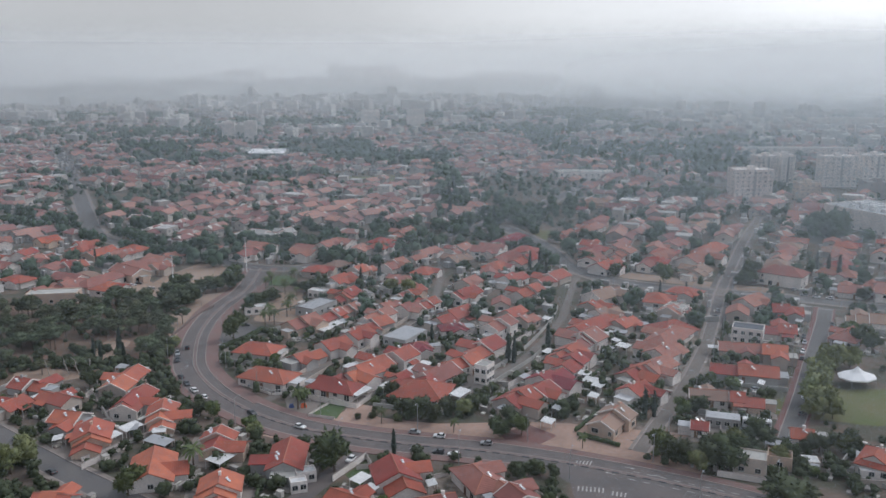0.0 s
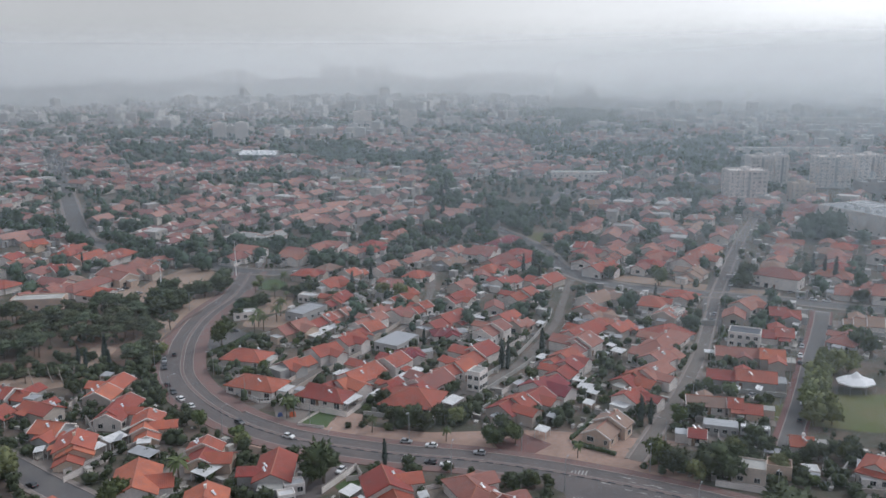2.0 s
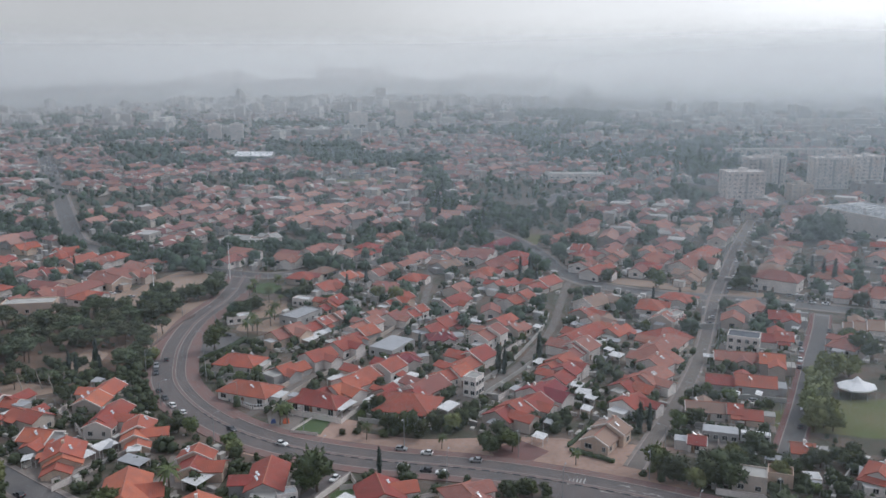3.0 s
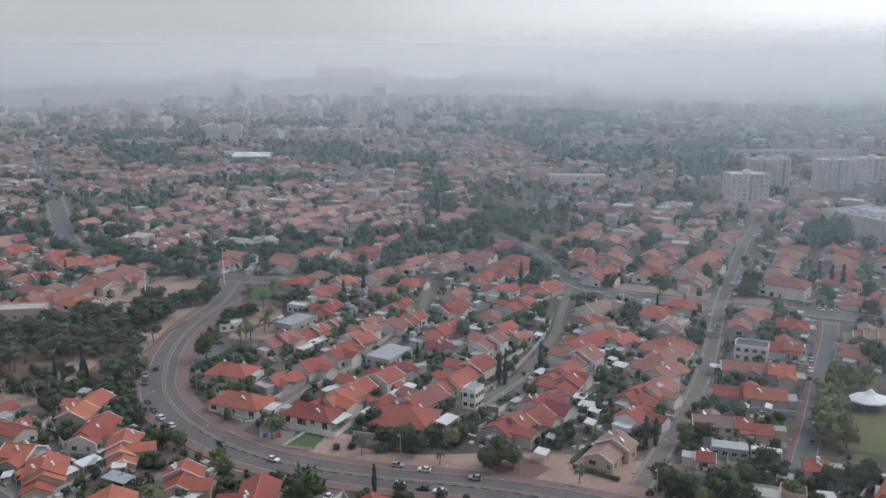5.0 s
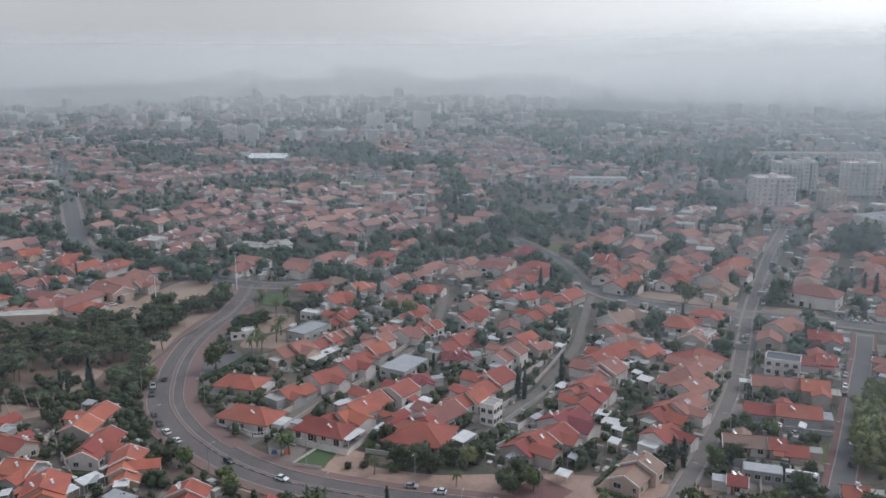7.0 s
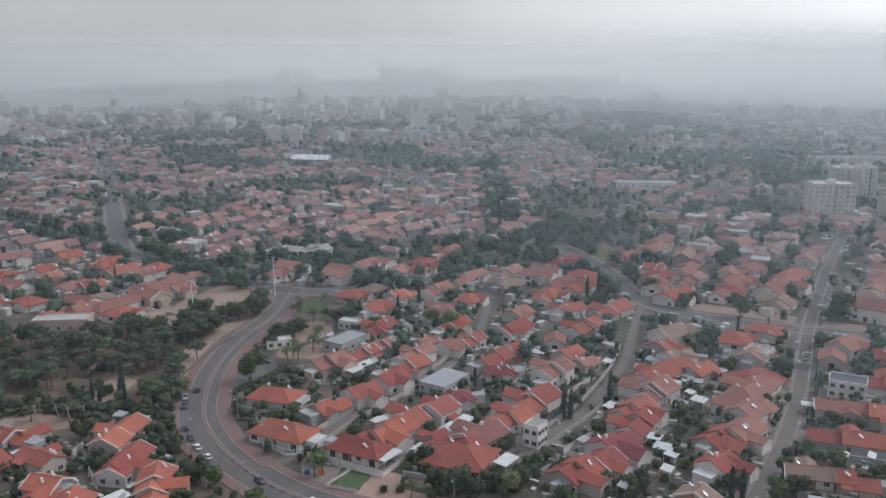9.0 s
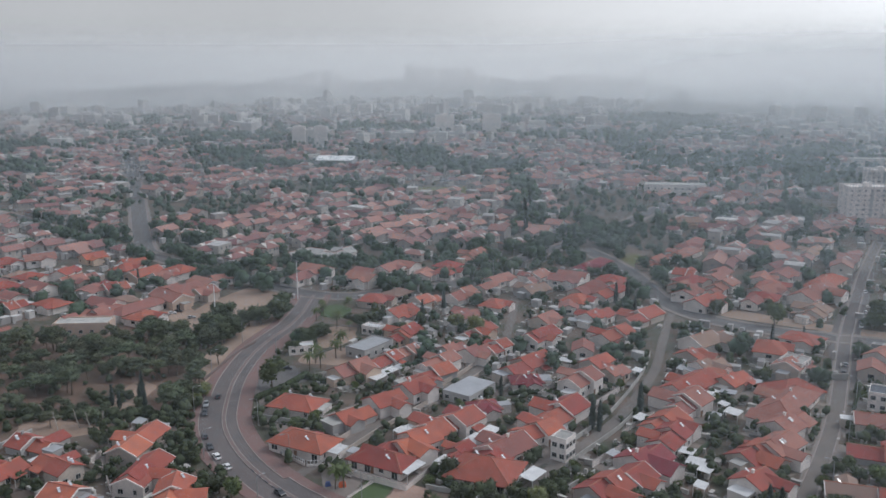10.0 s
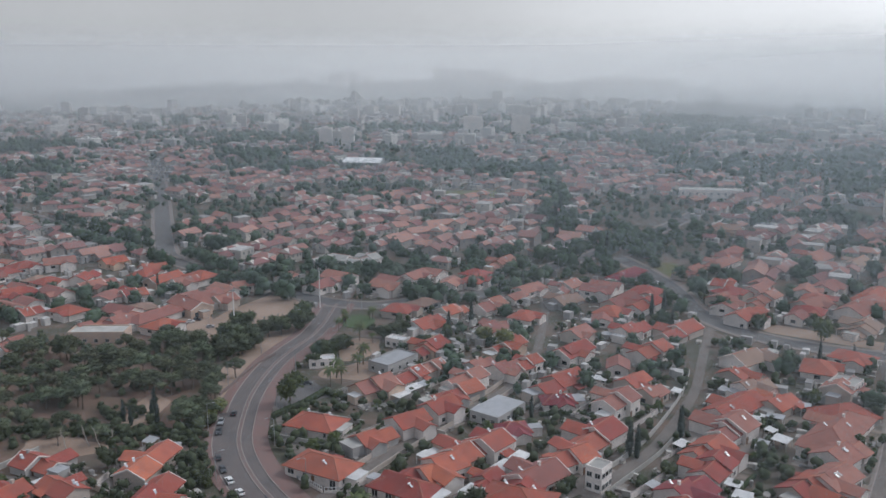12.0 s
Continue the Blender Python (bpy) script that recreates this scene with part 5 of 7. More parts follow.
def plain_house(kind, L, w, ridge, roof, wall):
    """A small house with few windows, to be repeated."""
    root = new("house")
    rise = w * 0.24
    eave = ridge - rise
    if kind == "h":
        g = Geo()
        g.box(-L / 2, L / 2, -w / 2, w / 2, -0.3, eave)
        part("wall", g.mesh("wall", WALLS[wall]), root)
        part("roof", hip_roof(L, w, eave, rise).mesh("roof", ROOFS[roof]), root)
    else:
        part("wall", gable_walls(L, w, eave, rise).mesh("wall", WALLS[wall]), root)
        part("roof", gable_roof(L, w, eave, rise).mesh("roof", ROOFS[roof]), root)
    for px, side in ((-L * 0.25, 0), (L * 0.25, 0), (0.0, 3)):
        off = w / 2 if side == 0 else L / 2
        m0 = Matrix.Rotation(radians(90 * side), 4, "Z") @ Matrix.Translation((px, -off - 0.03, max(0.9, eave - 2.2)))
        part("window", WINDOWS[2][1], root, "", m0)
    if L > 11:
        ww, wr = w * 0.6, w * 0.6 * 0.24
        m = Matrix.Translation((L * 0.2, -w * 0.45, 0)) @ Matrix.Rotation(radians(90), 4, "Z")
        part("wing_wall", gable_walls(w * 0.5, ww, eave - 0.2, wr).mesh("wing_wall", WALLS[wall]), root, "", m)
        part("wing_roof", gable_roof(w * 0.5, ww, eave - 0.2, wr, 0.4).mesh("wing_roof", ROOFS[roof]), root, "", m)
    tagged(root, f"small {WALL_WORDS[wall]} house with {ROOF_WORDS[roof]} tile roof", "house", "houses of the quarter")
    return root


# mostly muted roofs, their colour imitating haze at this range
SHAPES = [("g", 12, 9, 6.0, 2, 0), ("g", 10, 8, 5.2, 2, 1), ("h", 12, 10, 6.2, 1, 0), ("g", 14, 9, 6.6, 2, 0), ("h", 11, 9, 5.4, 4, 2), ("g", 13, 10, 6.8, 2, 0), ("g", 9, 7, 5.0, 2, 0), ("h", 12, 10, 6.6, 1, 1)]
walls_far, roofs_far, flats_far, glass_far = Geo(), Geo(), Geo(), Geo()
near_count = 0
taken = set()
for y, x in spots:
    if not clear_of(x, y, 5.4 if y < 400 else 4.4):
        continue
    turn = rf.choice((62, 62, -28, -28, 45, 80)) + rf.uniform(-9, 9)
    c, s = math.cos(radians(turn)), math.sin(radians(turn))
    k = rf.randrange(len(SHAPES))
    kind, L, w, ridge, roof, wall = SHAPES[k]
    if near_count < 128:
        HOUSE_BOXES.append((x, y, c, s, L / 2, w / 2))
        m = pose(x, y, 0, 0, 0, turn)
        if len(PROTO) < len(SHAPES):
            k = len(PROTO)
            kind, L, w, ridge, roof, wall = SHAPES[k]
            PROTO.append(plain_house(*SHAPES[k]))
            PROTO[-1].matrix_world = m
        else:
            copy_thing(PROTO[k], m @ Matrix.Diagonal((rf.uniform(0.95, 1.2), rf.uniform(0.95, 1.15), rf.uniform(0.72, 1.0), 1)))
        near_count += 1
        continue
    if rf.random() < 0.06:
        continue
    taken.add((int(x // 6), int(y // 6)))
    L, w, ridge = L * rf.uniform(0.7, 1.1), w * rf.uniform(0.7, 1.05), ridge * rf.uniform(0.8, 1.2)
    m = pose(x, y, 0, 0, 0, turn)
    rise = w * 0.24
    if rf.random() < 0.10 + 0.45 * min(1, max(0, (y - 900) / 600)):
        g = Geo()
        hh = rf.uniform(3.2, 7) * (1 if y < 1100 else 1.5)
        g.box(-L / 2, L / 2, -w / 2, w / 2, -0.3, hh)
        walls_far.add(g.moved(m).v, g.f)
        g = Geo()
        g.box(-L / 2 - 0.1, L / 2 + 0.1, -w / 2 - 0.1, w / 2 + 0.1, hh, hh + 0.2)
        flats_far.add(g.moved(m).v, g.f)
    else:
        g = gable_walls(L, w, ridge - rise, rise).moved(m)
        walls_far.add(g.v, g.f)
        g = (gable_roof if kind == "g" else hip_roof)(L, w, ridge - rise, rise).moved(m)
        roofs_far.add(g.v, g.f)
    if y < 950:
        g = Geo()
        for px in (-L * 0.28, 0.1 * L, L * 0.34):
            g.box(px - 0.6, px + 0.6, -w / 2 - 0.05, w / 2 + 0.05, max(0.9, ridge - rise - 2.0), max(2.1, ridge - rise - 0.8))
        g.box(-L / 2 - 0.05, L / 2 + 0.05, -0.6, 0.6, max(0.9, ridge - rise - 2.0), max(2.1, ridge - rise - 0.8))
        glass_far.add(g.moved(m).v, g.f)

blocks_far = Geo()
# rows of pale flats on the east side
BLOCKS = [(rf.uniform(300, 640), rf.uniform(900, 1500)) for _ in range(30)]
for x, y in BLOCKS + [(rf.uniform(-0.55, -0.1) * q, q) for q in (1040, 1080, 1100, 1150, 1180, 1210, 1230, 1260, 1290, 1330)]:
    hh, L, w = rf.choice((9, 9, 12, 12, 15)), rf.uniform(14, 34), rf.uniform(11, 15)
    m = pose(x, y, 0, 0, 0, rf.choice((2, -4, 8, 62, -28, 74)))
    g = Geo()
    g.box(-L / 2, L / 2, -w / 2, w / 2, -0.5, hh)
    g.box(-3, 1, -2, 2, hh, hh + 2.5)
    blocks_far.add(g.moved(m).v, g.f)
    g = Geo()
    for k in range(int(hh / 3)):
        for b in range(int(L / 4)):
            px = (b + 0.5) * L / int(L / 4) - L / 2
            g.box(px - 0.8, px + 0.8, -w / 2 - 0.06, w / 2 + 0.06, k * 3 + 0.9, k * 3 + 2.3)
    if y < 1020:
        glass_far.add(g.moved(m).v, g.f)
def rise(x, y):
    """The low built-up hill at the back of the town."""
    return 28 * math.exp(-((x + 230) / 330) ** 2 - ((y - 2260) / 260) ** 2) + 28 * math.exp(-((x + 860) / 270) ** 2 - ((y - 2320) / 260) ** 2) + 20 * math.exp(-((x - 260) / 260) ** 2 - ((y - 2330) / 260) ** 2)


g = Geo()
g.v = [(x, y, rise(x, y) - 0.9) for y in range(1680, 2901, 20) for x in range(-1700, 1021, 40)]
g.f = [(j * 69 + i, j * 69 + i + 1, (j + 1) * 69 + i + 1, (j + 1) * 69 + i) for j in range(60) for i in range(68)]
tagged(new("far_rise", g.mesh("far_rise", GROUND)), "low hazy hill under the far town", "hill", kind="structure")
# far apartment blocks, growing denser and taller towards the towers of the centre
for turn in range(1650):
    y = 1050 + 1650 * rf.random() ** 0.75
    x = rf.uniform(-0.76, 0.58) * y
    if turn >= 1000:
        x, y = rf.gauss(-350, 420), rf.uniform(1800, 2300)
    if inside(BELTS, x, y, 10) or (y < 1350 and rf.random() < 0.65):
        continue
    hh, L, w = rf.choice((9, 9, 12, 12, 15, 18, 27)), rf.uniform(12, 32), rf.uniform(10, 15)
    if y > 1500:
        hh *= rf.choice((0.8, 1.0, 1.2, 1.45)) * (1.25 if abs(x / y + 0.1) < 0.2 else 0.9)
    hh = min(hh, 18 if y < 1400 else 24 if y < 1850 else 60)
    if turn >= 1000 or rise(x, y) > 12:
        hh = min(hh, 21)
    m = pose(x, y, rise(x, y), 0, 0, rf.choice((0, 62, -28, 12, 80)))
    g = Geo()
    g.box(-L / 2, L / 2, -w / 2, w / 2, -2.5, hh)
    g.box(-2, 2, -2, 2, hh, hh + 2.5)
    blocks_far.add(g.moved(m).v, g.f)
    g = Geo()
    for k in range(int(hh / 3)):
        for b in range(int(L / 4)):
            px = (b + 0.5) * L / int(L / 4) - L / 2
            g.box(px - 0.8, px + 0.8, -w / 2 - 0.06, w / 2 + 0.06, k * 3 + 0.9, k * 3 + 2.3)
    if y < 1020:
        glass_far.add(g.moved(m).v, g.f)
clutter = Geo()
for y, x in spots:
    if 330 < y < 1300:
        for _ in range(2):
            cx, cy = x + rf.uniform(-8, 8), y + rf.uniform(-8, 8)
            if y < 640 and not clear_of(cx, cy, 1.2):
                continue
            a, b, hh = rf.uniform(0.7, 2.2), rf.uniform(0.6, 1.6), rf.uniform(1.8, 3.2)
            g = Geo()
            g.box(-a, a, -b, b, hh - 0.15, hh)
            g.box(-a + 0.1, a - 0.1, -b + 0.1, b - 0.1, -0.1, hh - 0.15)
            g.moved(pose(cx, cy, 0, 0, 0, rf.choice((62, -28)) + rf.uniform(-8, 8)))
            clutter.add(g.v, g.f)
tagged(new("yard_sheds", clutter.mesh("yard_sheds", FAR_FLAT)), "small pale sheds and tanks in the far yards", "sheds", kind="stuff")
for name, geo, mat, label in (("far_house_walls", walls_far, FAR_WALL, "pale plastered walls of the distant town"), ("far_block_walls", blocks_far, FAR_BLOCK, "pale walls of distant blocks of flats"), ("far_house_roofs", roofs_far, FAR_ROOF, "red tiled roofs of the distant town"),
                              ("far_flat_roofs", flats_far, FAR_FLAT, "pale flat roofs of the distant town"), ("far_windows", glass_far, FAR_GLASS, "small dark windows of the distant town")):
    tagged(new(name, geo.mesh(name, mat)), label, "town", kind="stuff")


g = Geo()
g.box(-0.75, 0.75, -0.03, 0.05, 0, 1.3)
APT_GLASS = material("flat_window", (0.27, 0.275, 0.28), 0.4, vary=0.5)
APT_PANE = g.mesh("window", APT_GLASS)


def apartment(x, y, turn, L, w, storeys, label, wall=0, bays=6, windows=True, h=3.0):
    """A block of flats with separate windows, balconies and roof works."""
    root = new("apartment_building")
    root.matrix_world = pose(x, y, 0, 0, 0, turn)
    tagged(root, label, "apartment building", "apartment blocks")
    H = storeys * h
    ra = random.Random(x)
    g = Geo()
    g.box(-L / 2, L / 2, -w / 2, w / 2, -0.5, H)
    part("wall", g.mesh("wall", WALLS[wall]), root)
    g = Geo()
    for y0 in (-w / 2, w / 2 - 0.3):
        g.box(-L / 2, L / 2, y0, y0 + 0.3, H, H + 0.9)
    for x0 in (-L / 2, L / 2 - 0.3):
        g.box(x0, x0 + 0.3, -w / 2 + 0.3, w / 2 - 0.3, H, H + 0.9)
    part("parapet", g.mesh("parapet", WALLS[wall]), root)
    g = Geo()
    g.box(-2.5, 2.5, -2, 2, H, H + 2.8)
    part("stair_head", g.mesh("stair_head", WALLS[wall]), root)
    for tx in (-L * 0.3, L * 0.2, L * 0.34):
        part("water_tank", TANK_ME, root, "white water tank", Matrix.Translation((tx, 1.0, H + 0.25)))
    if windows:
        for k in range(storeys):
            for b in range(bays):
                px = (b + 0.5) * L / bays - L / 2
                wide = Matrix.Diagonal((ra.choice((0.6, 0.8, 1.0, 1.5)), 1, ra.choice((0.75, 1.0, 1.0)), 1))
                part("window", APT_PANE, root, "", Matrix.Translation((px + ra.uniform(-0.4, 0.4), -w / 2 - 0.05, k * h + 0.95)) @ wide)
            for b in range(2):
                for side in (270,):
                    m0 = Matrix.Rotation(radians(side), 4, "Z")
                    part("window", APT_PANE, root, "", m0 @ Matrix.Translation(((b - 0.5) * w / 2, -L / 2 - 0.05, k * h + 0.95)))
        if storeys > 6:
            g = Geo()
            g.box(-0.9, 0.9, -w / 2 - 0.06, -w / 2 + 0.1, 2.5, H - 0.6)
            part("stair_window", g.mesh("stair_window", APT_GLASS), root, "tall dark glazed stair strip", Matrix.Translation((L * 0.02, 0, 0)))
        for k in range(1, storeys):
            g = Geo()
            px = L * (0.28 if k % 2 else 0.25)
            g.box(px - 2.2, px + 2.2, -w / 2 - 1.4, -w / 2, k * h - 0.1, k * h + 0.1)
            g.box(px - 2.2, px + 2.2, -w / 2 - 1.4, -w / 2 - 1.28, k * h + 0.1, k * h + 1.0)
            part("balcony", g.mesh("balcony", WALLS[wall]), root)
    return root


apartment(212, 624, 2, 27, 17, 8, "white eight-storey block of flats with balconies", 0, 7)
apartment(252, 709, 2, 18, 15, 8, "grey-white tall block of flats", 0, 5)
apartment(270, 716, 2, 11, 18, 8, "narrow white block of flats with a dark stair strip", 0, 2)
apartment(260, 641, 4, 16, 12, 4, "low pale block of flats", 1, 4)
apartment(309, 706, 4, 27, 15, 8, "wide grey-white block of flats", 0, 6)
apartment(342, 715, 4, 24, 16, 8, "pale tower block of flats", 0, 5)
apartment(314, 646, 4, 22, 14, 4, "low grey block of flats beside trees", 2, 4)
apartment(-249, 1075, 10, 15, 14, 8, "far pale tower block", 0, 3, False)
apartment(-285, 1110, 10, 16, 14, 7, "far pale block of flats", 0, 3, False)
apartment(-54, 1262, 8, 24, 16, 9, "far white tower block", 0, 3, False)
apartment(-122, 1290, 8, 26, 16, 8, "far grey tower block", 0, 3, False)
for x, hh, ww in ((-300, 84, 20), (-272, 80, 22), (-245, 78, 26), (-212, 76, 28), (-180, 76, 24), (-150, 80, 26), (-125, 60, 30), (-80, 56, 34), (-560, 64, 24), (-530, 72, 24), (-500, 74, 26), (-475, 60, 20), (-640, 54, 30),
                  (58, 62, 24), (88, 60, 20), (138, 64, 22), (168, 62, 24), (215, 54, 26), (250, 56, 26), (-420, 50, 40), (-370, 52, 40)):
    apartment(x, 2140 + (x * 37) % 90, 8, ww, 18, hh // 3, "hazy distant high-rise tower", 0, 3, False)
mall = flat_building(265, 527, -66, 64, 40, 12, "large pale shopping hall with striped roof", 0, GREY_SHEET, 1, 12, "hall", "hall")
for i in range(4):
    g = Geo()
    g.box(-1.5, 1.5, -7, 7, 0, 0.9)
    ob = new("roof_light", g.mesh("roof_light", WHITE_SHEET))
    ob.matrix_world = pose(265, 527, 12.06, 0, 0, -66) @ pose(-26 + i * 5.5, 6 - i, 0)
    tagged(ob, "long white roof light on the shopping hall", "roof light", "roof lights of the hall")
for i in range(9):
    g = Geo()
    g.box(-1.6, 1.6, -1.1, 1.1, 0, 1.5)
    g.box(-1.2, 1.2, -0.8, 0.8, 1.5, 1.8)
    part("roof_unit", g.mesh("roof_unit", WHITE_SHEET), mall, "white air-handling unit", pose(-16 + i * 5.2, -14 + (i % 3) * 3, 12.06, 0, 0, 0))
hall = flat_building(-191, 903, -3, 36, 24, 6, "low sports hall with a bright white roof", 2, BRIGHT_SHEET, 1, 6, "hall", "hall", 0)
part("pitched_roof", gable_roof(37, 26, 6.2, 3.2, 0.4).mesh("pitched_roof", BRIGHT_SHEET), hall, "bright white metal roof")
flat_building(575, 1290, -4, 110, 14, 13, "long pale row of flats", 0, CONCRETE, 3, 8, "apartment building", "apartment_building")
flat_building(112, 738, -3, 46, 13, 8, "long white school building", 0, CONCRETE, 2, 9, "school", "school")
flat_building(358, 905, -3, 116, 14, 10, "long pale row of flats", 0, CONCRETE, 3, 14, "apartment building", "apartment_building")

# ---- far trees ----
crowns = []
for k in range(6):
    g = Geo()
    r = random.Random(k)
    for i in range(4 if k < 3 else 3):
        w, d = r.uniform(0, 6.28), r.uniform(0.3, 1.6)
        rad = r.uniform(1.3, 2.1)
        c = (d * math.cos(w), d * math.sin(w), r.uniform(2.0, 4.4))
        pts = lump(g, c, (rad, rad, rad * r.uniform(0.65, 1.0)), k * 9 + i, ICO1, 0.5)
        if k < 3:
            sprigs(g, pts, r, 60, 0.42, c)
    crowns.append((np.array(g.v), np.array(g.f)))


def tree_mass(name, places, label, mat=FAR_LEAF):
    """Many distant crowns in one mesh."""
    vs, fs, n = [], [], 0
    for x, y, s, far in places:
        v, f = crowns[rf.randrange(3) + (3 if far else 0)]
        w = rf.uniform(0, 6.28)
        cw, sw = math.cos(w) * s, math.sin(w) * s
        vs.append(np.column_stack((x + v[:, 0] * cw - v[:, 1] * sw, y + v[:, 0] * sw + v[:, 1] * cw, v[:, 2] * s * rf.uniform(0.8, 1.25) - 0.4)))
        fs.append(f + n)
        n += len(v)
    me = bpy.data.meshes.new(name)
    me.from_pydata(np.concatenate(vs).tolist(), [], np.concatenate(fs).tolist())
    me.materials.append(mat)
    me.polygons.foreach_set("use_smooth", [True] * len(me.polygons))
    me.update()
    tagged(new(name, me), label, "trees", kind="stuff")


belt_trees, street_trees = list(FAR_TREES), []
for cx, cy, rx, ry in BELTS:
    for _ in range(int(rx * ry * 3.14 / 38)):
        a, d = rf.uniform(0, 6.28), 1.15 * math.sqrt(rf.random())
        x, y = cx + rx * d * math.cos(a) * 1.05, cy + ry * d * math.sin(a) * 1.05
        if clear_of(x, y, 1.0, False) and rf.random() < 0.55 + noise.noise(Vector((x * 0.03, y * 0.03, 8.0))):
            belt_trees.append((x, y, rf.uniform(0.9, 1.7), y > 700))
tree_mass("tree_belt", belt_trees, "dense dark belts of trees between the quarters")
tries = 0
while len(street_trees) < 8000:
    tries += 1
    y = 330 + 2000 * rf.random() ** 1.2
    x = rf.uniform(-0.76, 0.58) * y
    dens = noise.noise(Vector((x * 0.009, y * 0.007, 4.0)))
    if rf.random() > 0.5 + dens * 1.25 or inside(OPEN, x, y) or (int(x // 6), int(y // 6)) in taken:
        continue
    if y < 640 and (not clear_of(x, y, 0.8) or rf.random() > 0.6 + max(0, (y - 400) / 250)):
        continue
    if y < 640 and any(not clear_of(x, y - q, 0.4, False) for q in (-3, 4, 9)):
        continue
    street_trees.append((x, y, rf.uniform(0.5, 1.35) * (1.3 if y > 800 else 1.0), y > 600))
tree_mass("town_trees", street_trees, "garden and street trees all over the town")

# ---- gardens of the near houses: walls, paving, hedges, sheds, shrubs ----
ry_ = random.Random(21)


def garden_wall(x0, y0, x1, y1, h, mat, label):
    d = Vector((x1 - x0, y1 - y0))
    L = d.length
    g = Geo()
    g.box(0, L, -0.1, 0.1, -0.3, h)
    root = new("garden_wall", g.mesh("garden_wall", mat))
    root.matrix_world = pose(x0, y0, 0, 0, 0, math.degrees(math.atan2(d.y, d.x)))
    tagged(root, label, "wall", "garden walls")
    g = Geo()
    g.box(-0.06, L + 0.06, -0.17, 0.17, h, h + 0.08)
    part("coping", g.mesh("coping", KERB if mat is not CONCRETE else CONCRETE), root)


def hedge(x, y, turn, L, h=1.5, w=1.0):
    g = Geo()
    n = max(2, int(L / 0.8))
    rr = random.Random(int(x * 7 + y * 13))
    for i in range(n):
        lump(g, ((i + 0.5) * L / n - L / 2, rr.uniform(-0.12, 0.12), h * 0.45), (0.72, w * 0.6, h * 0.58), rr.randrange(999), ICO1, 0.35)
    ob = new("hedge", g.mesh("hedge", HEDGE))
    ob.matrix_world = pose(x, y, 0, 0, 0, turn)
    tagged(ob, "clipped dark green garden hedge", "hedge", "garden hedges")


def pergola(x, y, turn, L, w, mat, label):
    root = new("awning")
    root.matrix_world = pose(x, y, 0, 0, 0, turn)
    tagged(root, label, "awning", "yard awnings")
    g = Geo()
    g.add([(-L / 2, -w / 2, 2.3), (L / 2, -w / 2, 2.3), (L / 2, w / 2, 2.65), (-L / 2, w / 2, 2.65), (-L / 2, -w / 2, 2.38), (L / 2, -w / 2, 2.38), (L / 2, w / 2, 2.73), (-L / 2, w / 2, 2.73)],
          [(3, 2, 1, 0), (4, 5, 6, 7), (0, 1, 5, 4), (1, 2, 6, 5), (2, 3, 7, 6), (3, 0, 4, 7)])
    part("roof_sheet", g.mesh("roof_sheet", mat), root)
    for sx in (-1, 1):
        for sy in (-1, 1):
            g = Geo()
            g.box(sx * (L / 2 - 0.15) - 0.06, sx * (L / 2 - 0.15) + 0.06, sy * (w / 2 - 0.15) - 0.06, sy * (w / 2 - 0.15) + 0.06, -0.1, 2.33 if sy < 0 else 2.62)
            part("post", g.mesh("post", FRAME), root)


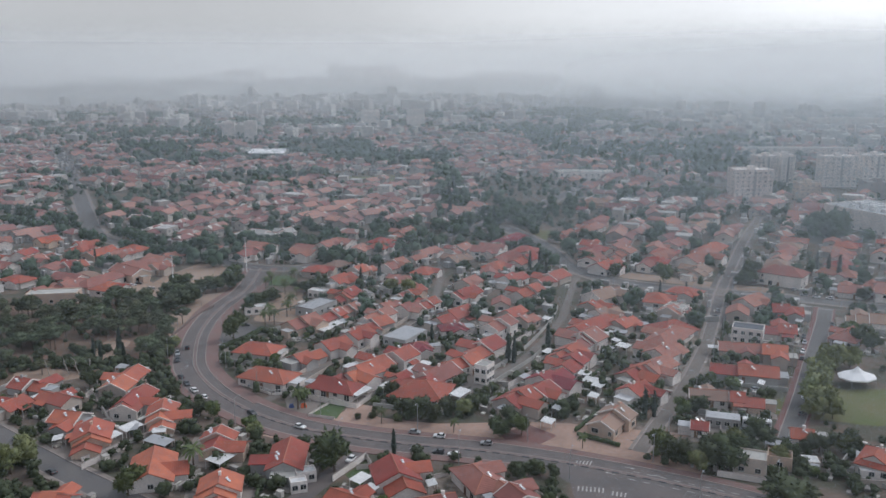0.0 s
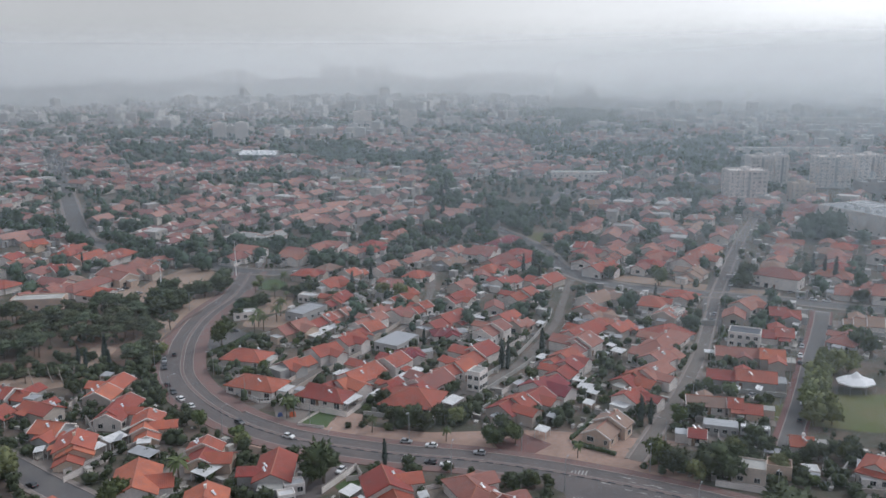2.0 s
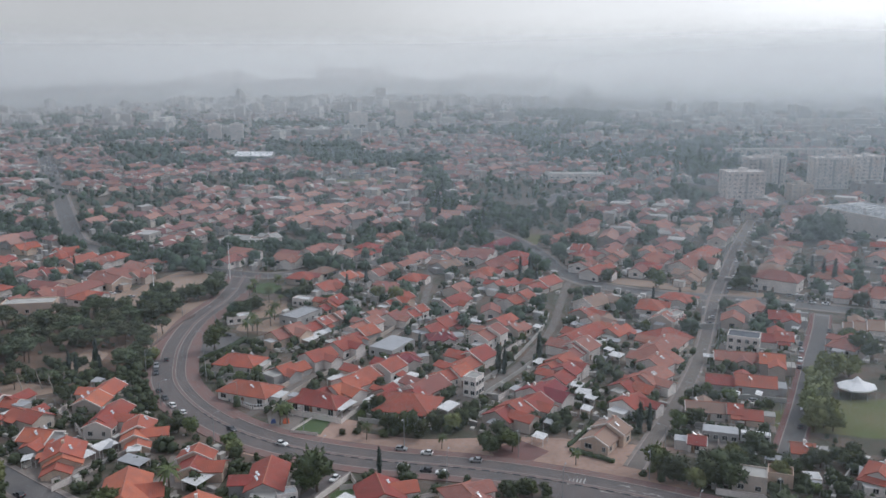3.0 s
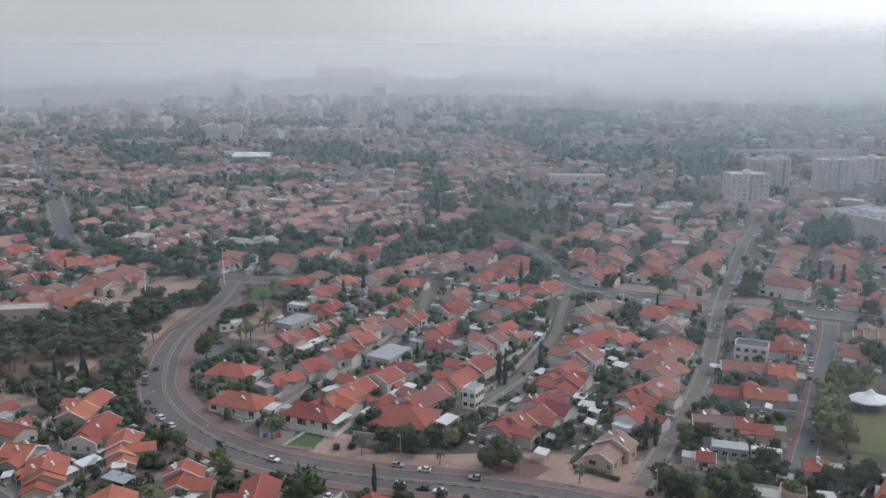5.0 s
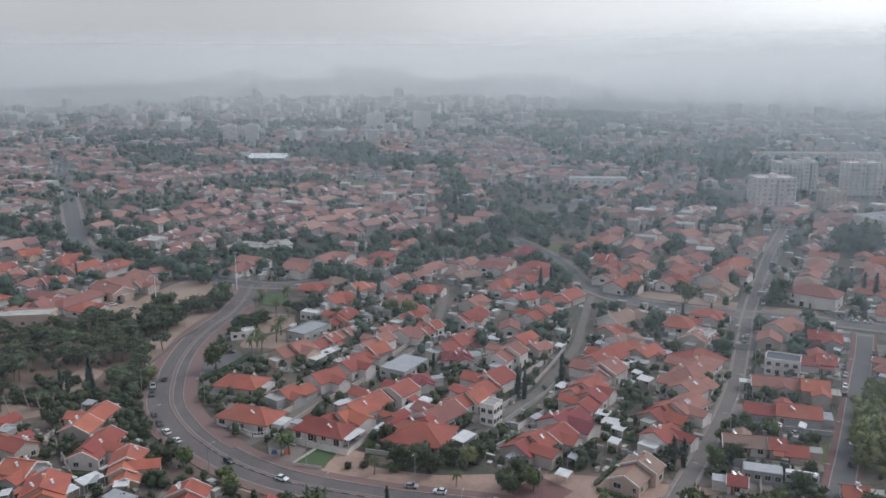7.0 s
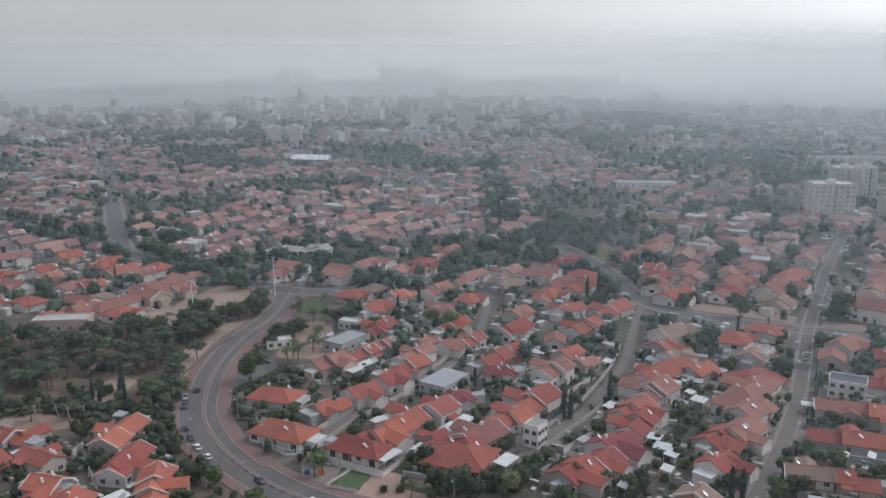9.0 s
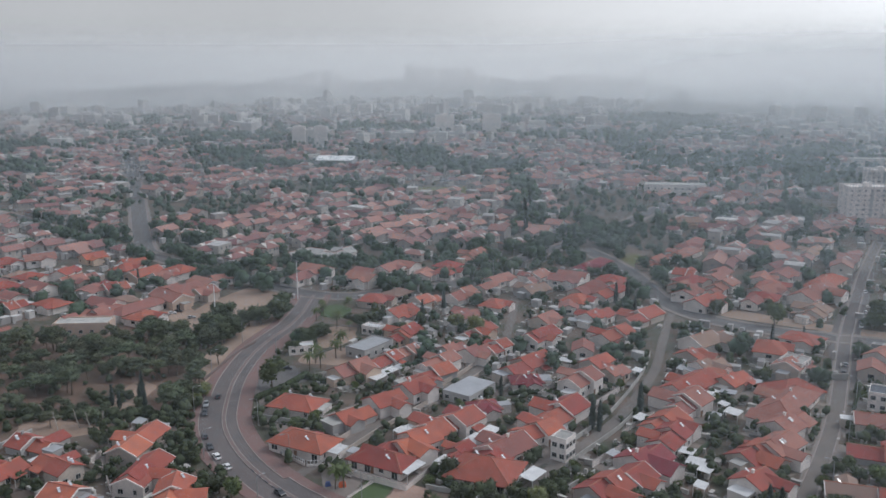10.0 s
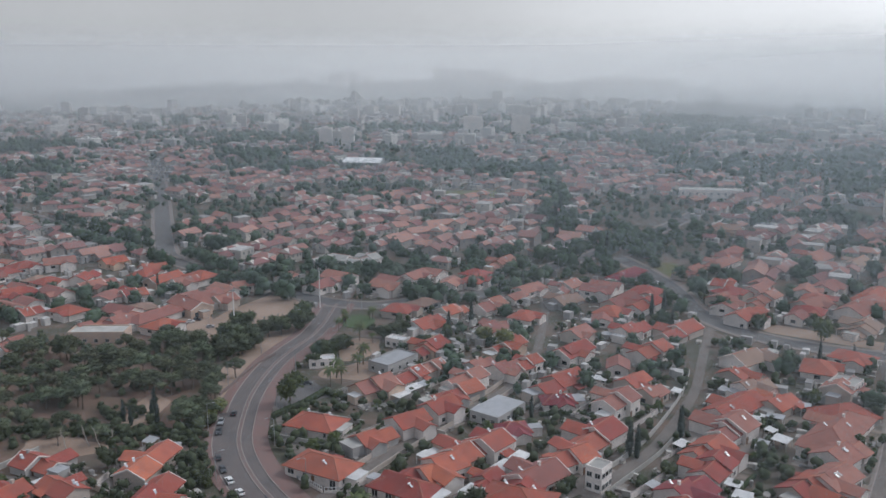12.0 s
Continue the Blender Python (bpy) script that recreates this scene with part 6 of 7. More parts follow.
near_houses = [b for b in HOUSE_BOXES if b[1] < 345]
level = 0.012
for hx, hy, c, s, a, b in near_houses:
    turn = math.degrees(math.atan2(s, c))
    m = pose(hx, hy, 0, 0, 0, turn)
    gap_a, gap_b = ry_.uniform(2.0, 3.6), ry_.uniform(2.4, 4.2)
    A, B = a + gap_a, b + gap_b
    level = 0.012 + (level * 1000 - 12 + 1) % 20 / 1000
    if ry_.random() < 0.75:
        slab("yard_paving", [tuple((m @ Vector((sx * A, sy * B, 0)))[:2]) for sx, sy in ((-1, -1), (1, -1), (1, 1), (-1, 1))], level, *ry_.choice(((YARD, "tiled and trodden yard round a house"), (PALE_PAVE, "pale paved terrace round a house"))), "yard")
    corners = [m @ Vector((sx * A, sy * B, 0)) for sx, sy in ((-1, -1), (1, -1), (1, 1), (-1, 1))]
    mat = ry_.choice((WALLS[0], WALLS[0], WALLS[1], CONCRETE))
    label = {0: "white rendered garden wall with coping", 1: "white rendered garden wall with coping", 2: "cream garden wall with coping", 3: "grey concrete garden wall"}[[WALLS[0], WALLS[0], WALLS[1], CONCRETE].index(mat)]
    for k in range(4):
        if ry_.random() < 0.15:
            continue
        p, q = corners[k], corners[(k + 1) % 4]
        mid_p = (p + q) / 2
        pts = [p.lerp(q, t) for t in (0.08, 0.3, 0.5, 0.7, 0.92)]
        if all(clear_of(t.x, t.y, 0.25) for t in pts):
            if ry_.random() < 0.72:
                garden_wall(p.x, p.y, q.x, q.y, ry_.uniform(1.1, 1.9), mat, label)
            else:
                hedge(mid_p.x, mid_p.y, turn + (0 if k % 2 == 0 else 90), (q - p).length * 0.8)
    for _ in range(3):
        lx, ly = ry_.uniform(-A, A), ry_.choice((-1, 1)) * ry_.uniform(b + 1.5, B)
        p = m @ Vector((lx, ly, 0))
        if ry_.random() < (0.12 if x < -55 else 0.3) and clear_of(p.x, p.y, 1.6):
            mat2, lab = ry_.choice(((WHITE_SHEET, "white sheet awning on posts over a yard"), (GREY_SHEET, "grey sheet awning on posts over a yard"), (WHITE_SHEET, "white sheet awning on posts over a yard")))
            pergola(p.x, p.y, turn, ry_.uniform(3, 5), ry_.uniform(2.4, 3.4), mat2, lab)
            break
    for _ in range(5):
        lx, ly = ry_.uniform(-A - 1, A + 1), ry_.uniform(-B - 1, B + 1)
        p = m @ Vector((lx, ly, 0))
        if clear_of(p.x, p.y, 0.9) and not inside(OPEN, p.x, p.y):
            if ry_.random() < 0.62:
                plant("shrub", ry_.randrange(4), p.x, p.y, ry_.uniform(0.8, 1.5), ry_.uniform(0, 360))
            elif clear_of(p.x, p.y, 1.6):
                plant("broad", ry_.choice((0, 1, 3, 4)), p.x, p.y, ry_.uniform(0.4, 0.8), ry_.uniform(0, 360))

# small pale things in the yards: stores, tanks, tables, stacked boards
bits = Geo()
tries = 0
while tries < 3400:
    tries += 1
    x, y = ry_.uniform(-125, 175), ry_.uniform(190, 440)
    if inside(OPEN, x, y) or not clear_of(x, y, 0.6):
        continue
    if not any(abs(x - b[0]) + abs(y - b[1]) < 17 for b in HOUSE_BOXES):
        continue
    a, b, hh = ry_.uniform(0.3, 1.5), ry_.uniform(0.25, 0.9), ry_.choice((0.3, 0.5, 0.8, 1.0, 1.6))
    g = Geo()
    g.box(-a, a, -b, b, hh - 0.12, hh)
    g.box(-a + 0.08, a - 0.08, -b + 0.08, b - 0.08, -0.1, hh - 0.12)
    g.moved(pose(x, y, 0.03, 0, 0, ry_.choice((62, -28)) + ry_.uniform(-10, 10)))
    bits.add(g.v, g.f)
tagged(new("yard_clutter", bits.mesh("yard_clutter", CLUTTER)), "pale stores, tanks and boards in the yards", "yard clutter", kind="stuff")



def picket_fence(x0, y0, x1, y1):
    """A white garden fence of posts on a low wall."""
    d = Vector((x1 - x0, y1 - y0))
    L = d.length
    root = new("fence")
    root.matrix_world = pose(x0, y0, 0, 0, 0, math.degrees(math.atan2(d.y, d.x)))
    tagged(root, "white railed garden fence on a low wall", "fence", "white garden fences")
    g = Geo()
    g.box(0, L, -0.12, 0.12, -0.3, 0.7)
    part("base_wall", g.mesh("base_wall", WALLS[0]), root)
    g = Geo()
    g.box(0, L, -0.07, 0.07, 1.55, 1.68)
    part("rail", g.mesh("rail", WHITE_SHEET), root)
    g = Geo()
    g.box(-0.1, 0.1, -0.08, 0.08, 0.7, 1.55)
    post_me = g.mesh("post", WHITE_SHEET)
    n = max(2, int(L / 0.9))
    for i in range(n + 1):
        part("post", post_me, root, "", Matrix.Translation((0.1 + (L - 0.2) * i / n, 0, 0)))


garden_wall(-30.3, 203.6, -23.2, 216.4, 1.8, WALLS[0], "white rendered garden wall with coping")
garden_wall(-23.2, 216.4, -20.5, 209.1, 1.6, WALLS[0], "white rendered garden wall with coping")
garden_wall(-96.0, 209.4, -89.0, 222.7, 1.7, WALLS[0], "white rendered garden wall with coping")
flat_building(-37.3, 204.4, 20, 5, 3.6, 2.6, "small white flat-roofed outbuilding beside a lane", 0, WHITE_SHEET, 1, 2, "outbuilding", "outbuilding")
flat_building(-38.2, 199.1, 20, 4, 3.2, 2.6, "small white flat-roofed outbuilding beside a lane", 0, WHITE_SHEET, 1, 2, "outbuilding", "outbuilding")
hedge(-102, 274.5, 4, 9, 2.0, 1.8)
hedge(-93, 260.3, 17, 9, 2.0, 1.8)
plant("broad", 0, -30.6, 209, 1.7, 40, 1.1)
plant("broad", 0, 79, 190, 2.4, 40, 0.6)
picket_fence(-67, 267.8, -57.7, 260.5)
picket_fence(-57.2, 260.3, -49.6, 261.5)

# low greenery that fills the gardens, and the closed canopy of the wood
green = []
while len(green) < 550:
    x, y = ry_.uniform(-125, 190), ry_.uniform(185, 470)
    if noise.noise(Vector((x * 0.05, y * 0.05, 5.0))) < ry_.uniform(-0.5, 0.25) or inside(OPEN, x, y):
        continue
    if clear_of(x, y, 0.7):
        green.append((x, y, ry_.uniform(0.35, 0.9), y > 275))
while len(green) < 1150:
    x, y = ry_.uniform(-128, 140), ry_.uniform(186, 330)
    if noise.noise(Vector((x * 0.08, y * 0.08, 9.0))) > ry_.uniform(-0.5, 0.15) and not inside(OPEN, x, y) and clear_of(x, y, 0.5):
        green.append((x, y, ry_.uniform(0.22, 0.75), y > 255))
for cx, cy, rx, ry, count in ((-103, 283, 5, 6, 26), (-97, 272, 4, 6, 22), (-116, 288, 7, 4, 14), (-134, 286, 12, 5, 30), (-152, 282, 16, 8, 34), (-126, 300, 10, 12, 22)):
    for _ in range(count):
        x, y = ry_.gauss(cx, rx * 0.55), ry_.gauss(cy, ry * 0.55)
        if clear_of(x, y, 0.8):
            green.append((x, y, ry_.uniform(0.25, 0.7), False))
tree_mass("garden_greenery", green, "bushes and low greenery between the houses", HEDGE)
canopy = []
while len(canopy) < 210:
    x, y = ry_.uniform(-235, -103), ry_.uniform(274, 372)
    if (((x + 165) / 68) ** 2 + ((y - 322) / 50) ** 2 < 1 or ((x + 118) / 17) ** 2 + ((y - 298) / 14) ** 2 < 1) and clear_of(x, y, 1.5):
        if ((x + 127) / 10) ** 2 + ((y - 305) / 14) ** 2 > 0.9 and ((x + 110) / 8) ** 2 + ((y - 344) / 10) ** 2 > 1:
            if y < 310 and x < -112 and ry_.random() < 0.6:
                continue
            canopy.append((x, y, ry_.uniform(0.3, 0.8), False))
tree_mass("wood_canopy", canopy, "closed dusty green canopy of the pine wood", LEAF[3])

# pale canopies and sheds that stand out in the yards
CANOPIES = [(-91, 231, 6, 4), (-80, 222, 8, 4), (-94, 225, 5, 3), (-60, 213, 9, 5), (-64, 220, 6, 3), (-23, 201, 5, 3.5), (-20, 196, 3.5, 3), (86, 222, 4, 3), (106, 214, 5, 2.6), (104, 210, 5, 2.6), (91, 208, 3, 2.4),
            (-29, 258, 8, 3.5), (-21, 262, 6, 4), (2, 257, 7, 4), (-14, 276, 7, 4), (-10, 282, 6, 4), (31, 246, 5, 2.5), (27, 236, 4, 3.5), (-35, 280, 4, 3), (91, 266, 4, 2), (98, 266, 4, 2)]
CANOPIES_NORTH = [(44, 268, 4.5, 4), (43, 274, 4, 3.5), (46, 264, 5, 3.5), (43, 255, 4, 3), (61, 302, 5, 4.5), (55, 298, 6, 3), (63, 318, 5, 3), (58, 317, 5, 3), (48, 330, 5, 3.5), (52, 338, 4, 3), (-22, 313, 6, 3.5),
                  (-46, 327, 7, 3.5), (-49, 321, 6, 4), (14, 327, 6, 4), (13, 343, 6, 3), (72, 303, 5, 3), (-56, 347, 6, 3), (73, 328, 5, 3), (37, 335, 4, 3), (13, 405, 5, 3), (18, 391, 4, 3), (128, 322, 7, 3), (136, 333, 6, 2.4)]
for x, y, L, w in CANOPIES + CANOPIES_NORTH:
    pergola(x, y, ry_.choice((60, -28, 60, 62)) + ry_.uniform(-4, 4), L, w, ry_.choice((WHITE_SHEET, WHITE_SHEET, WHITE_SHEET, GREY_SHEET)), "pale sheet canopy on posts between houses")
for x0, y0, x1, y1, h in (
        (-98, 214, -84, 232, 1.3), (-112, 257, -98, 236, 1.4), (-38, 253.5, -43, 244.5, 0.8), (-43, 243.6, -35, 241.6, 0.8), (80, 336, 106, 338, 2.2)):
    garden_wall(x0, y0, x1, y1, h, WALLS[0] if h < 2 else CONCRETE, "white rendered garden wall with coping" if h < 2 else "grey concrete retaining wall")
# bare dead trunks at the edge of the wood
for x, y in ((-125, 277), (-121, 278), (-134, 275), (-129, 278)):
    root = new("dead_tree")
    root.matrix_world = pose(x, y, 0, 0, 0, x * 7)
    tagged(root, "bare pale dead pine with leaning trunk", "tree", "dead trees")
    g = Geo()
    g.tube((0, 0, -0.2), (0.9, 0.2, 3.4), 0.2, 0.14, 7)
    g.tube((0.9, 0.2, 3.4), (1.1, 0.9, 6.4), 0.14, 0.06, 6)
    part("trunk", g.mesh("trunk", DEAD), root)
    for k in range(4):
        g = Geo()
        g.tube((0.95, 0.3 + 0.1 * k, 3.4 + 0.6 * k), (0.95 + math.cos(k * 1.9) * 1.4, 0.4 + math.sin(k * 1.9) * 1.4, 4.6 + 0.7 * k), 0.06, 0.02, 5)
        part("branch", g.mesh("branch", DEAD), root)

# long pale walls along the lanes
for line, off, lo, hi in ((ALLEY_W, -3.0, 4, 26), (ALLEY_W, 3.0, 5, 24), (ALLEY_E, 3.2, 4, 18), (ALLEY_E, -3.2, 8, 30)):
    g = Geo()
    ribbon(g, line, off - 0.1, off + 0.1, 1.5, 1.6, lo, hi)
    tagged(new("lane_wall", g.mesh("lane_wall", CONCRETE if line is ALLEY_E else WALLS[1])), "long grey concrete wall along the lane" if line is ALLEY_E else "long cream rendered wall along the lane", "wall", "lane walls")

for x, y, turn, L in hedge_spots:
    hedge(x, y, turn, L, 2.2, 1.6)
g = Geo()
ribbon(g, smooth([(-107, 318), (-106, 332), (-105, 346), (-102, 358)], 2.0), -0.25, 0.25, 0.9, 1.1)
tagged(new("stone_wall", g.mesh("stone_wall", MEDIAN)), "low rough stone wall along the road bank", "wall")

# shrubs along the road's lower edge
nn = normals(MAIN)
for i in range(len(MAIN)):
    if 190 < MAIN[i].y < 240 and -50 < MAIN[i].x < 75:
        for off in (-11.5, -13.5):
            p = MAIN[i] + nn[i] * off * -1
            if ry_.random() < 0.5 and clear_of(p.x, p.y, 0.3) and not inside(OPEN, p.x, p.y):
                plant("shrub", ry_.randrange(4), p.x, p.y, ry_.uniform(1.0, 1.8), ry_.uniform(0, 360))

# ---- cars ----


def make_car(paint):
    root = new("car")
    g = Geo()
    prof = [(-2.15, 0.35), (-2.2, 0.75), (-1.9, 0.95), (-1.55, 0.98), (0.75, 0.98), (1.9, 0.86), (2.18, 0.65), (2.15, 0.35)]
    n = len(prof)
    g.add([(x, -0.86, z) for x, z in prof] + [(x, 0.86, z) for x, z in prof], [tuple(range(n)), tuple(range(2 * n - 1, n - 1, -1))] + [((i + 1) % n, i, n + i, n + (i + 1) % n) for i in range(n)])
    part("body", g.mesh("body", paint), root)
    g = Geo()
    g.add([(-1.85, -0.8, 0.96), (0.85, -0.8, 0.96), (0.85, 0.8, 0.96), (-1.85, 0.8, 0.96), (-1.45, -0.62, 1.4), (0.05, -0.62, 1.4), (0.05, 0.62, 1.4), (-1.45, 0.62, 1.4)],
          [(3, 2, 1, 0), (4, 5, 6, 7), (0, 1, 5, 4), (1, 2, 6, 5), (2, 3, 7, 6), (3, 0, 4, 7)])
    part("cabin_glass", g.mesh("cabin_glass", CAR_GLASS), root, "dark glass round the cabin")
    g = Geo()
    g.box(-1.45, 0.05, -0.64, 0.64, 1.4, 1.46)
    part("roof", g.mesh("roof", paint), root)
    for x in (-1.35, 1.35):
        for y in (-0.8, 0.8):
            g = Geo()
            g.tube((x, y - 0.1, 0.32), (x, y + 0.1, 0.32), 0.32, 0.32, 10)
            part("wheel", g.mesh("wheel", TYRE), root)
    for y in (-0.62, 0.62):
        g = Geo()
        g.box(2.1, 2.2, y - 0.16, y + 0.16, 0.6, 0.74)
        part("headlight", g.mesh("headlight", LAMP_CLEAR), root)
        g = Geo()
        g.box(-2.22, -2.1, y - 0.14, y + 0.14, 0.66, 0.84)
        part("rear_light", g.mesh("rear_light", LAMP_RED), root)
    return root


CARS = {}
CAR_WORDS = ["white", "silver", "dark grey", "red", "blue"]


def park(x, y, colour=None, line=None, turn=None):
    colour = ry_.choices(range(5), (6, 3, 3, 0.5, 0.5))[0] if colour is None else colour
    z = 0.225 if x < -70 and 250 < y < 300 else 0.07
    if turn is None:
        best = min(((p.x - x) ** 2 + (p.y - y) ** 2, i, k) for k, (ln, _) in enumerate(ROADS) for i, p in enumerate(ln))
        ln = ROADS[best[2]][0]
        d = ln[min(best[1] + 1, len(ln) - 1)] - ln[max(best[1] - 1, 0)]
        turn = math.degrees(math.atan2(d.y, d.x)) + ry_.choice((0, 180)) + ry_.uniform(-2, 2)
    m = pose(x, y, z, 0, 0, turn) @ Matrix.Diagonal((0.88, 0.94, 0.94, 1))
    if colour not in CARS:
        CARS[colour] = make_car(PAINTS[colour])
        CARS[colour].matrix_world = m
        tagged(CARS[colour], f"{CAR_WORDS[colour]} small car on the street", "car", "cars")
    else:
        copy_thing(CARS[colour], m)


for x, y, col in [(-98.3, 297, 1), (-96.3, 290.5, 2), (-90.2, 274.5, 2), (-86.3, 268, 2), (-82.4, 262.5, 0), (-77.6, 257, 0), (-66, 268, 1), (-44, 235.5, 0), (-4, 229.5, 0), (-11, 232, 1), (9, 225, 1), (-10, 221.5, 0), (-4, 219.5, 2),
                  (0, 218, 0), (-27, 215, 0), (-97, 304, 2), (-60, 245, 2), (-103, 207.5, 2), (-121, 226, 1), (12, 315, 0), (46, 479, 0), (48, 472, 1)]:
    park(x, y, col)
for x, y in [(132, 318), (129.5, 311), (125, 301), (122, 294), (103, 246), (109, 259), (131.5, 398), (110, 352), (106.5, 344), (140, 418), (152, 451), (155, 376), (159, 373), (164, 371), (149, 333), (146, 327), (116, 271), (158, 462), (133, 404)]:
    park(x, y)
for x, y in [(96, 265), (-86, 329), (-82, 331), (154, 385), (157, 388), (161, 383), (-66, 228)]:
    park(x, y, None, None, ry_.uniform(0, 180))

for x, y in ((-150, 388), (-148.5, 391.5), (-147, 394.5), (-145.5, 398), (-151, 384.5), (-138, 386)):
    if clear_of(x, y, 1.5):
        park(x, y, None, None, ry_.uniform(10, 40))

# bus in the yard of the shed
bus = new("bus")
bus.matrix_world = pose(86.5, 236.2, 0.05, 0, 0, -17) @ Matrix.Diagonal((0.78, 0.95, 0.95, 1))
tagged(bus, "white parked coach in a yard", "bus")
g = Geo()
g.box(-5, 5, -1.2, 1.2, 0.4, 2.9)
g.box(-4.9, 4.9, -1.1, 1.1, 2.9, 3.05)
part("body", g.mesh("body", PAINTS[0]), bus)
for sy in (-1, 1):
    g = Geo()
    g.box(-4.6, 4.6, sy * 1.2 - 0.02, sy * 1.2 + 0.02, 1.5, 2.4)
    part("window_band", g.mesh("window_band", CAR_GLASS), bus)
    for x in (-3.2, 3.2):
        g = Geo()
        g.tube((x, sy * 1.05 - 0.12, 0.45), (x, sy * 1.05 + 0.12, 0.45), 0.45, 0.45, 12)
        part("wheel", g.mesh("wheel", TYRE), bus)

# ---- poles and lamps ----


def street_lamp(x, y, turn, h=8.0):
    root = new("street_lamp")
    root.matrix_world = pose(x, y, 0.1, 0, 0, turn)
    tagged(root, "grey steel street lamp with a curved arm", "street lamp", "street lamps")
    g = Geo()
    g.tube((0, 0, -0.1), (0, 0, h), 0.11, 0.07, 8)
    part("pole", g.mesh("pole", STEEL), root)
    g = Geo()
    g.tube((0, 0, h), (0.9, 0, h + 0.4), 0.05, 0.05, 6)
    g.tube((0.9, 0, h + 0.4), (1.9, 0, h + 0.45), 0.05, 0.05, 6)
    part("arm", g.mesh("arm", STEEL), root)
    g = Geo()
    g.box(1.6, 2.4, -0.16, 0.16, h + 0.36, h + 0.5)
    part("lamp_head", g.mesh("lamp_head", GREY_SHEET), root)


for line, off, step, start in ((MAIN, 9.0, 8, 3), (MAIN, -9.4, 8, 7), (AVENUE, 8.6, 9, 4), (STREET_A, 5.0, 8, 3), (STREET_B, -5.6, 7, 2), (CURVED, 6.2, 8, 5), (LEFT_ST, 6.6, 9, 3)):
    nn = normals(line)
    for i in range(start, len(line) - 1, step):
        p = line[i] + nn[i] * off
        if 180 < p.y < 620:
            street_lamp(p.x, p.y, math.degrees(math.atan2(-nn[i].y * off, -nn[i].x * off)))
for x, y, h in ((-102, 419, 17), (-127, 384, 16)):
    root = new("mast")
    root.matrix_world = pose(x, y, 0)
    tagged(root, "tall pale floodlight mast", "mast", "masts")
    g = Geo()
    g.tube((0, 0, -0.2), (0, 0, h), 0.28, 0.14, 10)
    part("pole", g.mesh("pole", TANK), root)
    g = Geo()
    g.box(-0.9, 0.9, -0.25, 0.25, h, h + 0.5)
    part("lamp_head", g.mesh("lamp_head", GREY_SHEET), root)

# zebra crossings
for x, y, turn, n, w in ((34, 200, -10, 7, 2.5), (40.5, 197.6, -16, 4, 2.3), (121.5, 387, -4, 10, 3), (155.5, 355.5, -20, 8, 2.6)):
    g = Geo()
    for i in range(n):
        g.box((i - n / 2) * 1.0, (i - n / 2) * 1.0 + 0.4, -w / 2, w / 2, 0.075, 0.085)
    ob = new("zebra_crossing", g.mesh("zebra_crossing", PAINT))
    ob.matrix_world = pose(x, y, 0.01, 0, 0, turn)
    tagged(ob, "worn white zebra crossing on the asphalt", "road marking", kind="structure")

# hatched box, lane dashes and arrows at the junction
g = Geo()
for i in range(5):
    x = 31.2 + i * 0.95
    g.add([(x, 212.4, 0.078), (x + 0.4, 212.4, 0.078), (x + 1.5, 215.4, 0.078), (x + 1.1, 215.4, 0.078)], [(0, 1, 2, 3)])
tagged(new("hatched_marking", g.mesh("hatched_marking", PAINT)), "worn white hatching on the asphalt", "road marking", kind="structure")
for (x0, y0), (x1, y1) in (((46, 209.5), (74, 195.5)), ((44, 205.5), (62, 197)), ((48, 212.5), (78, 199))):
    g = Geo()
    way = Vector((x1 - x0, y1 - y0))
    n = int(way.length / 1.7)
    for i in range(0, n, 2):
        a, b = Vector((x0, y0)) + way * (i / n), Vector((x0, y0)) + way * ((i + 1) / n)
        side = Vector((-way.y, way.x)).normalized() * 0.14
        g.add([(a.x - side.x, a.y - side.y, 0.078), (b.x - side.x, b.y - side.y, 0.078), (b.x + side.x, b.y + side.y, 0.078), (a.x + side.x, a.y + side.y, 0.078)], [(0, 1, 2, 3)])
    tagged(new("lane_marking", g.mesh("lane_marking", PAINT)), "worn white dashed line at the junction", "road marking", kind="structure")
for x, y, turn in ((40, 208.5, 150), (52, 207, 150), (45.5, 211.5, -28)):
    g = Geo()
    g.box(-1.4, 0.6, -0.12, 0.12, 0.0, 0.006)
    g.add([(0.6, -0.45, 0.006), (1.6, 0, 0.006), (0.6, 0.45, 0.006)], [(0, 1, 2)])
    ob = new("lane_arrow", g.mesh("lane_arrow", PAINT))
    ob.matrix_world = pose(x, y, 0.075, 0, 0, turn)
    tagged(ob, "white lane arrow on the asphalt", "road marking", kind="structure")

# yard things beside the road
g = Geo()
g.add([(-1.5, -1.2, 0), (1.5, -1.2, 0), (1.5, 1.2, 0), (-1.5, 1.2, 0), (-1.2, 0, 1.8), (1.2, 0, 1.8)], [(3, 2, 1, 0), (0, 1, 5, 4), (2, 3, 4, 5), (1, 2, 5), (3, 0, 4)])
ob = new("play_tent", g.mesh("play_tent", ORANGE_PLASTIC))
ob.matrix_world = pose(-45.5, 250.5, 0.06, 0, 0, 20) @ Matrix.Diagonal((0.62, 0.62, 0.75, 1))
tagged(ob, "small orange ridge tent beside the road", "tent")
g = Geo()
g.add([(-1.2, -0.9, 0), (1.2, -0.9, 0), (1.2, 0.9, 0), (-1.2, 0.9, 0), (-0.8, -0.5, 1.3), (0.8, -0.5, 1.5), (0.9, 0.6, 1.3), (-0.7, 0.5, 1.4)], [(3, 2, 1, 0), (4, 5, 6, 7), (0, 1, 5, 4), (1, 2, 6, 5), (2, 3, 7, 6), (3, 0, 4, 7)])
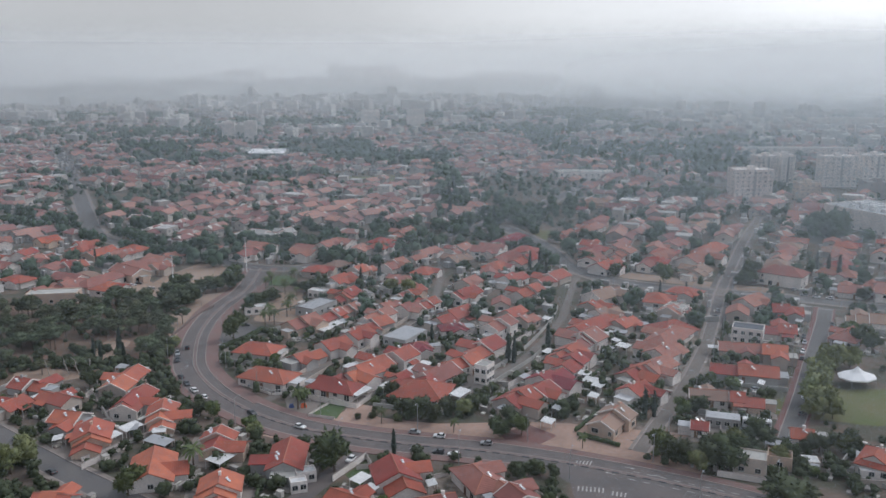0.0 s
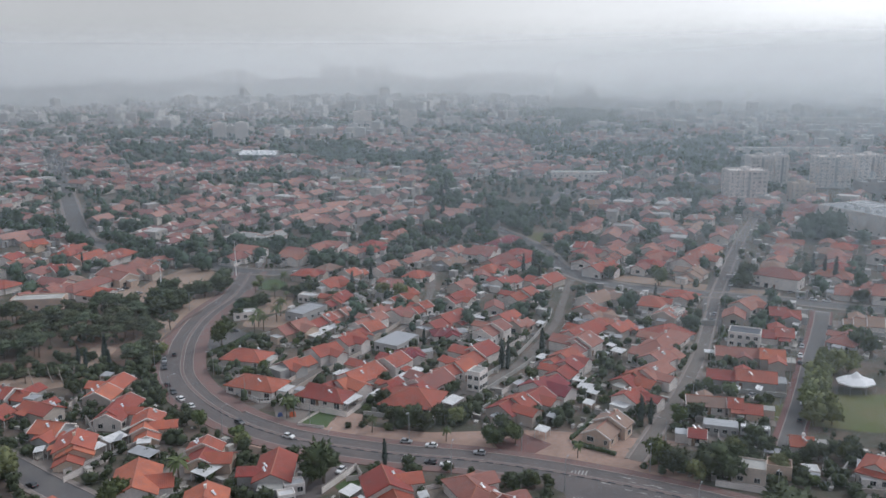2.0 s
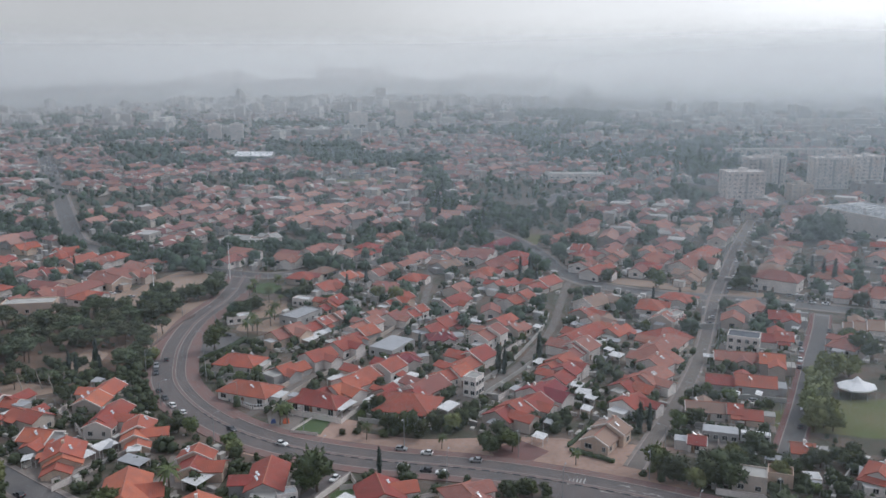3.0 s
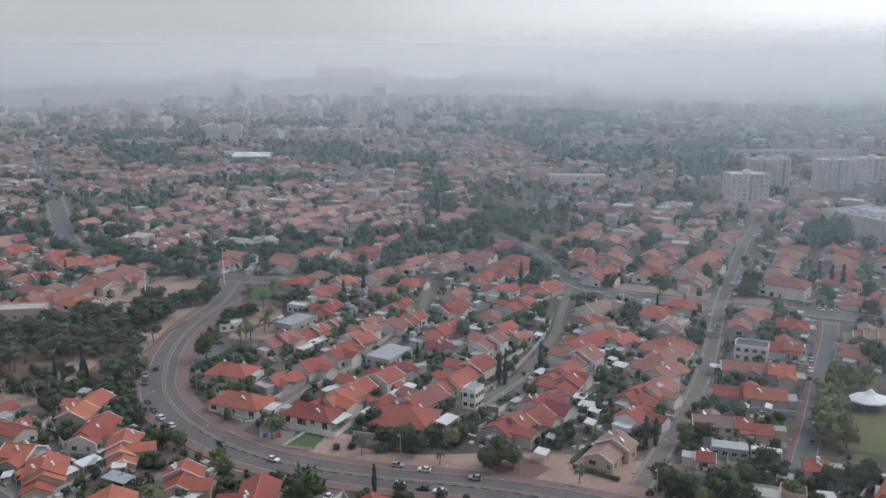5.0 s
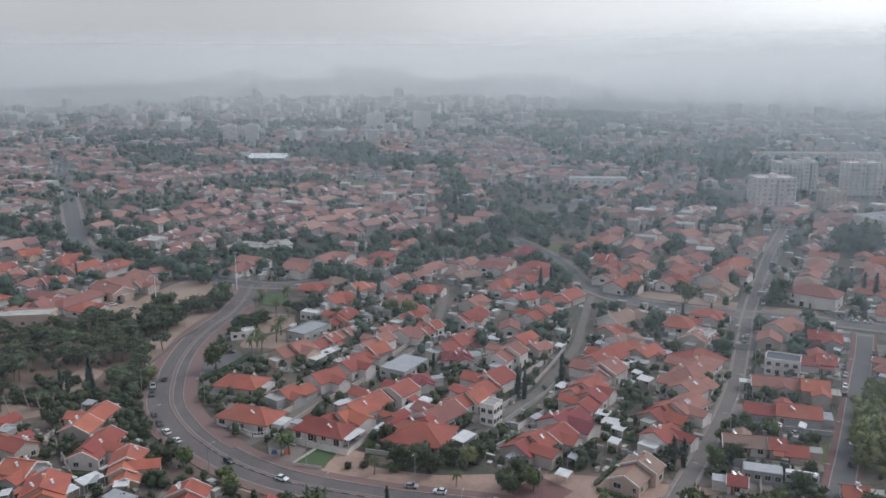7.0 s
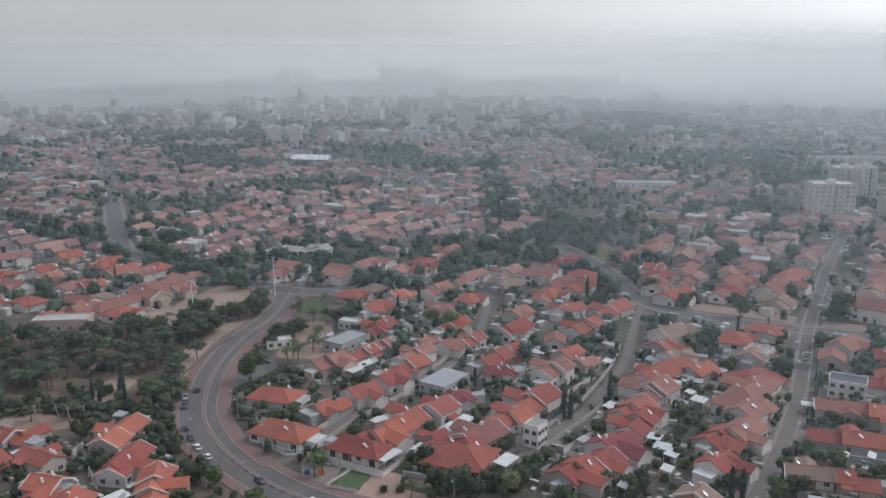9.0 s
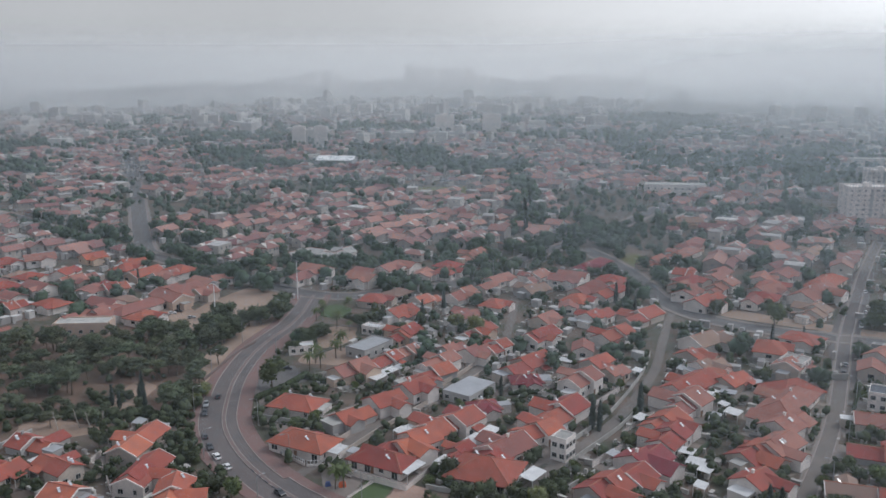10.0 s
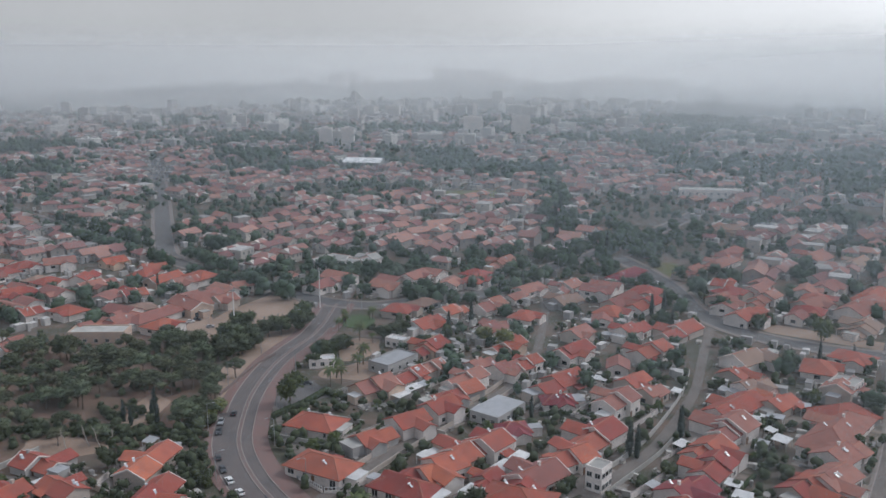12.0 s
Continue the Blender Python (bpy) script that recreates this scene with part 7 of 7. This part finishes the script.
ob = new("tarpaulin", g.mesh("tarpaulin", BLUE_TARP))
ob.matrix_world = pose(-49.2, 250.5, 0.06, 0, 0, 20) @ Matrix.Diagonal((0.62, 0.62, 0.75, 1))
tagged(ob, "heap covered with blue tarpaulin", "tarpaulin")
g = Geo()
g.box(-4, 4, -0.06, 0.06, 0, 2.2)
ob = new("fence_screen", g.mesh("fence_screen", BLUE_TARP))
ob.matrix_world = pose(-22.5, 308, 0, 0, 0, -28)
tagged(ob, "blue screen fence of a yard", "fence")

# ---- haze: added stand-in banks of fine threads with air between them ----
# the bluish cast of near haze, put into the threads' colour
HAZE_NEAR = haze_material((0.306, 0.354, 0.390))
BANKS = (165, 205, 245, 295, 350, 420, 500, 600, 720, 860, 1040)
HAZE_Y = 30.0


def haze_arc(dist, n):
    """Plan points of a gently waving bank at one distance round the flight."""
    w = np.radians(np.linspace(-44, 44, n + 1))
    d = dist + 0.02 * min(dist, 900) * (np.sin(w * 6 + dist) + 0.6 * np.sin(w * 15 + 2 * dist))
    return (np.sin(w) * d).tolist(), (np.cos(w) * d + HAZE_Y).tolist(), w


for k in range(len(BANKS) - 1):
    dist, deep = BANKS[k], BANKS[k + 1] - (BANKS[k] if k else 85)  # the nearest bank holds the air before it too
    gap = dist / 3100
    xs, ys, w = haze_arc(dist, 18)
    # thicker threads towards the east, to imitate brighter haze on the sun side
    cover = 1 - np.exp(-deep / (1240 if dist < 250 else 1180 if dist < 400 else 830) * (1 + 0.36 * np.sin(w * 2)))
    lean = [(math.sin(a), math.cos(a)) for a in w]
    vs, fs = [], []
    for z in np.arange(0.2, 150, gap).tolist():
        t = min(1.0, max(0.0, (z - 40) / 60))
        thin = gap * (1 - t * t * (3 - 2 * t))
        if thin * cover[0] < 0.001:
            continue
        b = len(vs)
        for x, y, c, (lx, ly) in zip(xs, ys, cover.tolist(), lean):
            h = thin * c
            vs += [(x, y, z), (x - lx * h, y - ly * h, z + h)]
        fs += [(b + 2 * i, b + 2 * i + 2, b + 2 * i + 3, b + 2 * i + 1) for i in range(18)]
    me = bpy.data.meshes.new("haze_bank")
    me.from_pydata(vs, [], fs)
    me.materials.append(HAZE_NEAR)
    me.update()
    tagged(new("haze_bank", me), "added bank of fine bluish threads standing in for haze over the town", "haze", "haze banks", "stuff")
# added sheets; tints paler with distance put the haze's brightness into the colour
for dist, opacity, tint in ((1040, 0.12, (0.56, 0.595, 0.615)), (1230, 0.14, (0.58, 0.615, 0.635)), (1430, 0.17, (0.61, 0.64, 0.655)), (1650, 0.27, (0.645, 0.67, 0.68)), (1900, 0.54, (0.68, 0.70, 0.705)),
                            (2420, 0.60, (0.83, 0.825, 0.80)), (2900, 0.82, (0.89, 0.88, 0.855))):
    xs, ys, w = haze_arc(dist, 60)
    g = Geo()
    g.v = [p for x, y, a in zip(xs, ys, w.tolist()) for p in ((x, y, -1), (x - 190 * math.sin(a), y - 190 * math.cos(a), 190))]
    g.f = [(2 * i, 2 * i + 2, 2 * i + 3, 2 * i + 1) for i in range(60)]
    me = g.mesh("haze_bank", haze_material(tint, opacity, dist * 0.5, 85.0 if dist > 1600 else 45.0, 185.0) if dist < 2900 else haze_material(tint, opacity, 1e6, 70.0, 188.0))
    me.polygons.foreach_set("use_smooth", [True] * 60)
    tagged(new("haze_bank", me), "added see-through sheet standing in for far haze behind the town", "haze", "haze banks", "stuff")
